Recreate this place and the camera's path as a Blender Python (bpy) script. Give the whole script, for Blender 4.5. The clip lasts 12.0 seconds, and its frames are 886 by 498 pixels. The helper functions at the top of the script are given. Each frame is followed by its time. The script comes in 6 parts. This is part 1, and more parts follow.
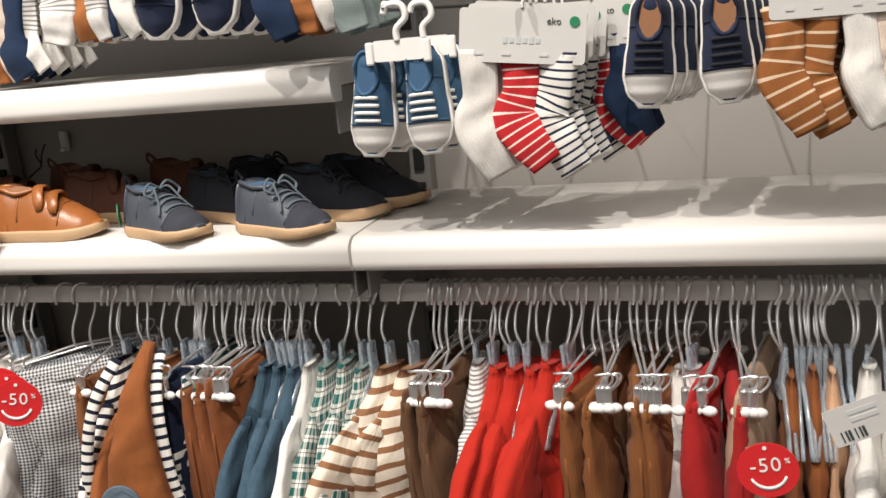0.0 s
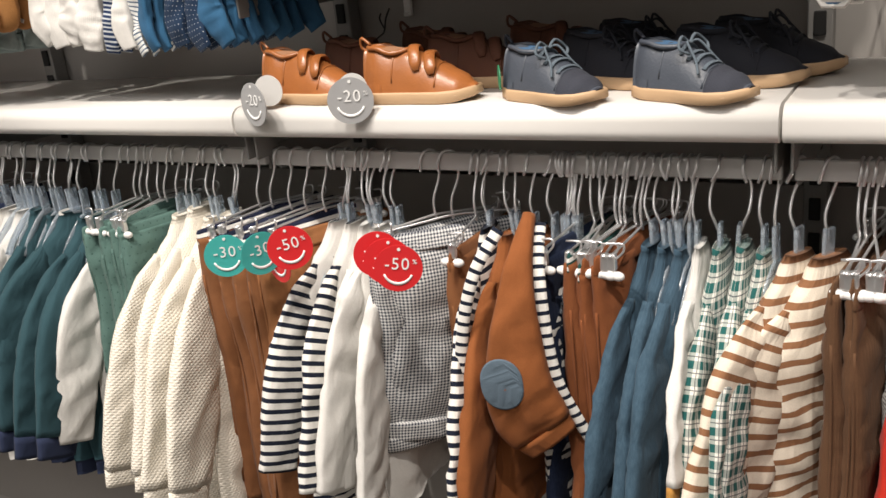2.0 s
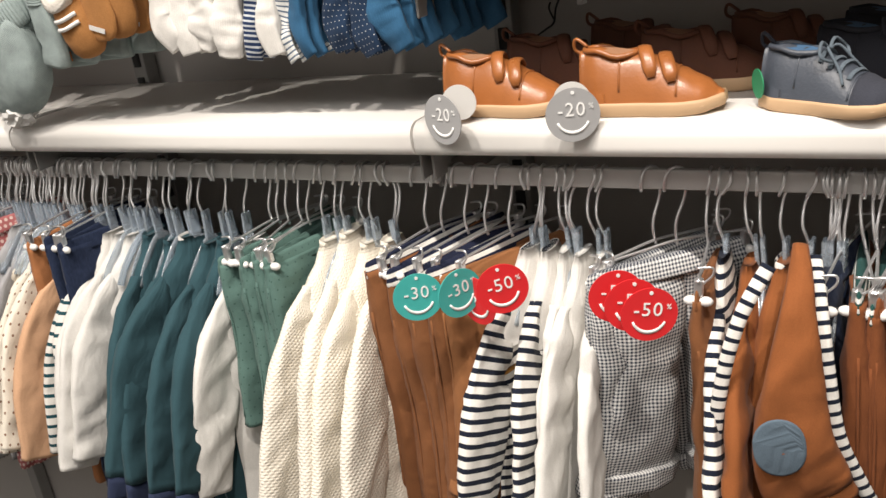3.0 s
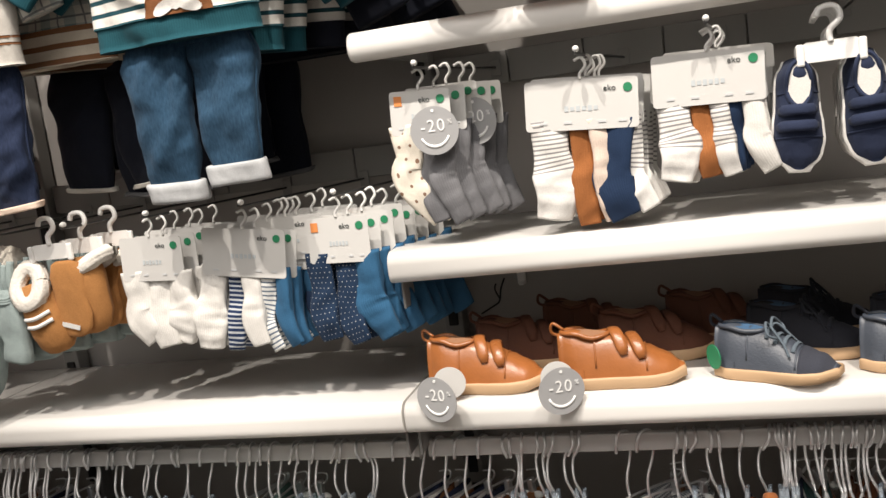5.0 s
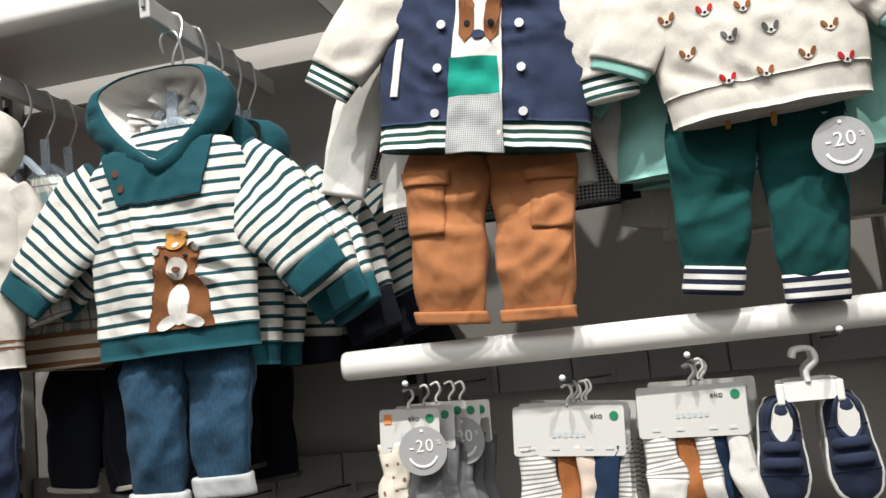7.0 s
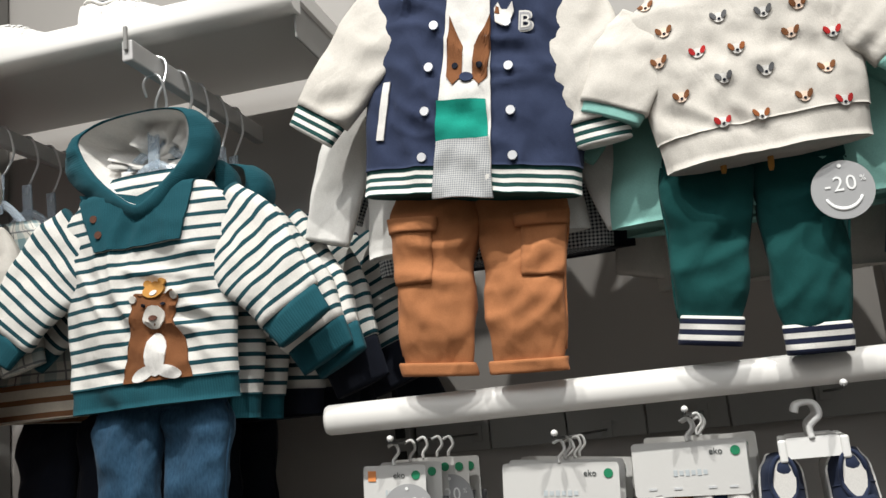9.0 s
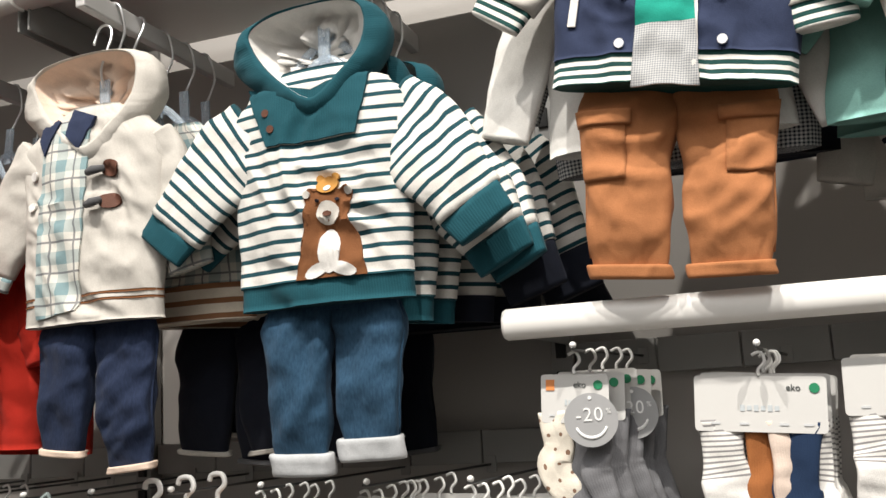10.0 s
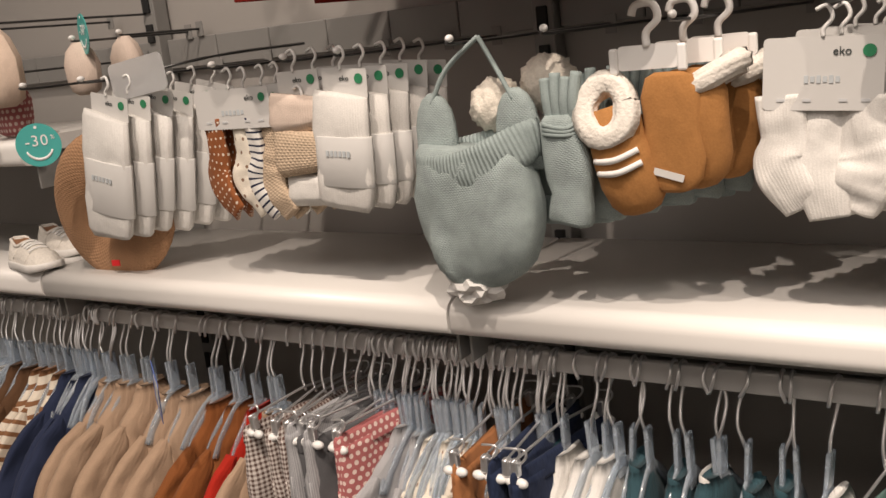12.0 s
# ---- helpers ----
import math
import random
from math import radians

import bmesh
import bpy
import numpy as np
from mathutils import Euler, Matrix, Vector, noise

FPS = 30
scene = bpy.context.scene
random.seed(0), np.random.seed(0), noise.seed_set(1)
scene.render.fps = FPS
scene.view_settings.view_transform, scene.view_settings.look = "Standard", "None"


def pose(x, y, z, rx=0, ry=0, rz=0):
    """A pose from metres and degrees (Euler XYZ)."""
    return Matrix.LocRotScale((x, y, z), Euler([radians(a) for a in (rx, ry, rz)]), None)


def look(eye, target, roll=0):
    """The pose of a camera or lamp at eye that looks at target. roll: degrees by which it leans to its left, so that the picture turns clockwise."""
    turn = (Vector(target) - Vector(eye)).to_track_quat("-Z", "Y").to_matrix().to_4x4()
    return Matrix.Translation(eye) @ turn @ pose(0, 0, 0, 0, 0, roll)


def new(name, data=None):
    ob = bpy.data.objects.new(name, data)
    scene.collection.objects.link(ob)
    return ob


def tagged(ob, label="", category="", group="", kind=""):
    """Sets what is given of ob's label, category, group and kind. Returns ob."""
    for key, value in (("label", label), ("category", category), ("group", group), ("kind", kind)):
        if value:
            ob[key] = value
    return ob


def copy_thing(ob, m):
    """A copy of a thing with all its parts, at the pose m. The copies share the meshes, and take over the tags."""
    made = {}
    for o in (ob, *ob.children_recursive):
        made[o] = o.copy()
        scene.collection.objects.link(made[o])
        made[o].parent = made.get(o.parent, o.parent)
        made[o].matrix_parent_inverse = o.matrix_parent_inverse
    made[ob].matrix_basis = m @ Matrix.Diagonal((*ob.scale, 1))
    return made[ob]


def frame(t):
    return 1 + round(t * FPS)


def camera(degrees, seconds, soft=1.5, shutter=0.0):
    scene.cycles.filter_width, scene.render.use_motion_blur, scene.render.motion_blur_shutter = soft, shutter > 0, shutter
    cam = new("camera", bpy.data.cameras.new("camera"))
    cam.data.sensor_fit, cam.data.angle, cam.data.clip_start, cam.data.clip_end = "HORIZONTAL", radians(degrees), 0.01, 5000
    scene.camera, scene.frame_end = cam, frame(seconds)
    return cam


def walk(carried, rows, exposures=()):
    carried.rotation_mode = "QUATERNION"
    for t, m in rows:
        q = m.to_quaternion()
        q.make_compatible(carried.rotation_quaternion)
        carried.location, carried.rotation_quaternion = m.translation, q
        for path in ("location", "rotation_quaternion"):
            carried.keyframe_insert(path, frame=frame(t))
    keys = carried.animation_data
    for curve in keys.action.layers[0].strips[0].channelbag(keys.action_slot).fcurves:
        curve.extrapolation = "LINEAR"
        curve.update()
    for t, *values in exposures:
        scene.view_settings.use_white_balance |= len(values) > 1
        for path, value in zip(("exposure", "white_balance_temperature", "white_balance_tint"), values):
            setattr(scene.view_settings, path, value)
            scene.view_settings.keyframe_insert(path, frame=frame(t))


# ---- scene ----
cam = camera(51.4, 12.0)
PATH = [
    (0, (0.368, 0.268, 1.376), (-0.188, 2.128, 0.895), -5.2),
    (0.5, (0.293, 0.254, 1.373), (-0.345, 2.068, 0.822), -5.2),
    (1, (0.252, 0.243, 1.358), (-0.447, 2.023, 0.775), -5.5),
    (1.5, (0.216, 0.242, 1.354), (-0.626, 1.948, 0.736), -5.4),
    (2, (0.138, 0.259, 1.344), (-0.808, 1.899, 0.697), -6.2),
    (2.5, (-0.018, 0.324, 1.371), (-1.015, 1.898, 0.644), -7.9),
    (4.5, (-0.328, 0.165, 1.443), (-0.832, 2.027, 0.915), -8.4),
    (5, (-0.304, 0.161, 1.489), (-0.85, 2.063, 1.205), -7.7),
    (5.5, (-0.305, 0.146, 1.522), (-0.844, 2.071, 1.477), -6.5),
    (6, (-0.297, 0.148, 1.537), (-0.835, 2.071, 1.646), -5.8),
    (6.5, (-0.295, 0.142, 1.544), (-0.819, 2.061, 1.749), -5.8),
    (7, (-0.289, 0.146, 1.55), (-0.757, 2.07, 1.83), -5.8),
    (7.5, (-0.264, 0.154, 1.556), (-0.695, 2.075, 1.908), -6.1),
    (9.5, (-0.313, 0.189, 1.541), (-0.798, 2.089, 1.933), -5.3),
    (10, (-0.402, 0.217, 1.501), (-1.05, 2.081, 1.827), -3.3),
    (10.5, (-0.498, 0.34, 1.483), (-1.373, 2.137, 1.557), -2.3),
    (11, (-0.578, 0.404, 1.458), (-1.625, 2.094, 1.243), -4.5),
    (11.5, (-0.671, 0.427, 1.431), (-1.7, 2.1, 1.054), -6.5),
    (12, (-0.837, 0.41, 1.422), (-1.91, 2.036, 0.969), -6.5),
]
walk(cam, [(t, look(eye, target, roll)) for t, eye, target, roll in PATH],
     [(0, -0.12, 6430, 10), (2.5, -0.07, 6470, 10), (4.5, 0.0, 6500, 10), (5.5, -0.08, 6450, 10), (6, -0.06, 6300, 8), (6.5, -0.25, 6100, 7), (7, -0.26, 6050, 6), (7.5, -0.42, 5980, 6), (9.5, -0.50, 5980, 6), (10, -0.15, 6250, 8), (10.5, -0.15, 6700, 11), (11, -0.16, 6850, 12), (11.5, -0.36, 7000, 14), (12, -0.36, 7100, 16)])

# ---- world and lamps ----
world = bpy.data.worlds.new("world")
scene.world = world
world.use_nodes = True
world.node_tree.nodes["Background"].inputs[0].default_value = (1.0, 0.93, 0.86, 1)
world.node_tree.nodes["Background"].inputs[1].default_value = 0.27


def spot(name, at, target, watts, size=0.03, angle=60, blend=0.6, colour=(1.0, 0.915, 0.82)):
    lamp = bpy.data.lights.new(name, "SPOT")
    lamp.energy, lamp.color, lamp.shadow_soft_size = watts, colour, size
    lamp.spot_size, lamp.spot_blend = radians(angle), blend
    ob = new(name, lamp)
    ob.matrix_world = look(at, target)
    return ob


# a row of track spotlights under the ceiling, before the shelves
for lamp_x, aim, power in ((0.42, 0.34, 218), (-0.48, -0.50, 216), (-1.22, -1.20, 204)):
    spot("track_spot", (lamp_x, -0.08, 3.66), (aim, 1.15, 1.30), power, size=0.020, angle=70, blend=0.8)
# unseen fill lamp, added to lift the shadows on and behind the shelves
ambient = bpy.data.lights.new("ambient_fill_light", "AREA")
ambient.shape, ambient.size, ambient.size_y, ambient.energy, ambient.color = "RECTANGLE", 4.0, 1.8, 104, (1.0, 0.95, 0.9)
new("ambient_fill_light", ambient).matrix_world = look((-0.7, -1.3, 3.7), (-0.7, -1.0, 0.0))


# ---- materials ----
def nodes_of(name):
    m = bpy.data.materials.new(name)
    m.use_nodes = True
    return m, m.node_tree.nodes, m.node_tree.links, m.node_tree.nodes["Principled BSDF"]


def math_node(nt, op, a, b=None, c=None):
    n = nt.nodes.new("ShaderNodeMath")
    n.operation = op
    for i, v in enumerate((a, b, c)):
        if v is None:
            continue
        if isinstance(v, (int, float)):
            n.inputs[i].default_value = v
        else:
            nt.links.new(v, n.inputs[i])
    return n.outputs[0]


def mix_colour(nt, fac, a, b):
    n = nt.nodes.new("ShaderNodeMix")
    n.data_type = "RGBA"
    for sock, v in ((n.inputs[0], fac), (n.inputs[6], a), (n.inputs[7], b)):
        if isinstance(v, (int, float)):
            sock.default_value = v
        elif isinstance(v, tuple):
            sock.default_value = (*v[:3], 1)
        else:
            nt.links.new(v, sock)
    return n.outputs[2]


def solid(name, colour, rough=0.5, metal=0.0, vary=0.06, scale=14, bump=0.0, bump_scale=200, spec=0.5):
    m, nodes, links, bsdf = nodes_of(name)
    nt = m.node_tree
    tc = nodes.new("ShaderNodeTexCoord")
    n = nodes.new("ShaderNodeTexNoise")
    n.inputs["Scale"].default_value, n.inputs["Detail"].default_value = scale, 5
    links.new(tc.outputs["Object"], n.inputs["Vector"])
    dark = tuple(c * (1 - vary * 2) for c in colour)
    light = tuple(min(1, c * (1 + vary)) for c in colour)
    links.new(mix_colour(nt, n.outputs[0], dark, light), bsdf.inputs["Base Color"])
    links.new(math_node(nt, "MULTIPLY_ADD", n.outputs[0], 0.16, max(0.02, rough - 0.08)), bsdf.inputs["Roughness"])
    bsdf.inputs["Metallic"].default_value = metal
    bsdf.inputs["Specular IOR Level"].default_value = spec
    if bump:
        f = nodes.new("ShaderNodeTexNoise")
        f.inputs["Scale"].default_value, f.inputs["Detail"].default_value = bump_scale, 3
        links.new(tc.outputs["Object"], f.inputs["Vector"])
        b = nodes.new("ShaderNodeBump")
        b.inputs["Strength"].default_value, b.inputs["Distance"].default_value = bump, 0.002
        links.new(f.outputs[0], b.inputs["Height"])
        links.new(b.outputs[0], bsdf.inputs["Normal"])
    return m


def clear_plastic(name, tint=(0.80, 0.90, 1.0), rough=0.12):
    m, nodes, links, bsdf = nodes_of(name)
    bsdf.inputs["Base Color"].default_value = (*tint, 1)
    bsdf.inputs["Roughness"].default_value = rough
    bsdf.inputs["Transmission Weight"].default_value = 0.74
    bsdf.inputs["IOR"].default_value = 1.45
    return m


def fabric(name, c1, kind="plain", c2=(0.8, 0.8, 0.8), c3=None, period=0.012, frac=0.5, bump=0.25, rough=0.9, vary=0.12, weave=900, crumple=0.0, limit=0.0):
    """A woven or knitted cloth; its pattern runs along the cloth (UV in metres)."""
    m, nodes, links, bsdf = nodes_of(name)
    nt = m.node_tree
    tc = nodes.new("ShaderNodeTexCoord")
    sep = nodes.new("ShaderNodeSeparateXYZ")
    links.new(tc.outputs["UV"], sep.inputs[0])
    u, v = sep.outputs[0], sep.outputs[1]

    def band(axis, p, f, shift=0.0):
        q = math_node(nt, "FRACT", math_node(nt, "ADD", math_node(nt, "DIVIDE", axis, p), shift))
        return math_node(nt, "LESS_THAN", q, f)

    col = c1
    height = None
    if kind == "stripe":
        lines = band(v, period, frac)
        if limit:
            lines = math_node(nt, "MULTIPLY", lines, math_node(nt, "LESS_THAN", v, limit))
        col = mix_colour(nt, lines, c1, c2)
    elif kind == "vstripe":
        col = mix_colour(nt, band(u, period, frac), c1, c2)
    elif kind == "check":
        a, b = band(u, period, 0.5), band(v, period, 0.5)
        s = math_node(nt, "MULTIPLY", math_node(nt, "ADD", a, b), 0.5)
        col = mix_colour(nt, s, c1, c2)
    elif kind == "plaid":
        a, b = band(u, period, frac), band(v, period * 1.1, frac, 0.3)
        s = math_node(nt, "MULTIPLY", math_node(nt, "ADD", a, b), 0.5)
        col = mix_colour(nt, s, c1, c2)
        t = math_node(nt, "MAXIMUM", band(u, period, 0.07, 0.28), band(v, period * 1.1, 0.07, 0.6))
        col = mix_colour(nt, math_node(nt, "MULTIPLY", t, 0.75), col, c3 or c2)
    elif kind == "dots":
        row = math_node(nt, "FLOOR", math_node(nt, "DIVIDE", v, period))
        uu = math_node(nt, "FRACT", math_node(nt, "ADD", math_node(nt, "DIVIDE", u, period), math_node(nt, "MULTIPLY", row, 0.5)))
        vv = math_node(nt, "FRACT", math_node(nt, "DIVIDE", v, period))
        du, dv = math_node(nt, "SUBTRACT", uu, 0.5), math_node(nt, "SUBTRACT", vv, 0.5)
        d = math_node(nt, "SQRT", math_node(nt, "ADD", math_node(nt, "MULTIPLY", du, du), math_node(nt, "MULTIPLY", dv, dv)))
        col = mix_colour(nt, math_node(nt, "LESS_THAN", d, frac), c1, c2)
    elif kind == "denim":
        st = nodes.new("ShaderNodeTexNoise")
        mp = nodes.new("ShaderNodeMapping")
        mp.inputs["Scale"].default_value = (420, 130, 1)
        links.new(tc.outputs["UV"], mp.inputs["Vector"])
        links.new(mp.outputs[0], st.inputs["Vector"])
        st.inputs["Scale"].default_value, st.inputs["Detail"].default_value = 1.0, 6
        col = mix_colour(nt, math_node(nt, "MULTIPLY_ADD", st.outputs[0], 1.5, -0.25), c1, c2)
    elif kind == "rib":
        height = math_node(nt, "SINE", math_node(nt, "MULTIPLY", u, 2 * math.pi / period))
    elif kind == "hrib":
        height = math_node(nt, "SINE", math_node(nt, "MULTIPLY", v, 2 * math.pi / period))
    elif kind == "cord":
        height = math_node(nt, "SINE", math_node(nt, "MULTIPLY", u, 2 * math.pi / 0.0035))
    elif kind == "knit":
        row = math_node(nt, "FLOOR", math_node(nt, "DIVIDE", v, period * 0.5))
        ph = math_node(nt, "MULTIPLY", row, math.pi)
        a = math_node(nt, "SINE", math_node(nt, "ADD", math_node(nt, "MULTIPLY", u, 2 * math.pi / period), ph))
        b = math_node(nt, "ABSOLUTE", math_node(nt, "SINE", math_node(nt, "MULTIPLY", v, 2 * math.pi / period)))
        height = math_node(nt, "MULTIPLY", math_node(nt, "ADD", a, 1.0), b)
    n = nodes.new("ShaderNodeTexNoise")
    n.inputs["Scale"].default_value, n.inputs["Detail"].default_value = 45, 6
    links.new(tc.outputs["Object"], n.inputs["Vector"])
    shade = math_node(nt, "MULTIPLY_ADD", n.outputs[0], 2 * vary, 1 - vary)
    fine = nodes.new("ShaderNodeTexNoise")
    fine.inputs["Scale"].default_value, fine.inputs["Detail"].default_value = weave, 2
    links.new(tc.outputs["Object"], fine.inputs["Vector"])
    shade = math_node(nt, "MULTIPLY", shade, math_node(nt, "MULTIPLY_ADD", fine.outputs[0], 0.36, 0.82))
    hsv = nodes.new("ShaderNodeHueSaturation")
    links.new(shade, hsv.inputs["Value"])
    if isinstance(col, tuple):
        hsv.inputs["Color"].default_value = (*col, 1)
    else:
        links.new(col, hsv.inputs["Color"])
    links.new(hsv.outputs[0], bsdf.inputs["Base Color"])
    b1 = nodes.new("ShaderNodeBump")
    b1.inputs["Strength"].default_value, b1.inputs["Distance"].default_value = bump, 0.0012
    links.new(fine.outputs[0], b1.inputs["Height"])
    last = b1
    soft = nodes.new("ShaderNodeTexNoise")
    stretch = nodes.new("ShaderNodeMapping")
    stretch.inputs["Scale"].default_value = (34, 20, 1)
    links.new(tc.outputs["UV"], stretch.inputs["Vector"])
    links.new(stretch.outputs[0], soft.inputs["Vector"])
    soft.inputs["Scale"].default_value, soft.inputs["Detail"].default_value, soft.inputs["Distortion"].default_value = 1.0, 2.5, 0.35
    b2 = nodes.new("ShaderNodeBump")
    b2.inputs["Strength"].default_value, b2.inputs["Distance"].default_value = 0.36 if kind not in ("rib", "knit") else 0.25, 0.010
    links.new(soft.outputs[0], b2.inputs["Height"])
    links.new(last.outputs[0], b2.inputs["Normal"])
    last = b2
    if crumple:
        thin = nodes.new("ShaderNodeTexNoise")
        thin.noise_type = "RIDGED_MULTIFRACTAL"
        thin.inputs["Scale"].default_value, thin.inputs["Detail"].default_value, thin.inputs["Distortion"].default_value = 1.0, 3.0, 0.6
        skew = nodes.new("ShaderNodeMapping")
        skew.inputs["Scale"].default_value, skew.inputs["Rotation"].default_value = (42, 30, 1), (0, 0, 0.6)
        links.new(tc.outputs["UV"], skew.inputs["Vector"])
        links.new(skew.outputs[0], thin.inputs["Vector"])
        b4 = nodes.new("ShaderNodeBump")
        b4.inputs["Strength"].default_value, b4.inputs["Distance"].default_value = crumple, 0.004
        links.new(thin.outputs[0], b4.inputs["Height"])
        links.new(last.outputs[0], b4.inputs["Normal"])
        last = b4
    if height is not None:
        b3 = nodes.new("ShaderNodeBump")
        b3.inputs["Strength"].default_value, b3.inputs["Distance"].default_value = (0.45, 0.0011) if kind == "knit" else (0.55, 0.0014) if kind == "hrib" else (0.16, 0.0006)
        links.new(height, b3.inputs["Height"])
        links.new(last.outputs[0], b3.inputs["Normal"])
        last = b3
    links.new(last.outputs[0], bsdf.inputs["Normal"])
    bsdf.inputs["Roughness"].default_value = rough
    bsdf.inputs["Specular IOR Level"].default_value = 0.2
    bsdf.inputs["Sheen Weight"].default_value = 0.04
    return m


WHITE_STEEL = solid("white_powder_coat", (0.78, 0.76, 0.73), 0.38, vary=0.02, scale=5)
WALL_PANEL = solid("taupe_back_panel", (0.36, 0.34, 0.32), 0.55, vary=0.05, scale=3, bump=0.05, bump_scale=400)
GREY_STEEL = solid("grey_powder_coat", (0.24, 0.235, 0.225), 0.45, vary=0.05)
RAIL_STEEL = solid("rail_grey_steel", (0.5, 0.49, 0.48), 0.4, vary=0.05)
SLOT_DARK = solid("slot_dark", (0.012, 0.012, 0.012), 0.8)
CHROME = solid("polished_steel", (0.82, 0.82, 0.83), 0.30, 0.85, vary=0.05)
DARK_WIRE = solid("dark_steel_wire", (0.10, 0.10, 0.10), 0.35, 0.8)
CLEAR = clear_plastic("clear_hanger_plastic")
WHITE_PLASTIC = solid("white_plastic", (0.82, 0.81, 0.79), 0.35, vary=0.03)
CARD_WHITE = solid("white_card", (0.62, 0.61, 0.59), 0.6, vary=0.03, bump=0.04)
INK_GREY = solid("pale_grey_ink", (0.60, 0.61, 0.62), 0.6)
INK_PALE = solid("very_pale_ink", (0.52, 0.56, 0.58), 0.6)
INK_DARK = solid("dark_ink", (0.05, 0.06, 0.06), 0.6)
GREEN_INK = solid("green_ink", (0.02, 0.22, 0.10), 0.5)
ORANGE_INK = solid("orange_ink", (0.75, 0.27, 0.08), 0.5)
DISC_RED = solid("red_label_card", (0.68, 0.025, 0.03), 0.4, vary=0.03)
DISC_TEAL = solid("teal_label_card", (0.06, 0.42, 0.39), 0.4, vary=0.03)
DISC_GREY = solid("grey_label_card", (0.36, 0.36, 0.365), 0.4, vary=0.03)
LABEL_WHITE = solid("label_white_ink", (0.85, 0.85, 0.84), 0.5, vary=0.01)
FLOOR_MAT = solid("dark_floor_vinyl", (0.10, 0.09, 0.08), 0.5, vary=0.15, scale=6)
CEILING_MAT = solid("ceiling_paint", (0.78, 0.77, 0.75), 0.8, vary=0.03)
PALE_WALL = solid("pale_wall_paint", (0.72, 0.70, 0.67), 0.7, vary=0.04, scale=2)
SHOP_WALL = solid("shop_wall_paint", (0.45, 0.43, 0.41), 0.7, vary=0.05, scale=2)

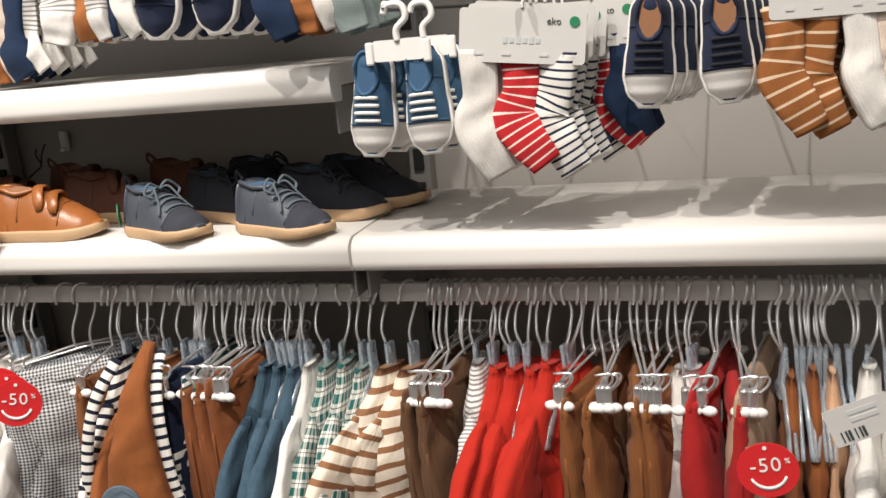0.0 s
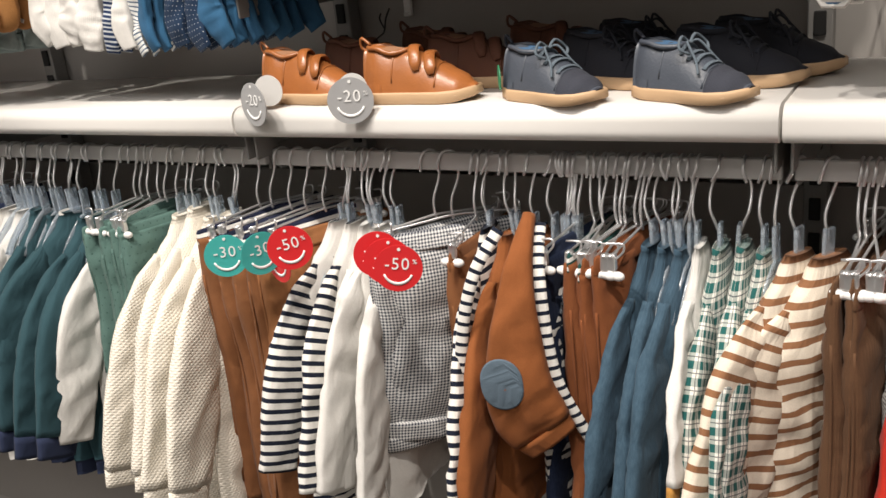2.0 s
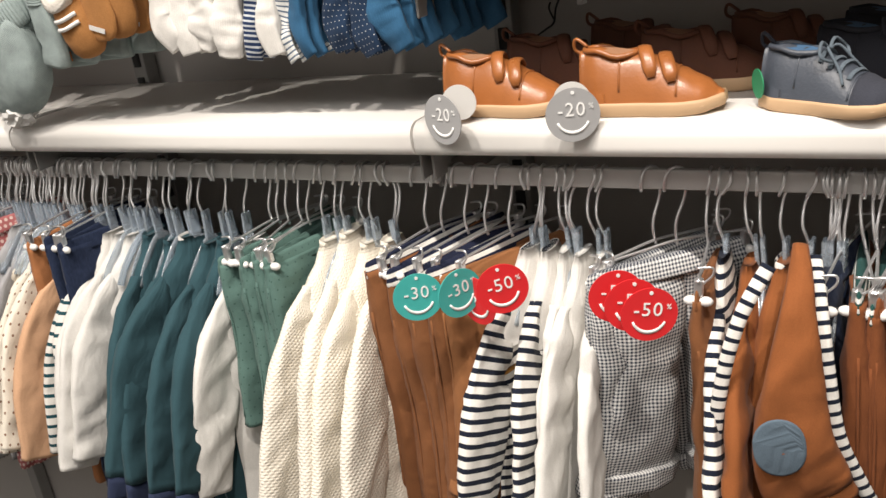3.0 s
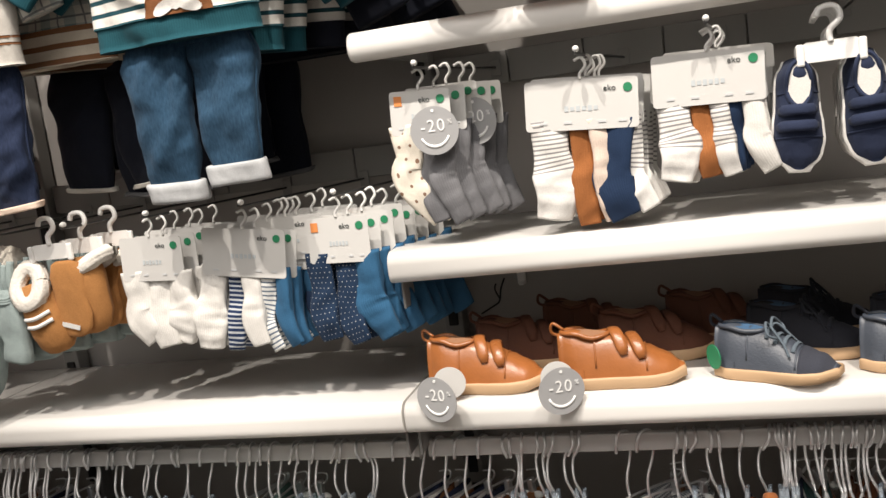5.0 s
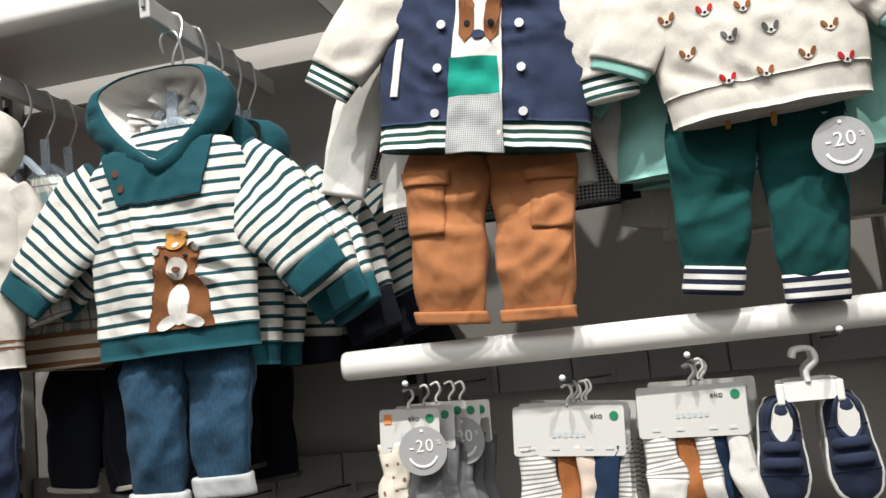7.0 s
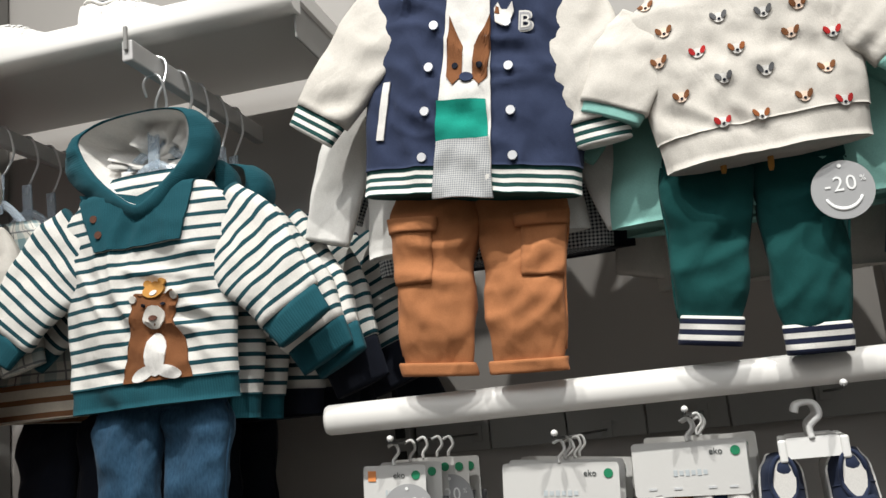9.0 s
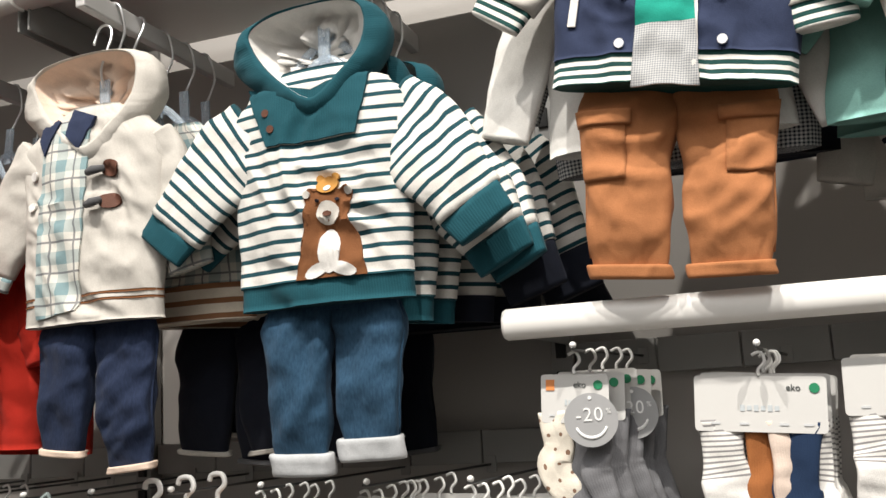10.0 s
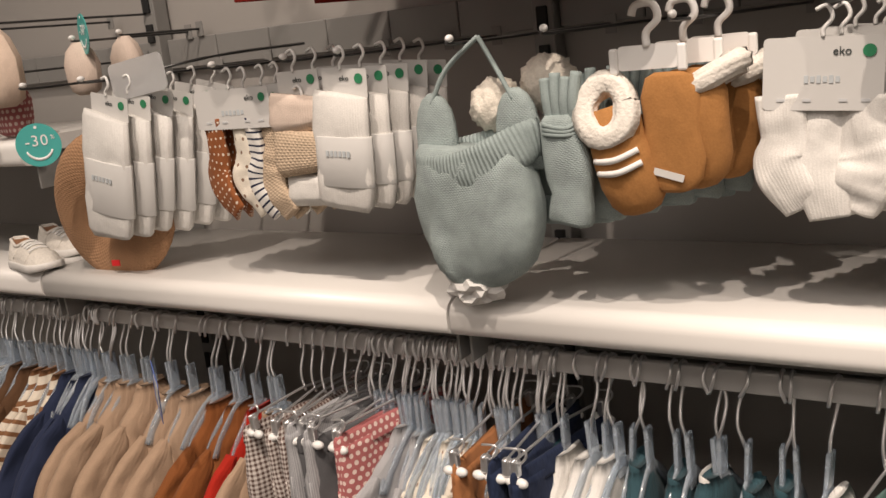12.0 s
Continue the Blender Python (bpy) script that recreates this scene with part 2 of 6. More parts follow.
CREAM, WHITE = (0.77, 0.72, 0.63), (0.68, 0.665, 0.635)
RUST, CAMEL, RED = (0.235, 0.078, 0.024), (0.42, 0.19, 0.075), (0.41, 0.022, 0.012)
TEAL, NAVY, SAGE = (0.018, 0.115, 0.135), (0.018, 0.030, 0.075), (0.15, 0.25, 0.22)
FAB = {
    "cream_knit": fabric("cream_chunky_knit", CREAM, "knit", period=0.0075, bump=0.2),
    "white": fabric("white_cotton", WHITE),
    "white_knit": fabric("white_fine_knit", WHITE, "rib", period=0.004),
    "rust": fabric("rust_fleece", RUST),
    "rust_twill": fabric("rust_twill", (0.185, 0.060, 0.021)),
    "brown_twill": fabric("brown_twill", (0.21, 0.085, 0.034), crumple=0.3),
    "camel_twill": fabric("camel_twill", (0.36, 0.148, 0.060), vary=0.2, crumple=0.5),
    "camel_pants": fabric("dark_camel_twill", (0.27, 0.115, 0.046)),
    "dark_brown": fabric("dark_brown_corduroy", (0.115, 0.058, 0.030), "cord"),
    "mid_brown": fabric("mid_brown_corduroy", (0.20, 0.075, 0.025), "cord"),
    "red": fabric("red_fleece", RED),
    "red_twill": fabric("red_twill", (0.36, 0.018, 0.018)),
    "teal": fabric("petrol_fleece", (0.030, 0.072, 0.088)),
    "teal_dark": fabric("petrol_rib", (0.011, 0.066, 0.086), "rib", period=0.003),
    "navy": fabric("navy_fleece", (0.024, 0.033, 0.070)),
    "navy_dark": fabric("dark_navy_jersey", (0.008, 0.010, 0.018)),
    "sage": fabric("sage_cotton", (0.095, 0.17, 0.15), "dots", c2=(0.05, 0.10, 0.09), period=0.012, frac=0.10),
    "sage_plain": fabric("sage_knit", (0.27, 0.325, 0.32), "rib", period=0.0035),
    "sage_rib": fabric("sage_deep_rib", (0.29, 0.35, 0.345), "hrib", period=0.0042, bump=0.5),
    "sage_melange": fabric("sage_melange_knit", (0.31, 0.37, 0.365), "knit", period=0.0032, vary=0.40, bump=0.5),
    "denim": fabric("blue_denim", (0.011, 0.034, 0.068), "denim", c2=(0.034, 0.082, 0.14), vary=0.34, crumple=0.35),
    "denim_light": fabric("mid_blue_denim", (0.028, 0.058, 0.090), "denim", c2=(0.062, 0.108, 0.150), vary=0.25, crumple=0.4),
    "denim_dark": fabric("dark_denim", (0.008, 0.014, 0.036), "denim", c2=(0.024, 0.036, 0.076), crumple=0.3),
    "grey_check": fabric("grey_small_check", (0.70, 0.70, 0.69), "check", c2=(0.02, 0.028, 0.05), period=0.0042),
    "fine_check": fabric("pale_fine_check", (0.50, 0.50, 0.49), "check", c2=(0.22, 0.23, 0.25), period=0.0024),
    "brown_check": fabric("brown_white_check", (0.62, 0.57, 0.53), "check", c2=(0.10, 0.055, 0.045), period=0.006),
    "green_plaid": fabric("green_white_plaid", (0.72, 0.70, 0.64), "plaid", c2=(0.018, 0.10, 0.095), c3=(0.012, 0.02, 0.04), period=0.0145, frac=0.5),
    "pale_plaid": fabric("pale_blue_plaid", (0.68, 0.66, 0.60), "plaid", c2=(0.22, 0.32, 0.34), c3=(0.10, 0.10, 0.12), period=0.034, frac=0.42),
    "teal_stripe": fabric("white_petrol_stripe", (0.66, 0.64, 0.60), "stripe", c2=(0.012, 0.055, 0.07), period=0.0150, frac=0.33),
    "navy_stripe": fabric("white_navy_stripe", (0.76, 0.74, 0.70), "stripe", c2=(0.010, 0.014, 0.028), period=0.0135, frac=0.42),
    "edge_stripe": fabric("white_navy_wide_stripe", (0.76, 0.74, 0.70), "stripe", c2=(0.010, 0.014, 0.028), period=0.0125, frac=0.36),
    "brown_stripe": fabric("cream_brown_stripe", (0.74, 0.66, 0.55), "stripe", c2=(0.26, 0.125, 0.062), period=0.0185, frac=0.36),
    "grey_stripe": fabric("white_grey_stripe", (0.70, 0.69, 0.67), "stripe", c2=(0.22, 0.21, 0.21), period=0.0045, frac=0.4),
    "cuff_stripe": fabric("rib_white_green_stripe", (0.75, 0.73, 0.69), "stripe", c2=(0.015, 0.06, 0.055), period=0.009, frac=0.5),
    "cuff_navy": fabric("rib_white_navy_stripe", (0.75, 0.73, 0.69), "stripe", c2=(0.014, 0.018, 0.042), period=0.0105, frac=0.5),
    "grey_melange": fabric("grey_melange", (0.30, 0.30, 0.31), "vstripe", c2=(0.42, 0.42, 0.43), period=0.003, frac=0.4),
    "grey_dark": fabric("dark_grey_cotton", (0.10, 0.10, 0.105)),
    "oatmeal": fabric("oatmeal_melange", (0.54, 0.51, 0.465), vary=0.16),
    "beige": fabric("beige_cotton", (0.40, 0.275, 0.19)),
    "beige_light": fabric("pale_beige_knit", (0.56, 0.43, 0.31), "knit", period=0.006),
    "peach": fabric("peach_cotton", (0.60, 0.36, 0.22)),
    "rose": fabric("rose_floral", (0.40, 0.13, 0.13), "dots", c2=(0.7, 0.55, 0.5), period=0.009, frac=0.3),
    "white_dots": fabric("white_spotted_knit", (0.76, 0.70, 0.6), "dots", c2=(0.25, 0.15, 0.10), period=0.016, frac=0.13),
    "rust_dots": fabric("rust_dotted_knit", (0.26, 0.085, 0.030), "dots", c2=(0.75, 0.66, 0.55), period=0.009, frac=0.16),
    "mint": fabric("mint_jersey", (0.22, 0.43, 0.385)),
    "green": fabric("bottle_green_jersey", (0.006, 0.052, 0.050), crumple=0.25),
    "green_print": fabric("green_print_panel", (0.015, 0.24, 0.18)),
    "blue_sock": fabric("blue_knit", (0.030, 0.105, 0.205), "rib", period=0.003),
    "navy_sock": fabric("navy_knit", (0.013, 0.028, 0.066), "rib", period=0.003),
    "navy_specks": fabric("navy_speckled_knit", (0.013, 0.030, 0.066), "dots", c2=(0.45, 0.46, 0.48), period=0.0065, frac=0.10),
    "white_sock": fabric("white_sock_knit", (0.70, 0.68, 0.645), "rib", period=0.003, crumple=0.3),
    "rust_sock": fabric("rust_sock_knit", (0.30, 0.11, 0.035), "rib", period=0.003),
    "pink_sock": fabric("pale_pink_knit", (0.66, 0.54, 0.46), "rib", period=0.003),
    "grey_sock": fabric("grey_sock_knit", (0.16, 0.16, 0.17), "rib", period=0.003),
    "red_stripe_sock": fabric("red_striped_knit", (0.45, 0.02, 0.025), "stripe", c2=(0.75, 0.66, 0.6), period=0.0085, frac=0.2),
    "navy_stripe_sock": fabric("white_navy_striped_knit", (0.76, 0.74, 0.70), "stripe", c2=(0.02, 0.025, 0.055), period=0.0078, frac=0.30),
    "blue_stripe_sock": fabric("navy_grey_striped_knit", (0.018, 0.035, 0.09), "stripe", c2=(0.5, 0.52, 0.55), period=0.006, frac=0.4),
    "grey_blue_stripe_sock": fabric("pale_blue_striped_knit", (0.72, 0.72, 0.70), "stripe", c2=(0.10, 0.14, 0.20), period=0.0058, frac=0.34),
    "grey_stripe_sock": fabric("white_grey_striped_knit", (0.72, 0.70, 0.67), "stripe", c2=(0.25, 0.24, 0.24), period=0.005, frac=0.38, limit=0.058),
    "rust_stripe_sock": fabric("rust_striped_knit", (0.27, 0.10, 0.03), "stripe", c2=(0.66, 0.5, 0.36), period=0.012, frac=0.2),
    "fur": fabric("brown_faux_fur", (0.27, 0.13, 0.05), bump=1.0, weave=220, vary=0.45),
    "fleece_white": fabric("white_teddy_fleece", (0.70, 0.66, 0.60), bump=1.0, weave=320),
    "pompom": fabric("cream_pompom_wool", (0.68, 0.63, 0.55), bump=1.0, weave=380),
    "lining": fabric("white_jersey_lining", (0.66, 0.64, 0.61)),
    "pink_lining": fabric("pale_peach_lining", (0.74, 0.58, 0.47)),
    "turn_up_denim": fabric("pale_denim_inside", (0.46, 0.47, 0.48), vary=0.25),
    "patch_blue": fabric("slate_blue_patch", (0.105, 0.145, 0.185)),
    "bear_brown": fabric("brown_applique", (0.175, 0.070, 0.027), bump=0.6),
    "mustard": fabric("mustard_rib", (0.42, 0.21, 0.05)),
    "suede_tan": fabric("tan_suede", (0.36, 0.165, 0.055), weave=500),
    "leather_tan": solid("tan_leather", (0.34, 0.118, 0.034), 0.30, vary=0.22, scale=26, bump=0.12, bump_scale=350),
    "leather_brown": solid("dark_brown_suede", (0.105, 0.036, 0.018), 0.8, vary=0.15, scale=30, bump=0.3, bump_scale=500),
    "leather_navy": solid("slate_navy_leather", (0.060, 0.070, 0.090), 0.45, vary=0.15, scale=25, bump=0.2, bump_scale=350),
    "suede_black": solid("black_navy_suede", (0.010, 0.011, 0.018), 0.85, vary=0.15, bump=0.3, bump_scale=500),
    "sole_gum": solid("gum_rubber_sole", (0.50, 0.33, 0.19), 0.6, vary=0.08),
    "sole_white": solid("white_rubber_sole", (0.76, 0.74, 0.71), 0.5, vary=0.05),
    "canvas_blue": fabric("blue_canvas", (0.045, 0.105, 0.19)),
    "canvas_navy": fabric("navy_canvas", (0.022, 0.030, 0.062)),
    "lace_white": fabric("white_lace", (0.76, 0.75, 0.73)),
    "lace_slate": fabric("slate_lace", (0.10, 0.125, 0.15)),
    "suede_navy": solid("dark_navy_suede", (0.030, 0.033, 0.046), 0.9, vary=0.2, bump=0.3, bump_scale=500),
    "lace_dark": fabric("dark_lace", (0.02, 0.022, 0.03)),
    "shoe_inside": fabric("shoe_lining", (0.05, 0.11, 0.20)),
    "inside_tan": fabric("tan_shoe_lining", (0.30, 0.15, 0.08)),
}


# ---- building helpers ----
def to_mesh(name, verts, faces, uvs=None, smooth=True):
    me = bpy.data.meshes.new(name)
    me.from_pydata([tuple(v) for v in verts], [], faces)
    if uvs is not None:
        layer = me.uv_layers.new(name="UVMap")
        flat = np.empty(len(me.loops) * 2, dtype=np.float32)
        idx = np.empty(len(me.loops), dtype=np.int32)
        me.loops.foreach_get("vertex_index", idx)
        arr = np.array(uvs, dtype=np.float32)
        flat[0::2], flat[1::2] = arr[idx, 0], arr[idx, 1]
        layer.data.foreach_set("uv", flat)
    if smooth:
        me.polygons.foreach_set("use_smooth", [True] * len(me.polygons))
    me.update()
    return me


def thing(name, at=(0, 0, 0), label="", category="", group="", turn=0.0, tilt=0.0, kind=""):
    ob = new(name)
    ob.matrix_world = pose(*at, 0, tilt, turn)
    ob.empty_display_size = 0.02
    return tagged(ob, label, category, group, kind)


def part(name, me, material, parent=None, label=""):
    ob = new(name, me)
    if not me.materials:
        me.materials.append(material)
    ob.parent = parent
    if label:
        tagged(ob, label)
    return ob


def from_bm(bm, name="part", smooth=False):
    me = bpy.data.meshes.new(name)
    bmesh.ops.recalc_face_normals(bm, faces=bm.faces)
    bm.to_mesh(me)
    bm.free()
    if smooth:
        me.polygons.foreach_set("use_smooth", [True] * len(me.polygons))
    return me


def box(size, at=(0, 0, 0), bevel=0.0, segments=2, rot=None):
    bm = bmesh.new()
    bmesh.ops.create_cube(bm, size=1)
    bmesh.ops.scale(bm, vec=size, verts=bm.verts)
    if bevel:
        bmesh.ops.bevel(bm, geom=bm.edges[:], offset=bevel, segments=segments, affect="EDGES", profile=0.5)
    if rot is not None:
        bmesh.ops.rotate(bm, cent=(0, 0, 0), matrix=rot, verts=bm.verts)
    bmesh.ops.translate(bm, vec=at, verts=bm.verts)
    return from_bm(bm, "box")


def grid(rows, closed=False, name="cloth"):
    """A quad sheet through rows of points, with UV in metres."""
    n, k = len(rows), len(rows[0])
    verts = [p for r in rows for p in r]
    mid = rows[n // 2]
    us = [0.0]
    for i in range(1, k):
        us.append(us[-1] + (mid[i] - mid[i - 1]).length)
    cols = [sum((r[i] for i in range(k)), Vector()) / k for r in rows]
    vs = [0.0]
    for j in range(1, n):
        vs.append(vs[-1] + (cols[j] - cols[j - 1]).length)
    uvs = [(us[i], vs[j]) for j in range(n) for i in range(k)]
    faces = []
    for j in range(n - 1):
        for i in range(k - 1):
            faces.append((j * k + i, j * k + i + 1, (j + 1) * k + i + 1, (j + 1) * k + i))
    return verts, faces, uvs


def crease(x, z, seed):
    """Height of worn cloth's folds: long slanting ridges, short cross creases and small crumples."""
    w = noise.noise((x * 9 + seed * 1.3, z * 9, seed * 0.7)) * 0.9
    a = 0.42 - abs(noise.noise((x * 24 + z * 9 + w * 1.6 + seed, z * 6 - x * 4, seed * 2.1)))
    b = 0.30 - abs(noise.noise((x * 11 + seed * 2.7, z * 30 + x * 14 + w * 2.0, seed + 5.2)))
    c = noise.noise((x * 62 + seed, z * 55, seed * 3.1))
    return 1.6 * a + 1.5 * b + 0.34 * c


def tube_rows(path, secs, n=16, fold=0.0, seed=0, side=(1, 0, 0), waves=3, worn=0.0, calm=0.0, lift=0.0):
    """Rings of points along a path; secs are the half width (along side) and half thickness."""
    side = Vector(side)
    rows = []
    ph = seed * 1.7
    m = len(path)
    run = 0.0
    for j, (c, (a, b)) in enumerate(zip(path, secs)):
        run += (c - path[j - 1]).length if j else 0.0
        t = (path[min(j + 1, m - 1)] - path[max(j - 1, 0)]).normalized()
        s = (side - t * side.dot(t)).normalized()
        nb = t.cross(s)
        row = []
        for i in range(n + 1):
            th = 2 * math.pi * (i % n) / n
            r = 1 + fold * math.sin(waves * th + ph + 0.35 * j) + fold * 0.7 * noise.noise((math.cos(th) * 2 + seed, math.sin(th) * 2, c.z * 22 + seed * 3))
            ca, sa = math.cos(th), math.sin(th)
            ease = min(1.0, (m - 1 - j) / (m * calm)) if calm else 1.0
            d = worn * ease * crease(a * ca * 0.9 + (0.3 if sa > 0 else 0.0), run, seed * 1.9 + 0.4) * abs(sa) ** 0.5 if worn else 0.0
            d += lift
            row.append(c + s * (a * ca * r + 0.35 * d * ca) + nb * ((b * abs(sa) ** (0.6 if worn else 0.8) * r + d) * (1 if sa >= 0 else -1)))
        rows.append(row)
    return rows


def tube(path, secs, n=16, fold=0.0, seed=0, side=(1, 0, 0), cap=(True, True), waves=3, name="cloth", worn=0.0, calm=0.0):
    """A cloth tube along a path."""
    rows = tube_rows(path, secs, n, fold, seed, side, waves, worn, calm)
    m = len(path)
    verts, faces, uvs = grid(rows)
    k = n + 1
    for end, base in ((0, 0), (1, (m - 1) * k)):
        if cap[end]:
            ring = [base + i for i in range(n)]
            faces.append(tuple(reversed(ring)) if end == 0 else tuple(ring))
    return to_mesh(name, verts, faces, uvs)


def sewn_piece(path, secs, j0, j1, th0, th1, lift, name="pocket", **cloth):
    """A piece sewn on a cloth tube between two rings and two angles, with turned-down edges."""
    n = cloth["n"]
    out, base = tube_rows(path, secs, lift=lift, **cloth), tube_rows(path, secs, lift=-0.0015, **cloth)
    i0, i1 = round(th0 / (2 * math.pi) * n), round(th1 / (2 * math.pi) * n)
    rows = []
    for j in range(j0, j1 + 1):
        src = base if j in (j0, j1) else out
        j = min(j1 - 1, max(j0 + 1, j))
        rows.append([base[j][i0]] + src[j][i0:i1 + 1] + [base[j][i1]])
    return to_mesh(name, *grid(rows))


def lerp_path(points, n):
    """n points along a smooth curve through the given points."""
    pts = [Vector(p) for p in points]
    out = []
    m = len(pts) - 1
    for i in range(n):
        f = i / (n - 1) * m
        k = min(int(f), m - 1)
        t = f - k
        p0, p1, p2, p3 = pts[max(k - 1, 0)], pts[k], pts[k + 1], pts[min(k + 2, m)]
        out.append(0.5 * ((2 * p1) + (p2 - p0) * t + (2 * p0 - 5 * p1 + 4 * p2 - p3) * t * t + (3 * p1 - p0 - 3 * p2 + p3) * t ** 3))
    return out


def lerp_vals(vals, n):
    return [tuple(p)[:2] for p in lerp_path([(*v, 0) for v in vals], n)]


def wire(points, radius, n=40, sides=6, name="wire"):
    p = lerp_path(points, n)
    side = Vector((0.31, 0.87, 0.11))
    return tube(p, [(radius, radius)] * n, n=sides, side=side, name=name)


class Torso:
    """The front and back of a hanging top: widths and thickness by height, with soft folds."""

    def __init__(self, rows, seed=0, fold=0.004, slope=0.0):
        self.rows = rows
        self.seed, self.fold, self.slope = seed, fold, slope

    def at(self, z):
        r = self.rows
        if z >= r[0][0]:
            return r[0][1:]
        for a, b in zip(r, r[1:]):
            if z >= b[0]:
                f = (a[0] - z) / (a[0] - b[0])
                f = f * f * (3 - 2 * f)
                return tuple(p + (q - p) * f for p, q in zip(a[1:], b[1:]))
        return r[-1][1:]

    def depth(self, s, z, w, t):
        e = max(0.0, 1 - s * s)
        x = s * w
        low = min(1.0, max(0.0, (self.rows[0][0] - z) / 0.12))
        f = self.fold * low * (1.15 * crease(x, z, self.seed) + 0.45 * math.sin(x * 48 + self.seed + 2.0 * math.sin(z * 9 + self.seed)))
        return t * e ** 0.42 + f * e ** 0.5

    def front(self, x, z):
        w, t = self.at(z)
        return -self.depth(max(-1, min(1, x / w)), z, w, t)

    def mesh(self, z0, z1, nz=36, ns=30, grow=0.0, name="body"):
        rows = []
        for j in range(nz + 1):
            z = z0 + (z1 - z0) * j / nz
            w, t = self.at(z)
            w *= 1 + 0.05 * noise.noise((self.seed * 1.1, z * 14, 0.3)) * min(1, max(0, (self.rows[0][0] - z) / 0.1))
            row = []
            for i in range(2 * ns + 1):
                if i <= ns:
                    s, sign = -1 + 2 * i / ns, -1
                else:
                    s, sign = 1 - 2 * (i - ns) / ns, 1
                d = (self.depth(s, z, w, t) + grow * max(0.0, 1 - s * s) ** 0.3)
                x = s * (w + grow)
                row.append(Vector((x, sign * d if sign < 0 else d * 0.8, z + self.slope * x)))
            rows.append(row)
        verts, faces, uvs = grid(rows)
        k = 2 * ns + 1
        faces.append(tuple(range(2 * ns)))
        faces.append(tuple(reversed([nz * k + i for i in range(2 * ns)])))
        return to_mesh(name, verts, faces, uvs)

    def patch(self, outline, lift=0.0025, cuts=2, name="patch"):
        """A flat-cut cloth piece sewn on the front, following its folds."""
        bm = bmesh.new()
        vs = [bm.verts.new((x, 0, z)) for x, z in outline]
        bm.faces.new(vs)
        bmesh.ops.triangulate(bm, faces=bm.faces[:])
        bmesh.ops.subdivide_edges(bm, edges=bm.edges[:], cuts=max(cuts, int(max(max(p[i] for p in outline) - min(p[i] for p in outline) for i in (0, 1)) / 0.009)), use_grid_fill=True)
        for v in bm.verts:
            v.co.y = self.front(v.co.x, v.co.z) - lift
            v.co.z += self.slope * v.co.x
        uv = bm.loops.layers.uv.new("UVMap")
        for f in bm.faces:
            for l in f.loops:
                l[uv].uv = (l.vert.co.x, l.vert.co.z)
        ex = bmesh.ops.extrude_face_region(bm, geom=bm.faces[:])
        for v in ex["geom"]:
            if isinstance(v, bmesh.types.BMVert):
                v.co.y += lift * 0.8
        bm.normal_update()
        for e in bm.edges:
            if e.calc_face_angle(0.0) > 0.8:
                e.smooth = False
        return from_bm(bm, name, smooth=True)


def ellipse(cx, cz, rx, rz, n=20, turn=0.0):
    c, s = math.cos(turn), math.sin(turn)
    return [(cx + rx * math.cos(a) * c - rz * math.sin(a) * s, cz + rx * math.cos(a) * s + rz * math.sin(a) * c)
            for a in (2 * math.pi * i / n for i in range(n))]


def flat_disc(radius, thick=0.0012, n=40):
    bm = bmesh.new()
    bmesh.ops.create_cone(bm, cap_ends=True, segments=n, radius1=radius, radius2=radius, depth=thick,
                          matrix=Matrix.Rotation(radians(90), 4, "X"))
    return from_bm(bm, "disc")


def rounded_card(w, h, thick, r=0.004):
    bm = bmesh.new()
    vs = []
    for cx, cz, a0 in ((w / 2 - r, h / 2 - r, 0), (-w / 2 + r, h / 2 - r, 90), (-w / 2 + r, -h / 2 + r, 180), (w / 2 - r, -h / 2 + r, 270)):
        for i in range(5):
            a = radians(a0 + i * 22.5)
            vs.append(bm.verts.new((cx + r * math.cos(a), 0, cz + r * math.sin(a))))
    f = bm.faces.new(vs)
    ex = bmesh.ops.extrude_face_region(bm, geom=[f])
    for v in ex["geom"]:
        if isinstance(v, bmesh.types.BMVert):
            v.co.y += thick
    return from_bm(bm, "card")


TEXTS = {}


def text_mesh(words, height):
    key = (words, height)
    if key not in TEXTS:
        cu = bpy.data.curves.new("writing", "FONT")
        cu.body, cu.size, cu.align_x, cu.align_y = words, height * 1.38, "CENTER", "CENTER"
        cu.extrude, cu.resolution_u = 0.0002, 3
        ob = bpy.data.objects.new("writing_source", cu)
        me = bpy.data.meshes.new_from_object(ob)
        me.transform(Matrix.Rotation(radians(90), 4, "X"))
        bpy.data.objects.remove(ob)
        TEXTS[key] = me
    return TEXTS[key]


# ---- the shop fitting ----
BAY, DEEP = 0.665, 1.425           # bay width; the uprights' front
JOINTS = [0.665, 0.0, -0.665, -1.33, -2.005, -2.67]
ROOM_X0, ROOM_X1, ROOM_Y0, ROOM_Z = -4.2, 3.0, -2.6, 3.75


def slab(name, lo, hi, material, label):
    ob = part(name, box([h - l for l, h in zip(lo, hi)], [(l + h) / 2 for l, h in zip(lo, hi)]), material)
    return tagged(ob, label, "wall" if "wall" in name else name, kind="structure")


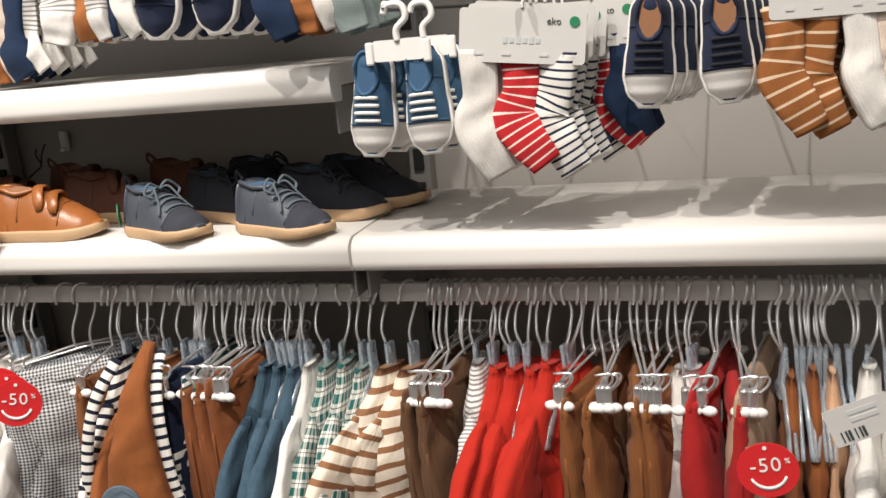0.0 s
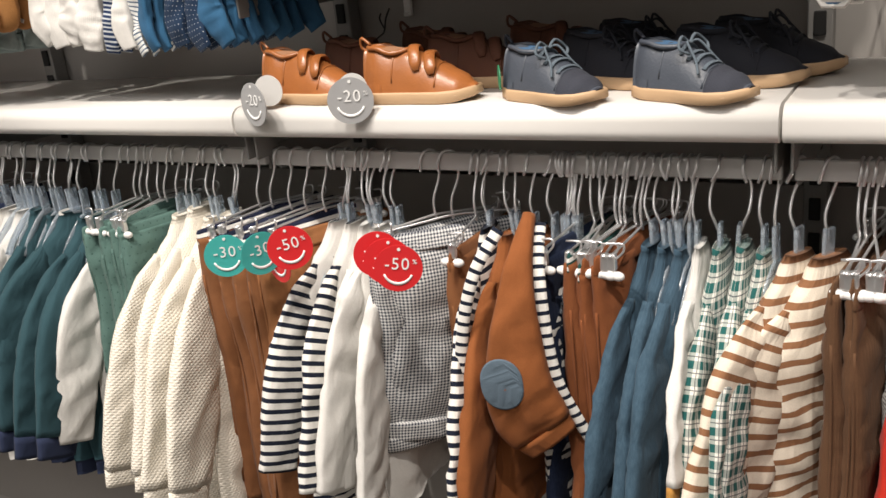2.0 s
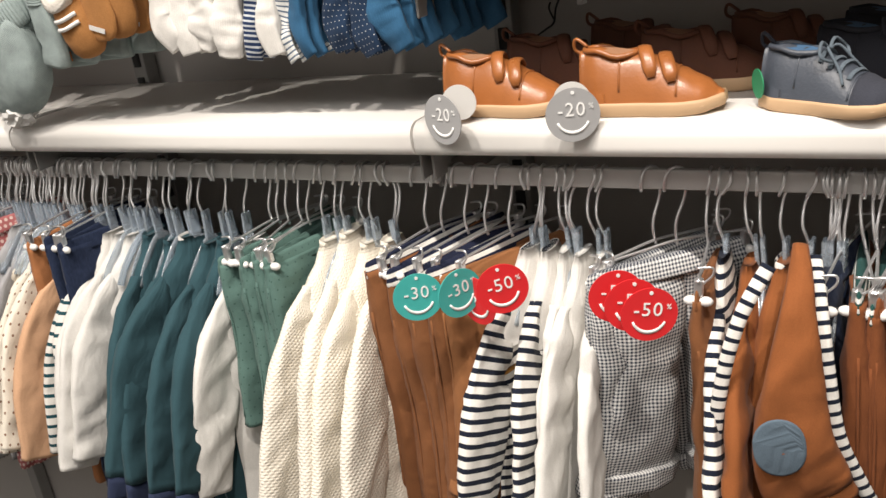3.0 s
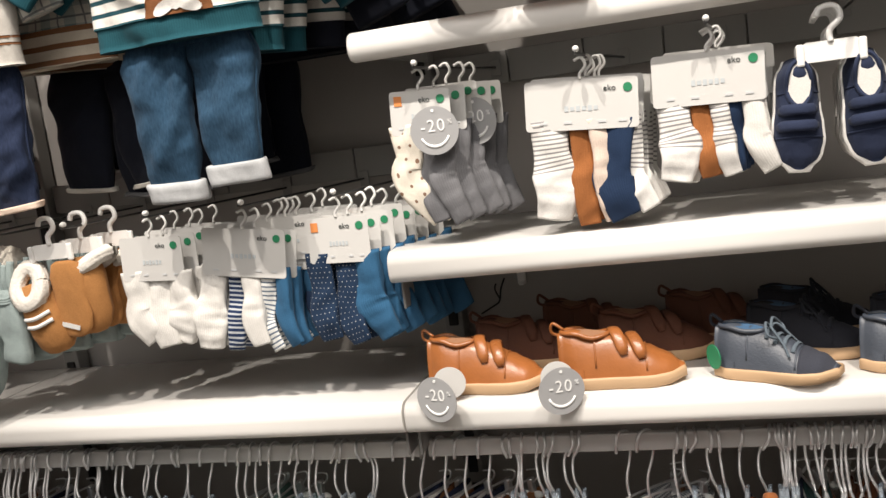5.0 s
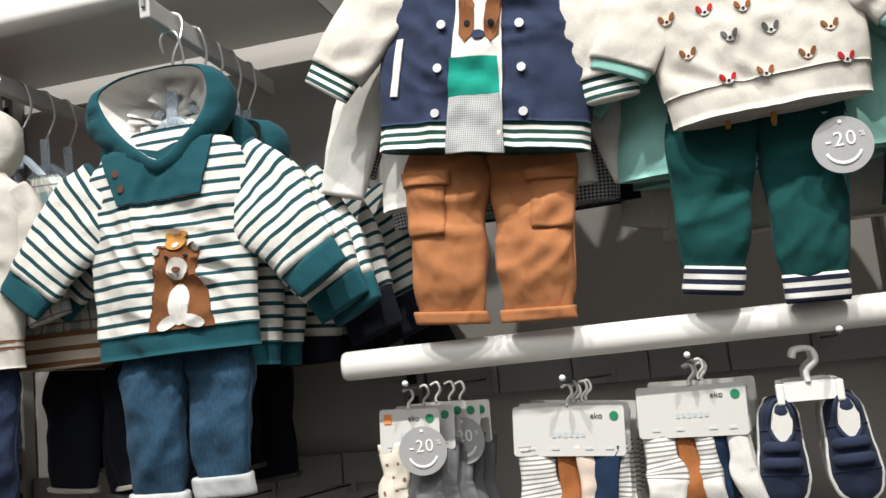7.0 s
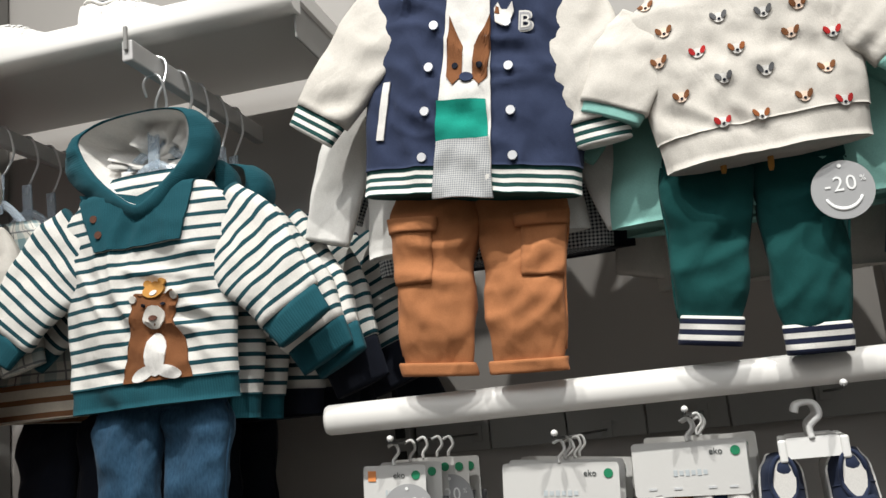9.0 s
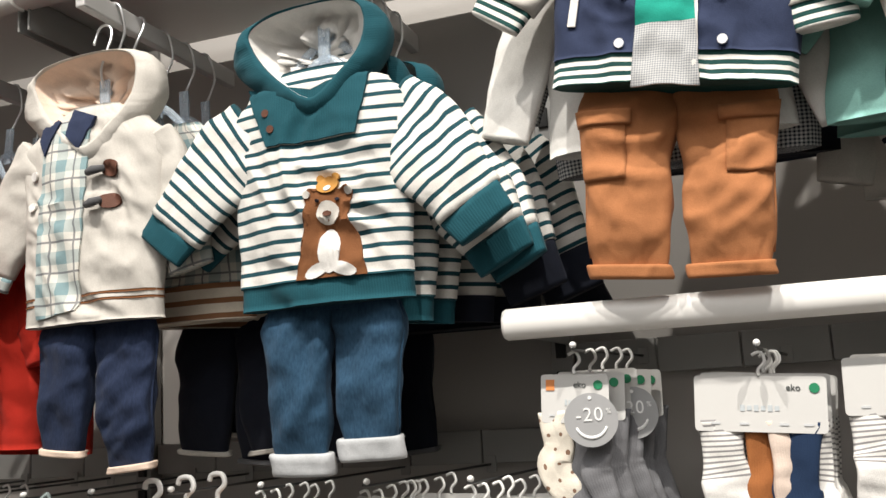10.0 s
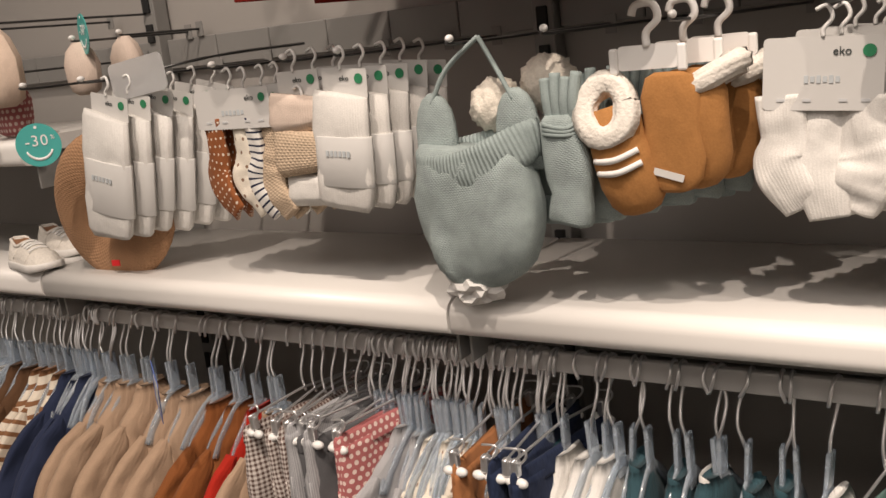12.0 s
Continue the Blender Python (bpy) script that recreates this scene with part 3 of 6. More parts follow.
slab("floor", (ROOM_X0, ROOM_Y0, -0.1), (ROOM_X1, 1.5, 0.0), FLOOR_MAT, "dark smooth vinyl shop floor")
# ceiling and pale walls are unseen; their pale colour bounces fill light
slab("ceiling", (ROOM_X0, ROOM_Y0, ROOM_Z), (ROOM_X1, 1.6, ROOM_Z + 0.1), CEILING_MAT, "plain pale painted shop ceiling")
slab("wall_north", (ROOM_X0, 1.478, 0.0), (ROOM_X1, 1.6, ROOM_Z), SHOP_WALL, "taupe painted wall behind the shelving")
slab("wall_south", (ROOM_X0, ROOM_Y0 - 0.1, 0.0), (ROOM_X1, ROOM_Y0, ROOM_Z), PALE_WALL, "plain pale wall out of view, closing the shop")
slab("wall_east", (ROOM_X1, ROOM_Y0, 0.0), (ROOM_X1 + 0.1, 1.5, ROOM_Z), PALE_WALL, "plain pale wall out of view, closing the shop")
slab("wall_west", (ROOM_X0 - 0.1, ROOM_Y0, 0.0), (ROOM_X0, 1.5, ROOM_Z), PALE_WALL, "plain pale wall out of view, closing the shop")

for right, left in zip(JOINTS, JOINTS[1:]):
    panel = thing("back_panel", ((right + left) / 2, 1.46, 0), "smooth taupe back panel between two slotted uprights", "panel", "back panels", kind="structure")
    w = right - left - 0.004
    for z0, z1 in ((0.1, 0.995), (1.0, 2.75)):
        part("panel", box((w, 0.016, z1 - z0), (0, 0.006, (z0 + z1) / 2), 0.001, 1), WALL_PANEL, panel)

# near-black blocks; the shade inside each slot is put into the colour
slot_me = box((0.0135, 0.006, 0.028), (0, 0, 0), 0.001, 1)
slot_me.materials.append(SLOT_DARK)
for x in JOINTS[:-1]:
    up = thing("upright", (x, DEEP, 0), "grey slotted steel upright fixed to the wall", "upright", "slotted uprights")
    part("channel", box((0.028, 0.028, 2.6), (0, 0.015, 1.4), 0.0015, 1), GREY_STEEL, up)
    for i in range(46):
        part("slot", slot_me, SLOT_DARK, up).location = (0, -0.0005, 0.342 + 0.0452 * i)


def shelf_profile(depth, thick, nose):
    """The section of a steel shelf with a rounded nosing: y from the front edge, z from the top."""
    pts = []
    for i in range(9):
        a = radians(90 + 11.25 * i)
        pts.append((nose + nose * math.cos(a), -thick * 0.42 + thick * 0.42 * math.sin(a)))
    pts += [(0.0, -thick * 0.62)]
    for i in range(6):
        a = radians(180 + 18 * i)
        pts.append((nose * 0.8 + nose * 0.8 * math.cos(a), -thick * 0.7 + thick * 0.3 * math.sin(a)))
    pts += [(0.03, -thick), (0.032, -0.022), (depth, -0.022), (depth, 0.0)]
    return pts


def shelf(x0, x1, front, top, depth=0.27, thick=0.038, label="", brackets=True):
    ob = thing("wall_shelf", ((x0 + x1) / 2, front, top), label, "shelf", "white shelves")
    prof = shelf_profile(depth, thick, 0.017)
    w = (x1 - x0) / 2 - 0.0018
    k = len(prof)
    verts = [(-w, y, z) for y, z in prof] + [(w, y, z) for y, z in prof]
    faces = [(i, (i + 1) % k, k + (i + 1) % k, k + i) for i in range(k)] + [tuple(reversed(range(k))), tuple(range(k, 2 * k))]
    bm = bmesh.new()
    vs = [bm.verts.new(v) for v in verts]
    for f in faces:
        bm.faces.new([vs[i] for i in f])
    me = from_bm(bm, "shelf_board", smooth=True)
    me.polygons[-1].use_smooth = me.polygons[-2].use_smooth = False
    board = part("shelf_board", me, WHITE_STEEL, ob)
    if brackets:
        for s in (-1, 1):
            part("bracket", box((0.003, depth - 0.03, 0.05), (s * (w - 0.006), depth / 2 + 0.01, -0.048), 0.001, 1), GREY_STEEL, ob)
    return ob


for right, left in zip(JOINTS, JOINTS[1:]):
    shelf(left, right, 1.152, 1.160, label="white steel shelf with rounded nosing above a clothes rail")
shelf(-0.662, -0.002, 1.160, 1.341, label="white steel shelf with rounded nosing below hanging socks")
shelf(-2.67, -2.008, 1.165, 1.345, label="white steel shelf with rounded nosing beside the socks")
for left, right in ((-1.33, -0.668), (-2.005, -1.332), (-2.67, -2.007)):
    shelf(left, right, 1.145, 2.113, label="white steel top shelf with shoes on it", thick=0.042)

# the white front bar under the jackets
bar = thing("display_bar", (-0.3315, 1.150, 1.576), "white rounded display bar held before the wall", "bar")
part("tube", tube([Vector((x, 0, 0)) for x in (-0.333, -0.3315, -0.328, 0.328, 0.3315, 0.333)], [(0.010, 0.008), (0.0145, 0.012), (0.0165, 0.014), (0.0165, 0.014), (0.0145, 0.012), (0.010, 0.008)],
                  n=20, side=(0, 0, 1)), WHITE_STEEL, bar)
for s in (-1, 1):
    part("bracket", box((0.004, 0.27, 0.022), (s * 0.322, 0.139, 0.0), 0.001, 1), GREY_STEEL, bar)

for right, left in zip(JOINTS, JOINTS[1:]):
    rail = thing("clothes_rail", ((right + left) / 2, 1.213, 1.076), "flat grey steel clothes rail under the shelf", "rail", "clothes rails")
    part("bar", box((right - left - 0.012, 0.010, 0.022), (0, 0, 0.007), 0.002, 2), RAIL_STEEL, rail)
    for s in (-1, 1):
        part("rail_bracket", box((0.004, 0.20, 0.035), (s * ((right - left) / 2 - 0.009), 0.106, 0.006), 0.001, 1), GREY_STEEL, rail)

# slotted strips that carry the sock hooks
for x0, x1, z in ((-2.645, -2.022, 1.437), (-1.99, -1.347, 1.437), (-1.315, -0.682, 1.437), (-0.648, -0.017, 1.545), (0.017, 0.648, 1.45)):
    strip = thing("hook_strip", ((x0 + x1) / 2, 1.446, z), "grey steel strip across the wall carrying sock hooks", "strip", "hook strips")
    cells = 6
    w = (x1 - x0) / cells
    for i in range(cells):
        part("strip_segment", box((w - 0.0016, 0.012, 0.045), (-(x1 - x0) / 2 + w * (i + 0.5), 0, 0), 0.0012, 1), GREY_STEEL, strip)


# ---- hangers and garments ----
def smooth_rows(vals, s):
    n = len(vals) - 1
    f = max(0.0, min(0.9999, s)) * n
    k = int(f)
    t = f - k
    t = t * t * (3 - 2 * t)
    return vals[k] + (vals[k + 1] - vals[k]) * t


def hook_mesh(bend):
    """A hanger's hook, bent a little out of its plane by use."""
    pts = [(-0.0125, -0.012), (-0.0125, 0.001), (-0.007, 0.011), (0.003, 0.0125), (0.011, 0.006), (0.0135, -0.008), (0.011, -0.026), (0.002, -0.046), (-0.001, -0.060), (0, -0.074)]
    return wire([(x, bend * math.sin(math.pi * min(1.0, max(0.0, -z / 0.070))), z) for x, z in pts], 0.0018, n=34, name="hook")


HOOK_ME = hook_mesh(0.004)
NECK_ME = box((0.015, 0.0045, 0.058), (0, 0, -0.089), 0.0015, 2)
ARMS_ME = tube(lerp_path([(-0.060, 0, -0.160), (-0.038, 0, -0.130), (0, 0, -0.102), (0.038, 0, -0.130), (0.060, 0, -0.160)], 17),
               [(0.0022, 0.006)] * 17, n=8, side=(0, 1, 0), name="shoulder_bar")
BAR_ME = wire([(-0.088, 0, -0.076), (-0.04, 0, -0.072), (0, 0, -0.069), (0.04, 0, -0.072), (0.088, 0, -0.076)], 0.0016, n=16, name="bar")
CLIP_ME = box((0.009, 0.009, 0.019), (0, 0, 0), 0.002, 2)
LEVER_ME = wire([(0, -0.004, 0.004), (0, -0.013, 0.014), (0, -0.012, 0.022), (0, 0.004, 0.020)], 0.0013, n=12, name="lever")


def pad_mesh():
    bm = bmesh.new()
    bmesh.ops.create_uvsphere(bm, u_segments=10, v_segments=7, radius=0.0052)
    bmesh.ops.scale(bm, vec=(1.0, 1.5, 1.0), verts=bm.verts)
    return from_bm(bm, "pad", smooth=True)


PAD_ME = pad_mesh()


def build_top_hanger(bend):
    h = thing("top_hanger", (0, 0, -5), "clear plastic clothes hanger with a bent steel hook", "hanger", "clear hangers")
    part("hook", hook_mesh(bend), CHROME, h)
    part("neck", NECK_ME, CLEAR, h)
    part("shoulder_bar", ARMS_ME, CLEAR, h)
    return h


def build_clip_hanger():
    h = thing("clip_hanger", (0, 0, -5), "steel trouser hanger with two clips and white pads", "hanger", "clip hangers")
    part("hook", HOOK_ME, CHROME, h)
    part("bar", BAR_ME, CHROME, h)
    for s in (-1, 1):
        clip = part("clip", CLIP_ME, CHROME, h)
        clip.location = (s * 0.082, 0, -0.084)
        part("lever", LEVER_ME, CHROME, clip)
        for e in (-1, 1):
            part("pad", PAD_ME, WHITE_PLASTIC, clip, "white pad").location = (s * 0.002, e * 0.007, -0.014)
    return h


lean = random.Random(12)
TOP_HANGERS = [build_top_hanger(bend) for bend in (-0.009, 0.002, 0.008, 0.013)]
CLIP_HANGER = build_clip_hanger()
UNUSED = TOP_HANGERS + [CLIP_HANGER]


def hang(kind, at, turn, tilt=0.0):
    m = pose(*at, lean.uniform(-5, 5), tilt, turn + lean.uniform(-7, 7))
    source = TOP_HANGERS[lean.randrange(4)] if kind == "top" else CLIP_HANGER
    if source in UNUSED:
        UNUSED.remove(source)
        source.matrix_world = m
        return source
    return copy_thing(source, m)


def make_top(name, label, category, at, fab, turn=0.0, tilt=0.0, length=0.34, shoulder=0.105, hem=0.125, thick=0.019, neck=0.045, seed=0,
             sleeves=((-0.165, -0.28), (0.165, -0.28)), sleeve_fab=None, cuff=None, cuff_len=0.028, hem_fab=None, hem_len=0.025, collar=None,
             arm=0.036, fold=0.004, group="", drop_y=-0.008, hood=None, taper=0.78, slump=0.045, fine=False):
    ob = thing(name, at, label, category, group, turn, tilt)
    rows = [(0.0, neck * 0.75, thick * 0.45), (-0.012, neck, thick * 0.7), (-slump * 0.5, neck + (shoulder - neck) * 0.55, thick * 0.9), (-slump, shoulder, thick), (-slump - 0.07, shoulder * 0.6 + hem * 0.4, thick * 1.05),
            (-length, hem, thick * 1.15)]
    torso = Torso(rows, seed=seed, fold=fold)
    low = -length + (hem_len if hem_fab else 0)
    part("body", torso.mesh(0.0, low, *((72, 56) if fine else (36, 30))), fab, ob)
    if hem_fab:
        part("hem_band", torso.mesh(low, -length, nz=4, grow=-0.0015), hem_fab, ob, "ribbed hem band")
    for i, (x1, z1) in enumerate(sleeves):
        s = -1 if x1 < 0 else 1
        n = 32
        steep = slump > 0.07
        a0, b0 = (neck + (shoulder - neck) * 0.45, -slump * 0.46) if steep else (shoulder * 0.70, -slump * 0.8 - arm * 0.45)
        a1, b1 = shoulder * 0.98, -slump - 0.012
        p = lerp_path([(s * a0, 0, b0), (s * a0 + (x1 - s * a0) * 0.34 + s * 0.002, drop_y * 0.3, b0 + (z1 - b0) * 0.27), (s * a0 + (x1 - s * a0) * 0.68 + s * 0.003, drop_y * 0.8, b0 + (z1 - b0) * 0.64), (x1, drop_y, z1)], n)
        if steep:
            ws = lerp_vals([(arm * 0.10, thick * 0.2), (arm * 0.62, thick * 0.46), (arm * 0.98, thick * 0.56), (arm * 1.02, thick * 0.54), (arm * 0.94, thick * 0.5), (arm * taper, thick * 0.44)], n)
        else:
            ws = lerp_vals([(arm * 1.0, thick * 0.45), (arm * 1.02, thick * 0.54), (arm * 0.95, thick * 0.52), (arm * (0.42 + taper * 0.55), thick * 0.48), (arm * taper, thick * 0.44)], n)
        k = n
        if cuff:
            total = sum((b - a).length for a, b in zip(p, p[1:]))
            k = max(4, round(n * (1 - cuff_len / total)))
            part("cuff", tube(p[k - 1:], [(a * 0.96, b * 0.96) for a, b in ws[k - 1:]], fold=0.03, seed=seed + i, n=24, worn=0.0015), cuff, ob, "ribbed cuff")
        part("sleeve", tube(p[:k], ws[:k], fold=0.05, seed=seed + i * 3 + 1, waves=2, n=26, worn=min(0.0055, fold * 0.9)), sleeve_fab or fab, ob)
    if collar:
        ring = [Vector((neck * 0.76 * math.cos(a), thick * 0.44 * math.sin(a), -0.003 - 0.012 * max(0, -math.sin(a)))) for a in (2 * math.pi * i / 24 for i in range(25))]
        part("collar", tube(ring, [(0.0065, 0.0014)] * 25, n=8, side=(0, 0, 1), cap=(False, False)), collar, ob, "ribbed collar")
    if hood:
        add_hood(ob, *hood)
    return ob, torso


HOOD_EDGE = ((0.004, -0.066), (-0.055, -0.032), (-0.096, 0.004), (-0.108, 0.028), (-0.094, 0.060), (-0.045, 0.074), (0.018, 0.076), (0.068, 0.068), (0.090, 0.040), (0.084, 0.004), (0.050, -0.034))
HOOD_MOUTH = ((0.004, -0.042), (-0.030, -0.020), (-0.056, 0.006), (-0.073, 0.032), (-0.076, 0.054), (-0.042, 0.068), (0.020, 0.071), (0.058, 0.062), (0.067, 0.036), (0.057, 0.004), (0.034, -0.020))


def closed_curve(points, n):
    """n + 1 points round a smooth closed curve; the last repeats the first."""
    pts = list(points)
    wrap = lerp_path([(x, 0, z) for x, z in pts[-3:] + pts + pts[:3]], (len(pts) + 5) * 8 + 1)
    ring = wrap[24:24 + len(pts) * 8]
    return [ring[round(i * len(ring) / n) % len(ring)] for i in range(n + 1)]


def add_hood(ob, size, outer, inner, drop=0.0, seed=0.0):
    """A hood lying open on the shoulders: a broad band of cloth meeting in a V under the chin, round a crumpled lining."""
    edge, mouth = closed_curve(HOOD_EDGE, 64), closed_curve(HOOD_MOUTH, 64)

    def ring(src, y, shrink=1.0, rough=0.0, k=0):
        out = []
        for p in src:
            low = min(1.0, max(0.0, (0.02 - p.z) / 0.07))
            q = rough * noise.noise((p.x * 34 + seed + k, p.z * 34, k * 1.7)) + 0.5 * rough * noise.noise((p.x * 90, p.z * 90 + seed, k))
            out.append(Vector((p.x * size * shrink + q * 0.3, y - 0.012 * low + q, (0.014 + (p.z - 0.014) * shrink) * size + drop + q * 0.3)))
        return out
    mid = [e * 0.55 + m * 0.45 for e, m in zip(edge, mouth)]
    near = [e * 0.18 + m * 0.82 for e, m in zip(edge, mouth)]
    rows = [ring(mouth, -0.0125), ring(mouth, -0.0165, 1.01, 0.002, 1), ring(near, -0.0165, 1.0, 0.004, 1), ring(mid, -0.0115, 1.0, 0.009, 2), ring(edge, -0.003, 0.97, 0.007, 3), ring(edge, 0.004, 1.0, 0.004, 4), ring(edge, 0.022, 0.97, 0.004, 5), ring(edge, 0.04, 0.8)]
    v, f, u = grid(rows)
    part("hood", to_mesh("hood", v, f, u), outer, ob, "open hood")
    rows = [ring(mouth, -0.013), ring(mouth, -0.003, 0.97, 0.005, 5), ring(mouth, 0.010, 0.88, 0.014, 6), ring(mouth, 0.019, 0.74, 0.024, 7), ring(mouth, 0.022, 0.58, 0.030, 8), ring(mouth, 0.024, 0.42, 0.030, 9), ring(mouth, 0.026, 0.24, 0.022, 10), ring(mouth, 0.026, 0.03)]
    v, f, u = grid(rows)
    part("hood_lining", to_mesh("hood_lining", v, f, u), inner, ob, "pale jersey hood lining")
    part("neck_label", box((0.014, 0.0012, 0.012), (0.006, 0.004, -0.018 * size + drop), 0.0003, 1), CARD_WHITE, ob, "white neck label")


def make_pants(name, label, at, fab, turn=0.0, tilt=0.0, length=0.34, hip=0.095, hem=0.042, spread=0.012, thick=0.018, seed=0, cuff=None, cuff_len=0.02,
               band=None, category="trousers", group="", roll=1.1, legs=(0.0, 0.0), worn=0.0060, fine=1.0, pockets=False):
    ob = thing(name, at, label, category, group, turn, tilt)
    n, m = round(30 * fine), round(26 * fine)
    for i, s in enumerate((-1, 1)):
        x0, x1 = s * hip * 0.5, s * (hip * 0.5 + spread)
        L = length + legs[i]
        p = lerp_path([(x0, 0, -0.012), (x0 * 1.04, 0.003 * s, -L * 0.3), ((x0 + x1) / 2, -0.004, -L * 0.65), (x1, 0, -L + (cuff_len * 0.5 if cuff else 0))], n)
        ws = lerp_vals([(hip * 0.50, thick * 0.35), (hip * 0.53, thick * 0.95), (hip * 0.42 + hem * 0.1, thick), (hip * 0.2 + hem * 0.6, thick * 0.9), (hem * (0.92 if cuff else 1.0), thick * (0.58 if cuff else 0.8))], n)
        part("leg", tube(p, ws, fold=0.03, seed=seed + i * 5, waves=3, n=m, worn=worn, calm=0.25 if cuff else 0.0), fab, ob)
        if pockets:
            cloth = dict(n=m, fold=0.03, seed=seed + i * 5, waves=3, worn=worn, calm=0.25 if cuff else 0.0)
            around = (0.12, 1.62) if s > 0 else (math.pi - 1.62, math.pi - 0.12)
            part("pocket", sewn_piece(p, ws, round(n * 0.24), round(n * 0.56), *around, 0.0026, **cloth), fab, ob, "patch pocket")
            around = (0.08, 1.70) if s > 0 else (math.pi - 1.70, math.pi - 0.08)
            part("pocket_flap", sewn_piece(p, ws, round(n * 0.20), round(n * 0.32), *around, 0.0052, **cloth), fab, ob, "pocket flap")
        if cuff:
            d = (p[-1] - p[-n // 8]).normalized()
            e = p[-1] + d * cuff_len * 0.5
            c = [e, e - d * cuff_len * 0.15, e - d * cuff_len * 0.9, e - d * cuff_len]
            g = [(hem * roll + 0.001, thick * 0.8 * roll), (hem * roll + 0.002, thick * 0.8 * roll + 0.0015), (hem * roll + 0.002, thick * 0.8 * roll + 0.0015), (hem * roll + 0.001, thick * 0.8 * roll)]
            part("turn_up", tube([c[0]] + [c[1] + (c[2] - c[1]) * q / 5 for q in range(6)] + [c[3]], [g[0]] + [g[1]] * 6 + [g[3]], fold=0.05, seed=seed + i, n=26, worn=0.0028), cuff, ob, "turned-up cuff")
        hop = max(3, n // 10)
        seam = [q + Vector((s * w[0] * 1.0, 0, 0)) for q, w in zip(p[5:-3:hop], ws[5:-3:hop])]
        part("side_seam", wire(seam, 0.0016, n=14, sides=6, name="seam"), fab, ob)
    wb = [Vector((0, 0, 0)), Vector((0, 0, -0.003)), Vector((0, 0, -0.019)), Vector((0, 0, -0.022))]
    part("waistband", tube(wb, [(hip * 0.97, thick * 0.12), (hip * 1.0, thick * 0.35), (hip * 1.02, thick * 0.62), (hip * 1.0, thick * 0.7)], fold=0.015, seed=seed, n=24), band or fab, ob)
    return ob


RAIL_Z, RAIL_Y = 1.083, 1.213
rng = random.Random(4)


def rail_top(x, fab, label, category="sweater", length=0.36, turn=None, reach=-0.175, drop=-0.30, **more):
    a = 90 + (rng.uniform(-16, 6) if turn is None else turn)
    hang("top", (x, RAIL_Y, RAIL_Z), a)
    if lean.random() < 0.7:
        hang("top", (x + 0.009, RAIL_Y, RAIL_Z), a)
    z = RAIL_Z - (0.080 if x > -0.95 else 0.098) + rng.uniform(-0.010, 0.002)
    opts = dict(seed=rng.randint(0, 90), thick=0.0165, shoulder=0.092, hem=0.122, arm=0.036, fold=0.0085, slump=0.10, neck=0.030, tilt=rng.uniform(-3, 3), group="tops on the rail")
    opts.update(more)
    if "sleeves" not in opts:
        opts["sleeves"] = ((reach, drop + rng.uniform(-0.012, 0.012)), (0.15, drop))
    return make_top(category.replace(" ", "_"), label, category, (x, RAIL_Y, z), FAB[fab], turn=a, length=length, **opts)


def rail_pants(x, fab, label, length=0.42, turn=None, **more):
    a = 90 + (rng.uniform(-20, 4) if turn is None else turn)
    hang("clip", (x, RAIL_Y, RAIL_Z), a)
    opts = dict(seed=rng.randint(0, 90), thick=0.0165, hip=0.092, hem=0.042, spread=0.022, tilt=rng.uniform(-2.5, 2.5), group="trousers on the rail")
    opts.update(more)
    return make_pants("trousers", label, (x, RAIL_Y, RAIL_Z - 0.083 + rng.uniform(-0.008, 0.006)), FAB[fab], turn=a, length=length, **opts)


# bay with the red hoodies
for i, x in enumerate((0.60, 0.575, 0.548, 0.520)):
    rail_top(x, "white" if i else "sage_plain", "white cotton top on a clear hanger" if i else "sage knitted top on a clear hanger", "top")
for i in range(7):
    hang("top", (0.436 + 0.011 * i, RAIL_Y, RAIL_Z), 84 + 3 * (i % 4))
for i, x in enumerate((0.445, 0.465, 0.485)):
    rail_top(x, "peach" if i == 2 else "rust", "rust dungaree straps on a clear hanger", "dungarees", length=0.36, sleeves=(), shoulder=0.07, hem=0.10, thick=0.009)
rail_pants(0.412, "beige", "beige cotton trousers with a red sale disc")
rail_pants(0.390, "red_twill", "red cotton trousers on a clip hanger")
rail_pants(0.368, "red_twill", "red cotton trousers on a clip hanger")
rail_top(0.343, "white", "white gathered dress on a clear hanger", "dress", length=0.38, turn=-30, sleeves=(), hem=0.150, shoulder=0.075, neck=0.022, fold=0.012, thick=0.032)
for x in (0.324, 0.307, 0.290, 0.264, 0.246):
    rail_pants(x, "mid_brown", "brown corduroy trousers on a clip hanger", thick=0.013)
for i, x in enumerate((0.222, 0.200, 0.180, 0.160, 0.140)):
    rail_top(x, "red", "bright red fleece hoodie on a clear hanger", "hoodie", length=0.37, thick=0.018, arm=0.046, reach=-0.185, cuff=FAB["red"], hem_fab=FAB["red"],
             turn=(-40, -16, -8, -14, -10)[i], collar=FAB["red"])
rail_top(0.116, "grey_stripe", "grey striped jersey lining a red jacket", "jacket", length=0.22, cuff=FAB["red"], hem_fab=FAB["red"])
for x in (0.096, 0.082, 0.068):
    rail_pants(x, "dark_brown", "dark brown corduroy trousers on a clip hanger", thick=0.012)
rail_top(0.040, "brown_stripe", "cream and brown striped long-sleeved top", "top", length=0.37, turn=-38, arm=0.048, thick=0.019)
rail_top(0.010, "brown_stripe", "cream and brown striped long-sleeved top", "top", length=0.37, turn=-24, arm=0.044)
for x in (-0.022, -0.044, -0.068):
    rail_top(x, "green_plaid", "green and white plaid shirt with a collar", "shirt", length=0.37, thick=0.014, collar=FAB["green_plaid"])
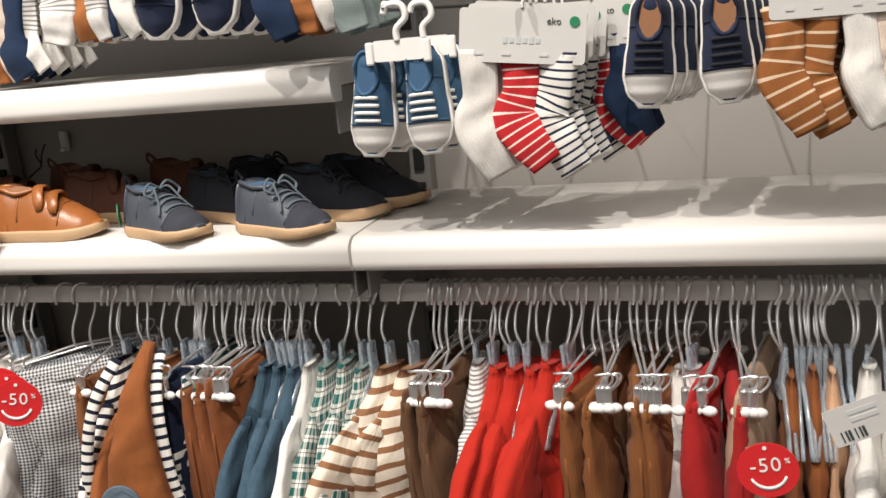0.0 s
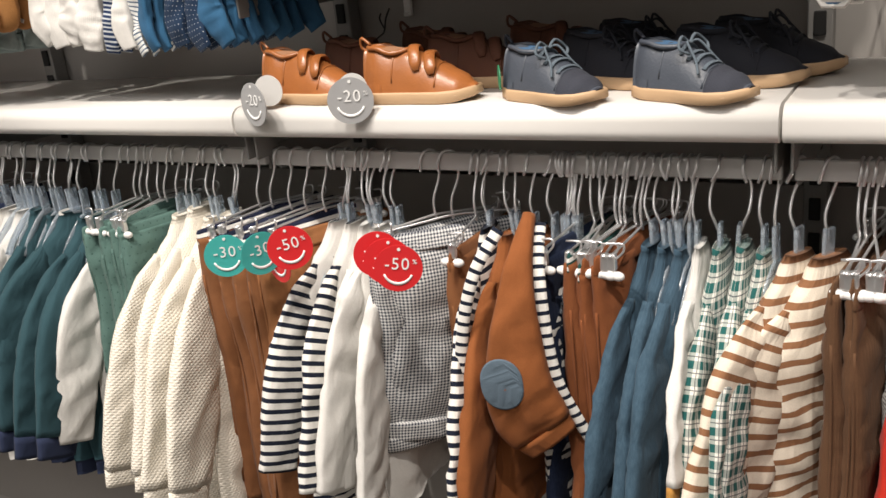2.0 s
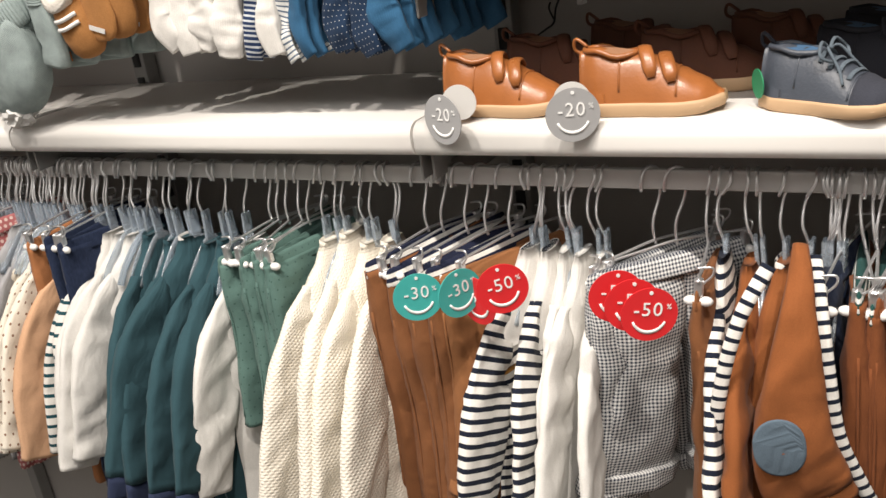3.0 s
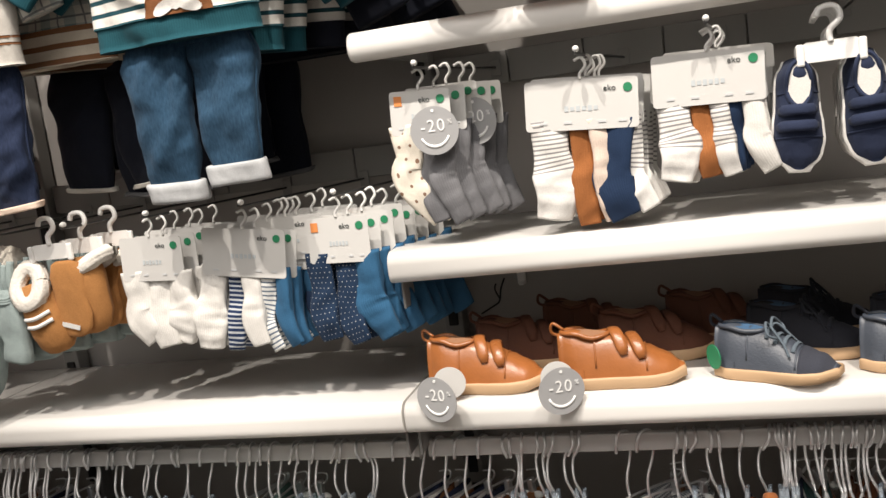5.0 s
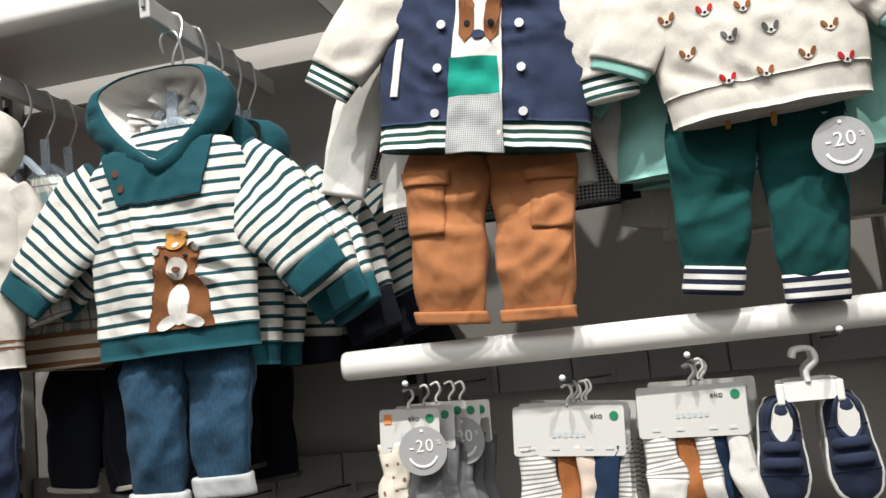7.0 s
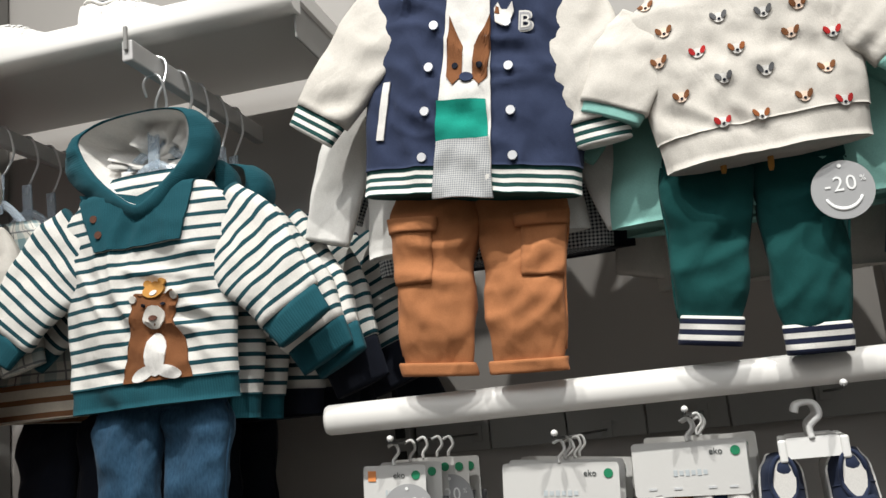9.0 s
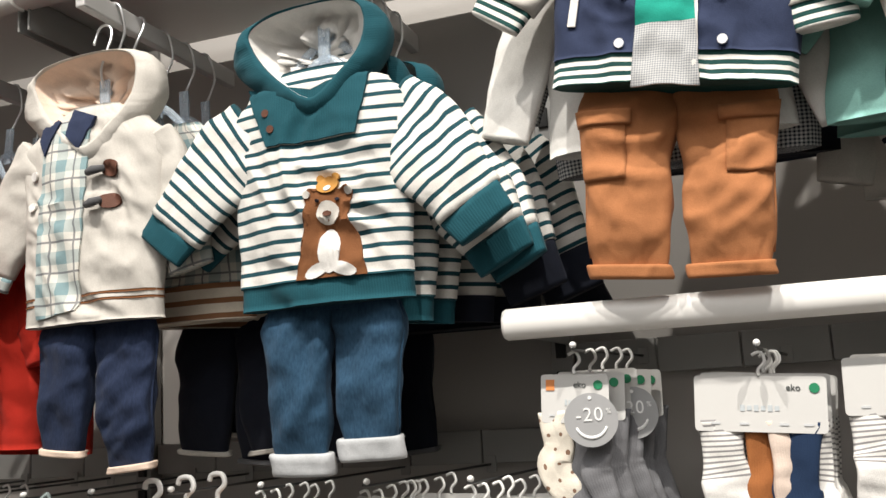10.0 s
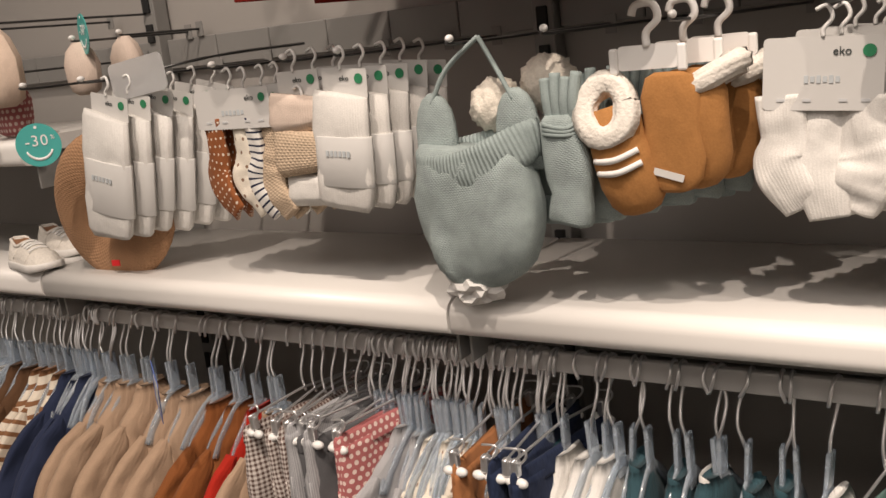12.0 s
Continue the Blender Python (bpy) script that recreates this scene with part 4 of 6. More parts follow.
rail_top(-0.090, "white", "white top with mustard cuffs", "top", length=0.34, reach=-0.165, drop=-0.22, cuff=FAB["mustard"], thick=0.012)
for x in (-0.108, -0.126, -0.143):
    rail_top(x, "denim_light", "blue denim shirt on a clear hanger", "shirt", length=0.40, thick=0.013, collar=FAB["denim_light"], cuff=FAB["denim_light"], cuff_len=0.035)
for x in (-0.160, -0.176, -0.194, -0.212):
    rail_pants(x, "rust_twill", "rust trousers with a striped elastic waist", band=FAB["cuff_stripe"] if x < -0.18 else None, thick=0.014)
rail_pants(-0.232, "denim_dark", "dark denim trousers on a clip hanger", thick=0.010, length=0.40, hip=0.08)
for i in range(5):
    hang("top", (-0.226 - 0.007 * i, RAIL_Y, RAIL_Z), 84 + 4 * (i % 3))
rail_top(-0.243, "navy_stripe", "white and navy striped top on a clear hanger", "top", length=0.34, turn=-4, sleeves=(), hem=0.090, thick=0.013)
sweater, torso = rail_top(-0.282, "rust", "rust sweatshirt with striped edges and a slate blue elbow patch", "sweatshirt", length=0.33, turn=-12, tilt=0, thick=0.018, sleeves=(), collar=FAB["navy_stripe"])


def beside(ob, x, y, z):
    """A world place in the coordinates of a thing."""
    return ob.matrix_world.inverted() @ Vector((x, y, z))


def across(ob, turn):
    """A level direction of the world, turned about the upright, in the coordinates of a thing."""
    return ob.matrix_world.to_3x3().inverted() @ Vector((math.cos(radians(turn)), math.sin(radians(turn)), 0))


ridge = lerp_path([beside(sweater, x, y, z) for x, y, z in ((-0.262, 1.150, 1.040), (-0.257, 1.105, 1.000), (-0.258, 1.084, 0.940), (-0.258, 1.078, 0.875), (-0.246, 1.084, 0.825), (-0.226, 1.092, 0.796))], 34)
girth = lerp_vals([(0.007, 0.006), (0.014, 0.010), (0.025, 0.013), (0.036, 0.015), (0.042, 0.015), (0.034, 0.012)], 34)
part("sleeve", tube(ridge[:30], girth[:30], n=30, side=across(sweater, 16), fold=0.03, seed=5, worn=0.006), FAB["rust"], sweater)
part("cuff", tube(ridge[29:], [(p * 0.98, q * 0.98) for p, q in girth[29:]], n=30, side=across(sweater, 16), fold=0.03, seed=6, worn=0.001), FAB["rust"], sweater, "ribbed cuff")
edges = [[p + across(sweater, 16) * (g[0] + 0.005) + across(sweater, 106) * 0.006 for p, g in zip(ridge[2:], girth[2:])],
         lerp_path([beside(sweater, x, y, z) for x, y, z in ((-0.284, 1.115, 1.034), (-0.308, 1.090, 0.985), (-0.326, 1.080, 0.900), (-0.336, 1.082, 0.770))], 30)]
for edge in edges:
    part("striped_edge", tube(edge, [(0.0070, 0.0035)] * len(edge), n=10, side=across(sweater, 16)), FAB["edge_stripe"], sweater, "navy and white striped edge")
patch_ob = part("elbow_patch", tube([Vector((0, 0, -0.0012)), Vector((0, 0, 0.0)), Vector((0, 0, 0.0012)), Vector((0, 0, 0.0018))], [(0.0225, 0.0295), (0.0235, 0.0305), (0.0235, 0.0305), (0.0215, 0.0285)], n=32, side=(1, 0, 0)),
                FAB["patch_blue"], sweater, "slate blue oval elbow patch")
patch_ob.matrix_local = sweater.matrix_world.inverted() @ pose(-0.2665, 1.0555, 0.878, 90, -4, 14)
rail_top(-0.318, "rust", "rust sweatshirt on a clear hanger", "sweatshirt", length=0.35, turn=2, thick=0.017, arm=0.042)
rail_top(-0.345, "navy_stripe", "white and navy striped top on a clear hanger", "top", length=0.37, thick=0.011, turn=4)
rail_pants(-0.356, "brown_twill", "brown cotton trousers with a dark patch", thick=0.012)
rail_pants(-0.392, "grey_check", "grey houndstooth check trousers with turned-up hems", length=0.275, turn=-42, cuff=FAB["grey_check"], thick=0.020, hip=0.10, hem=0.056, cuff_len=0.028)
rail_pants(-0.418, "grey_check", "grey houndstooth check trousers with turned-up hems", length=0.285, turn=-30, cuff=FAB["grey_check"], thick=0.018, hip=0.098, hem=0.052)
for x in (-0.478, -0.500, -0.520):
    rail_top(x, "white", "plain white cotton top on a clear hanger", "top", length=0.36, thick=0.013)
for x in (-0.540, -0.560):
    t_ob, t_to = rail_top(x, "navy_stripe", "white top with navy stripes below a plain yoke", "top", length=0.37, thick=0.014)
    part("yoke", t_to.mesh(0.0, -0.10, nz=8, grow=0.0015), FAB["white"], t_ob, "plain white yoke")
    part("mustard_line", t_to.mesh(-0.122, -0.127, nz=2, grow=0.0015), FAB["mustard"], t_ob, "mustard knitted line")
rail_pants(-0.588, "camel_pants", "brown cargo trousers with turned-up hems", thick=0.018, turn=-27, hip=0.104, cuff=FAB["camel_pants"], length=0.29)
for x in (-0.618, -0.645, -0.672, -0.700):
    rail_pants(x, "brown_twill", "brown cotton trousers with a navy striped waist", band=FAB["cuff_navy"], thick=0.018, hip=0.100, turn=-20)
# empty trouser hangers between the garments
for x, turn in ((0.236, 78), (0.256, 96), (0.276, 84), (0.298, 99), (0.316, 80), (0.336, 94), (0.378, 82), (0.402, 97), (0.104, 80), (0.088, 95), (0.074, 83), (-0.152, 80), (-0.168, 97), (-0.186, 84), (-0.203, 98)):
    hang("clip", (x, RAIL_Y, RAIL_Z), turn)
# cream sweaters and the teal hoodies
for i, x in enumerate((-0.752, -0.782, -0.812, -0.842)):
    rail_top(x, "cream_knit", "chunky cream knitted sweater on a clear hanger", "sweater", length=0.43, reach=-0.19, drop=-0.36, thick=0.018, arm=0.046, cuff=FAB["cream_knit"], turn=(2, -3, 2, -8)[i], collar=FAB["cream_knit"])
for x in (-0.872, -0.888, -0.904, -0.920, -0.936):
    rail_pants(x, "sage", "sage cotton trousers with small dark prints", thick=0.013, length=0.25)
rail_top(-0.975, "white", "pale grey cotton top on a clear hanger", "top", length=0.40, thick=0.012)
for i, x in enumerate((-1.020, -1.048, -1.085, -1.120, -1.160)):
    rail_top(x, "teal", "petrol blue hoodie with navy cuffs", "hoodie", length=0.40, reach=-0.19, drop=-0.33, arm=0.044, thick=0.018, cuff=FAB["navy"], cuff_len=0.04, hem_fab=FAB["navy"], turn=(2, -3, -14, 0, 4)[i],
             collar=FAB["lining"] if i == 2 else FAB["teal"])
for x in (-1.192, -1.216, -1.240):
    rail_top(x, "white", "white cotton top on a clear hanger", "top", length=0.42, thick=0.015)
for x in (-1.258, -1.272):
    rail_top(x, "teal_stripe", "white and petrol striped top on a clear hanger", "top", length=0.40, thick=0.010)
for x in (-1.244, -1.262, -1.284):
    rail_pants(x, "denim_dark", "dark denim jeans on a clip hanger", thick=0.011)
rail_top(-1.310, "peach", "peach cotton overshirt on a clear hanger", "shirt", length=0.32, arm=0.05, turn=-6)
rail_pants(-1.328, "camel_twill", "camel cotton trousers on a clip hanger", thick=0.012)
for x in (-1.358, -1.380, -1.402):
    rail_top(x, "white_dots", "cream spotted knitted top on a clear hanger", "top", length=0.34, thick=0.014)
for x in (-1.424, -1.442):
    rail_top(x, "grey_melange", "grey melange knitted top on a clear hanger", "top", length=0.34, thick=0.013)
for x in (-1.460, -1.478):
    rail_top(x, "red", "bright red top on a clear hanger", "top", length=0.34, thick=0.013)
for x in (-1.458, -1.474):
    rail_pants(x, "rose", "rose floral trousers on a clip hanger", thick=0.011)
for x in (-1.492, -1.508, -1.526, -1.544):
    rail_pants(x, "grey_dark" if x > -1.51 else "grey_melange", "grey cotton trousers on a clip hanger", thick=0.011)
for x in (-1.562, -1.580, -1.600):
    rail_pants(x, "brown_check", "brown and white gingham trousers on a clip hanger", thick=0.012)
rail_top(-1.650, "beige", "beige cotton jacket with a wide collar", "jacket", length=0.34, thick=0.015, turn=-10, collar=FAB["beige"])
rail_top(-1.680, "red", "bright red top on a clear hanger", "top", length=0.34, thick=0.013, turn=-6)
for x in (-1.715, -1.752):
    rail_top(x, "rust", "rust dotted blouse on a clear hanger", "blouse", length=0.34, thick=0.019, turn=-8, arm=0.046)
for i, x in enumerate((-1.800, -1.845, -1.890, -1.935, -1.975)):
    rail_top(x, "beige", "beige trench jacket with a wide collar", "jacket", length=0.38, thick=0.022, turn=-6 + 3 * (i % 3), arm=0.048, collar=FAB["beige"])
for x in (-2.02, -2.045, -2.065):
    rail_top(x, "navy", "navy blue top on a clear hanger", "top", thick=0.014)
for x in (-2.09, -2.115, -2.14):
    rail_top(x, "brown_stripe", "cream and brown striped top on a clear hanger", "top", thick=0.015)
for x in (-2.17, -2.20, -2.23, -2.27, -2.31):
    rail_top(x, "dark_brown" if x > -2.21 else "white", "dark brown cardigan on a clear hanger" if x > -2.21 else "white cotton top on a clear hanger", "cardigan" if x > -2.21 else "top", thick=0.016)
for i in range(9):
    hang("top", (-1.97 - 0.012 * i, RAIL_Y, RAIL_Z), 82 + 4 * (i % 5))
for i in range(12):
    hang("top", (-1.44 + 0.013 * i, RAIL_Y, RAIL_Z), 80 + 4 * (i % 5))


# ---- sale discs, cards, socks, shoes ----
def smile_mesh(r):
    pts = [(r * 0.60 * math.cos(a), 0, r * 0.60 * math.sin(a) - r * 0.06) for a in (radians(200 + 14 * i) for i in range(11))]
    return tube([Vector(p) for p in pts], [(0.0004, r * 0.045 + r * 0.03 * math.sin(math.pi * i / 10)) for i in range(11)], n=6, side=(0, 1, 0), name="smile")


def sale_disc(at, words, material, colour, turn=0.0, tilt=0.0, radius=0.027):
    ob = thing("sale_disc", at, f"round {colour} sale disc printed {words} with a smile", "label", "sale discs", turn, tilt)
    part("disc", flat_disc(radius), material, ob)
    for k, sign in enumerate(words):
        part("minus_sign" if sign == "-" else "digit", text_mesh(sign, radius * 0.52), LABEL_WHITE, ob).location = (radius * (-0.46, -0.12, 0.28)[k], -0.0012, radius * 0.18)
    part("percent_mark", text_mesh("%", radius * 0.2), LABEL_WHITE, ob).location = (radius * 0.66, -0.0012, radius * 0.30)
    part("smile", smile_mesh(radius), LABEL_WHITE, ob).location = (0, -0.001, 0)
    part("eyelet", flat_disc(radius * 0.07, 0.0006, 10), LABEL_WHITE, ob).location = (0, -0.001, radius * 0.82)
    return ob


def sock_mesh(leg, foot, width, toe, thick=0.0042, seed=0):
    """A flat-packed sock: leg down, then heel and foot turned to one side."""
    path = lerp_path([(0, 0, 0.012), (0, 0.001, -leg * 0.5), (-toe * 0.35, 0, -leg * 0.95), (toe * 0.45, -0.003, -leg - foot * 0.45), (toe * 1.7, 0, -leg - foot)], 24)
    ws = lerp_vals([(width * 0.92, thick * 0.8), (width * 0.84, thick), (width * 1.08, thick * 1.2), (width * 0.96, thick * 1.0), (width * 0.80, thick * 0.5)], 24)
    return tube(path, ws, n=20, fold=0.08, seed=seed, name="sock", worn=0.0045)


PEG_ME = wire([(0, 0, 0), (0, 0, 0.006), (0.006, 0, 0.014), (0.002, 0, 0.023), (-0.006, 0, 0.020)], 0.0017, n=16, name="card_hook")


def sock_pack(at, w, h, socks, behind=5, tilt=0.0, turn=0.0, label="", badge=None, step=0.017, drift=0.004, group="sock packs", logo=True):
    """Socks under a printed white card; at is the middle of the card's top edge."""
    ob = thing("sock_pack", at, label, "socks", group, turn, tilt)
    card = part("card", rounded_card(w, h, 0.0008), CARD_WHITE, ob, "white printed card")
    card.location = (0, 0, -h / 2)
    part("green_badge", flat_disc(0.0048, 0.0006, 20), GREEN_INK, card, "green round badge").location = (w / 2 - 0.011, -0.0006, h / 2 - 0.011)
    part("word", text_mesh("eko", 0.0065), INK_DARK, card).location = (w / 2 - 0.030, -0.0006, h / 2 - 0.011)
    if badge:
        part("orange_badge", box((0.009, 0.0006, 0.011), (0, 0, 0)), badge, card, "orange square badge").location = (-w / 2 + 0.010, -0.0006, h / 2 - 0.011)
    if logo:
        for k in range(6):
            part("logo_mark", box((w * 0.034, 0.0004, 0.0046 if k % 2 else 0.0060), (0, 0, 0)), INK_PALE, card, "pale logo mark").location = (w * (-0.13 + 0.052 * k), -0.0004, -0.004)
        for k in (-0.34, -0.12, 0.18, 0.36):
            part("print_line", box((w * 0.07, 0.0005, 0.0022), (0, 0, 0)), INK_GREY, card).location = (w * k, -0.0005, -h / 2 + 0.008)
    part("card_hook", PEG_ME, WHITE_PLASTIC, ob, "white plastic hook")
    for i, (x, fab, leg, foot, width, toe) in enumerate(socks):
        part("sock", sock_mesh(leg, foot, width, toe, seed=i + len(socks)), FAB[fab], ob).matrix_local = pose(x, 0.006 + 0.004 * (i % 2), -h, rng.uniform(-4, 4), rng.uniform(-7, 7), rng.uniform(-14, 14))
    for i in range(1, behind + 1):
        copy_thing(ob, pose(at[0] + drift * i + rng.uniform(-0.003, 0.003), at[1] + step * i, at[2] + rng.uniform(-0.002, 0.004), 0, tilt + rng.uniform(-2.5, 2.5), turn + rng.uniform(-4, 4)))
    return ob


def prong(x, z, front, x1=None, back=1.44):
    ob = thing("peg_hook", (x, front, z), "dark steel prong hook with a white tip", "hook", "peg hooks")
    dx = 0.0 if x1 is None else x1 - x
    part("prong", wire([(0, 0, 0.004), (0, 0.006, 0), (dx * 0.5, (back - front) / 2, 0), (dx, back - front, 0)], 0.0017, n=16), DARK_WIRE, ob)
    tip = part("tip", PAD_ME, WHITE_PLASTIC, ob, "white tip")
    tip.location, tip.scale = (0, -0.002, 0.005), (0.7, 0.7, 0.7)
    part("back_plate", box((0.014, 0.002, 0.022), (dx, back - front - 0.003, 0.0), 0.0005, 1), GREY_STEEL, ob)
    return ob


LOW_SHOE = ([0.34, 0.36, 0.29, 0.33, 0.30, 0.25, 0.20, 0.11], "low")
MID_SHOE = ([0.45, 0.47, 0.42, 0.43, 0.38, 0.30, 0.23, 0.12], "mid")
HIGH_SHOE = ([0.43, 0.45, 0.42, 0.41, 0.34, 0.26, 0.21, 0.12], "high")
HALF_W = [0.11, 0.18, 0.19, 0.195, 0.215, 0.225, 0.195, 0.085]
SOLE_H = 0.085


def shoe_section(s, heights, L, grow=1.0):
    w, h = smooth_rows(HALF_W, s) * L * grow, smooth_rows(heights, s) * L * grow
    pts = []
    for i in range(15):
        a = math.pi * i / 14
        c, q = math.cos(a), math.sin(a)
        pts.append(Vector((s * L, w * abs(c) ** 0.75 * (1 if c >= 0 else -1) * (1 - 0.28 * q), SOLE_H * L * 0.7 + (h - SOLE_H * L * 0.7) * q ** 0.75)))
    return pts


def shoe_shell(heights, L, s0=0.0, s1=1.0, grow=1.0, n=20, name="upper"):
    rows = [shoe_section(s0 + (s1 - s0) * j / n, heights, L, grow) for j in range(n + 1)]
    v, f, u = grid(rows)
    k = 15
    f.append(tuple(range(k)))
    f.append(tuple(reversed([n * k + i for i in range(k)])))
    return to_mesh(name, v, f, u)


def shoe_sole(L):
    outline = [(j / 20, smooth_rows(HALF_W, j / 20) * L * 1.06) for j in range(21)]
    ring = [(s * L * 1.02 - 0.01 * L, w) for s, w in outline] + [(s * L * 1.02 - 0.01 * L, -w) for s, w in reversed(outline)]
    verts, faces = [], []
    k = len(ring)
    for z, g in ((0.0, 0.95), (0.012, 1.0), (SOLE_H * 0.95, 1.0), (SOLE_H * 1.15, 0.97)):
        for x, y in ring:
            lift = 0.06 * L * max(0.0, x / L - 0.75) ** 2 * 8
            verts.append((L / 2 + (x - L / 2) * g, y * g, z * L + lift * (1 if z < 0.05 else 0.6)))
    for j in range(3):
        for i in range(k):
            faces.append((j * k + i, j * k + (i + 1) % k, (j + 1) * k + (i + 1) % k, (j + 1) * k + i))
    faces += [tuple(reversed(range(k))), tuple(range(3 * k, 4 * k))]
    return to_mesh("sole", verts, faces)


def make_shoe(L, style, upper, sole, inside, label, fasten="laces", lace=None, toe_cap=None, name="baby_shoe", group="", heel_loop=None):
    heights, kind = style
    ob = thing(name, (0, 0, -5), label, "shoe", group)
    part("sole", shoe_sole(L), sole, ob, "rubber sole")
    part("upper", shoe_shell(heights, L), upper, ob)
    ring, disc = [], []
    for i in range(25):
        a = 2 * math.pi * i / 24
        s = 0.235 + 0.20 * math.cos(a)
        z = smooth_rows(heights, s) * L
        ring.append(Vector((s * L, 0.105 * L * math.sin(a), z + 0.006 * L - 0.02 * L * abs(math.sin(a)))))
    part("collar", tube(ring, [(0.016 * L + 0.0006, 0.016 * L + 0.0006)] * 25, n=8, side=(0, 0, 1), cap=(False, False)), lace if fasten == "fleece" else upper, ob, "padded collar")
    v = [p + Vector((0, 0, 0.004 * L)) for p in ring[:-1]]
    part("opening", to_mesh("opening", v, [tuple(range(24))]), inside, ob, "shoe lining")
    if toe_cap:
        part("toe_cap", shoe_shell(heights, L, 0.72, 1.0, 1.03, 10), toe_cap, ob, "separate toe cap")
    if kind in ("mid", "high"):
        part("toe_guard", shoe_shell([h * 0.62 for h in heights], L, 0.80, 1.0, 1.06, 10), sole, ob, "gum rubber toe guard")
        part("heel_counter", shoe_shell([h * 0.80 for h in heights], L, 0.0, 0.20, 1.025, 8), upper, ob, "stitched heel counter")
    bands = {"laces": (0.46, 0.53, 0.60, 0.67), "straps": (0.46, 0.60), "fleece": ()}[fasten]
    for i, s in enumerate(bands):
        sec = shoe_section(s, heights, L, 1.035)
        if fasten == "straps":
            sec = [p + Vector((0.10 * L * (abs(k - 7) / 7) * (0 if kind == "low" else 1 if p.y < 0 else -0.4), 0, 0)) for k, p in enumerate(shoe_section(s, heights, L, 1.06))]
            part("strap", tube(sec[3:13], [(0.030 * L, 0.0016)] + [(0.050 * L, 0.0026)] * 8 + [(0.030 * L, 0.0016)], n=10, side=(1, 0, 0)), upper, ob, "hook-and-loop strap")
        else:
            part("lace", tube(sec[4:11], [(0.018 * L, 0.0016)] * 7, n=6, side=(1, 0, 0)), lace, ob, "flat lace")
    for s in (0.30, 0.70):
        part("stitched_seam", tube(shoe_section(s, heights, L, 1.012)[1:-1], [(0.008 * L, 0.0009)] * (len(shoe_section(s, heights, L, 1.012)) - 2), n=6, side=(1, 0, 0)), upper, ob)
    if heel_loop:
        z = heights[0] * L
        part("heel_loop", wire([(0.01, 0.004, z * 0.9), (-0.006, 0.003, z), (-0.004, 0, z + 0.012), (0.008, -0.002, z + 0.004)], 0.0018, n=14), heel_loop, ob, "pull loop")
    if fasten == "laces" and kind == "high":
        z = heights[3] * L * 1.03
        for sgn in (-1, 1):
            part("lace_bow", wire([(0.47 * L, 0, z), (0.46 * L, sgn * 0.012, z + 0.008), (0.50 * L, sgn * 0.024, z - 0.002), (0.55 * L, sgn * 0.016, z - 0.008)], 0.0016, n=14), lace, ob, "lace loop")
            part("lace_end", wire([(0.47 * L, 0, z), (0.50 * L, sgn * 0.010, z + 0.002), (0.60 * L, sgn * 0.016, z - 0.014), (0.66 * L, sgn * 0.024, z - 0.026)], 0.0014, n=14), lace, ob, "loose lace end")
    return ob


def place(ob, m):
    ob.matrix_world = m
    return ob


SHELF_Z = 1.1605
tan_shoe = make_shoe(0.140, MID_SHOE, FAB["leather_tan"], FAB["sole_gum"], FAB["inside_tan"], "tan leather baby shoe with two straps on the shelf", "straps", group="tan shoes", heel_loop=FAB["leather_tan"])
place(tan_shoe, pose(-0.478, 1.195, SHELF_Z, 0, 0, 4))
copy_thing(tan_shoe, pose(-0.638, 1.205, SHELF_Z, 0, 0, -2))
tan_dark = make_shoe(0.140, MID_SHOE, FAB["leather_brown"], FAB["sole_gum"], FAB["inside_tan"], "brown suede baby shoe with two straps on the shelf", "straps", group="brown shoes", heel_loop=FAB["leather_brown"])
place(tan_dark, pose(-0.596, 1.285, SHELF_Z, 0, 0, 4))
for x, y, a in ((-0.440, 1.285, 8), (-0.520, 1.36, 0), (-0.36, 1.36, 4)):
    copy_thing(tan_dark, pose(x, y, SHELF_Z, 0, 0, a))
navy_boot = make_shoe(0.130, HIGH_SHOE, FAB["leather_navy"], FAB["sole_gum"], FAB["shoe_inside"], "slate navy leather baby boot with laces on the shelf", "laces", FAB["lace_slate"], FAB["suede_navy"], group="navy boots", heel_loop=FAB["lace_dark"])
place(navy_boot, pose(-0.300, 1.215, SHELF_Z, 0, 0, -22))
copy_thing(navy_boot, pose(-0.150, 1.212, SHELF_Z, 0, 0, -20))
black_boot = make_shoe(0.138, HIGH_SHOE, FAB["suede_black"], FAB["sole_gum"], FAB["shoe_inside"], "black suede baby boot with laces on the shelf", "laces", FAB["lace_dark"], group="black boots")
place(black_boot, pose(-0.262, 1.295, SHELF_Z, 0, 0, -16))
for x, y, a in ((-0.128, 1.285, -10), (-0.100, 1.345, -8), (-0.245, 1.37, -6)):
    copy_thing(black_boot, pose(x, y, SHELF_Z, 0, 0, a))
# small round tags on the boots, and discs on the shelf's edge
tag = thing("shoe_tag", (-0.306, 1.195, 1.185), "small round green tag hung on a navy boot", "tag", turn=-60)
part("tag_disc", flat_disc(0.014), GREEN_INK, tag)
sale_disc((-0.617, 1.141, 1.168), "-20", DISC_GREY, "grey", turn=-18)
sale_disc((-0.471, 1.139, 1.172), "-20", DISC_GREY, "grey", turn=28, tilt=3)
for x, y in ((-0.604, 1.158), (-0.477, 1.156)):
    tg = thing("paper_tag", (x, y, 1.182), "small white round paper tag tied to a shoe", "tag", "paper tags", turn=10)
    part("tag_disc", flat_disc(0.019), CARD_WHITE, tg)

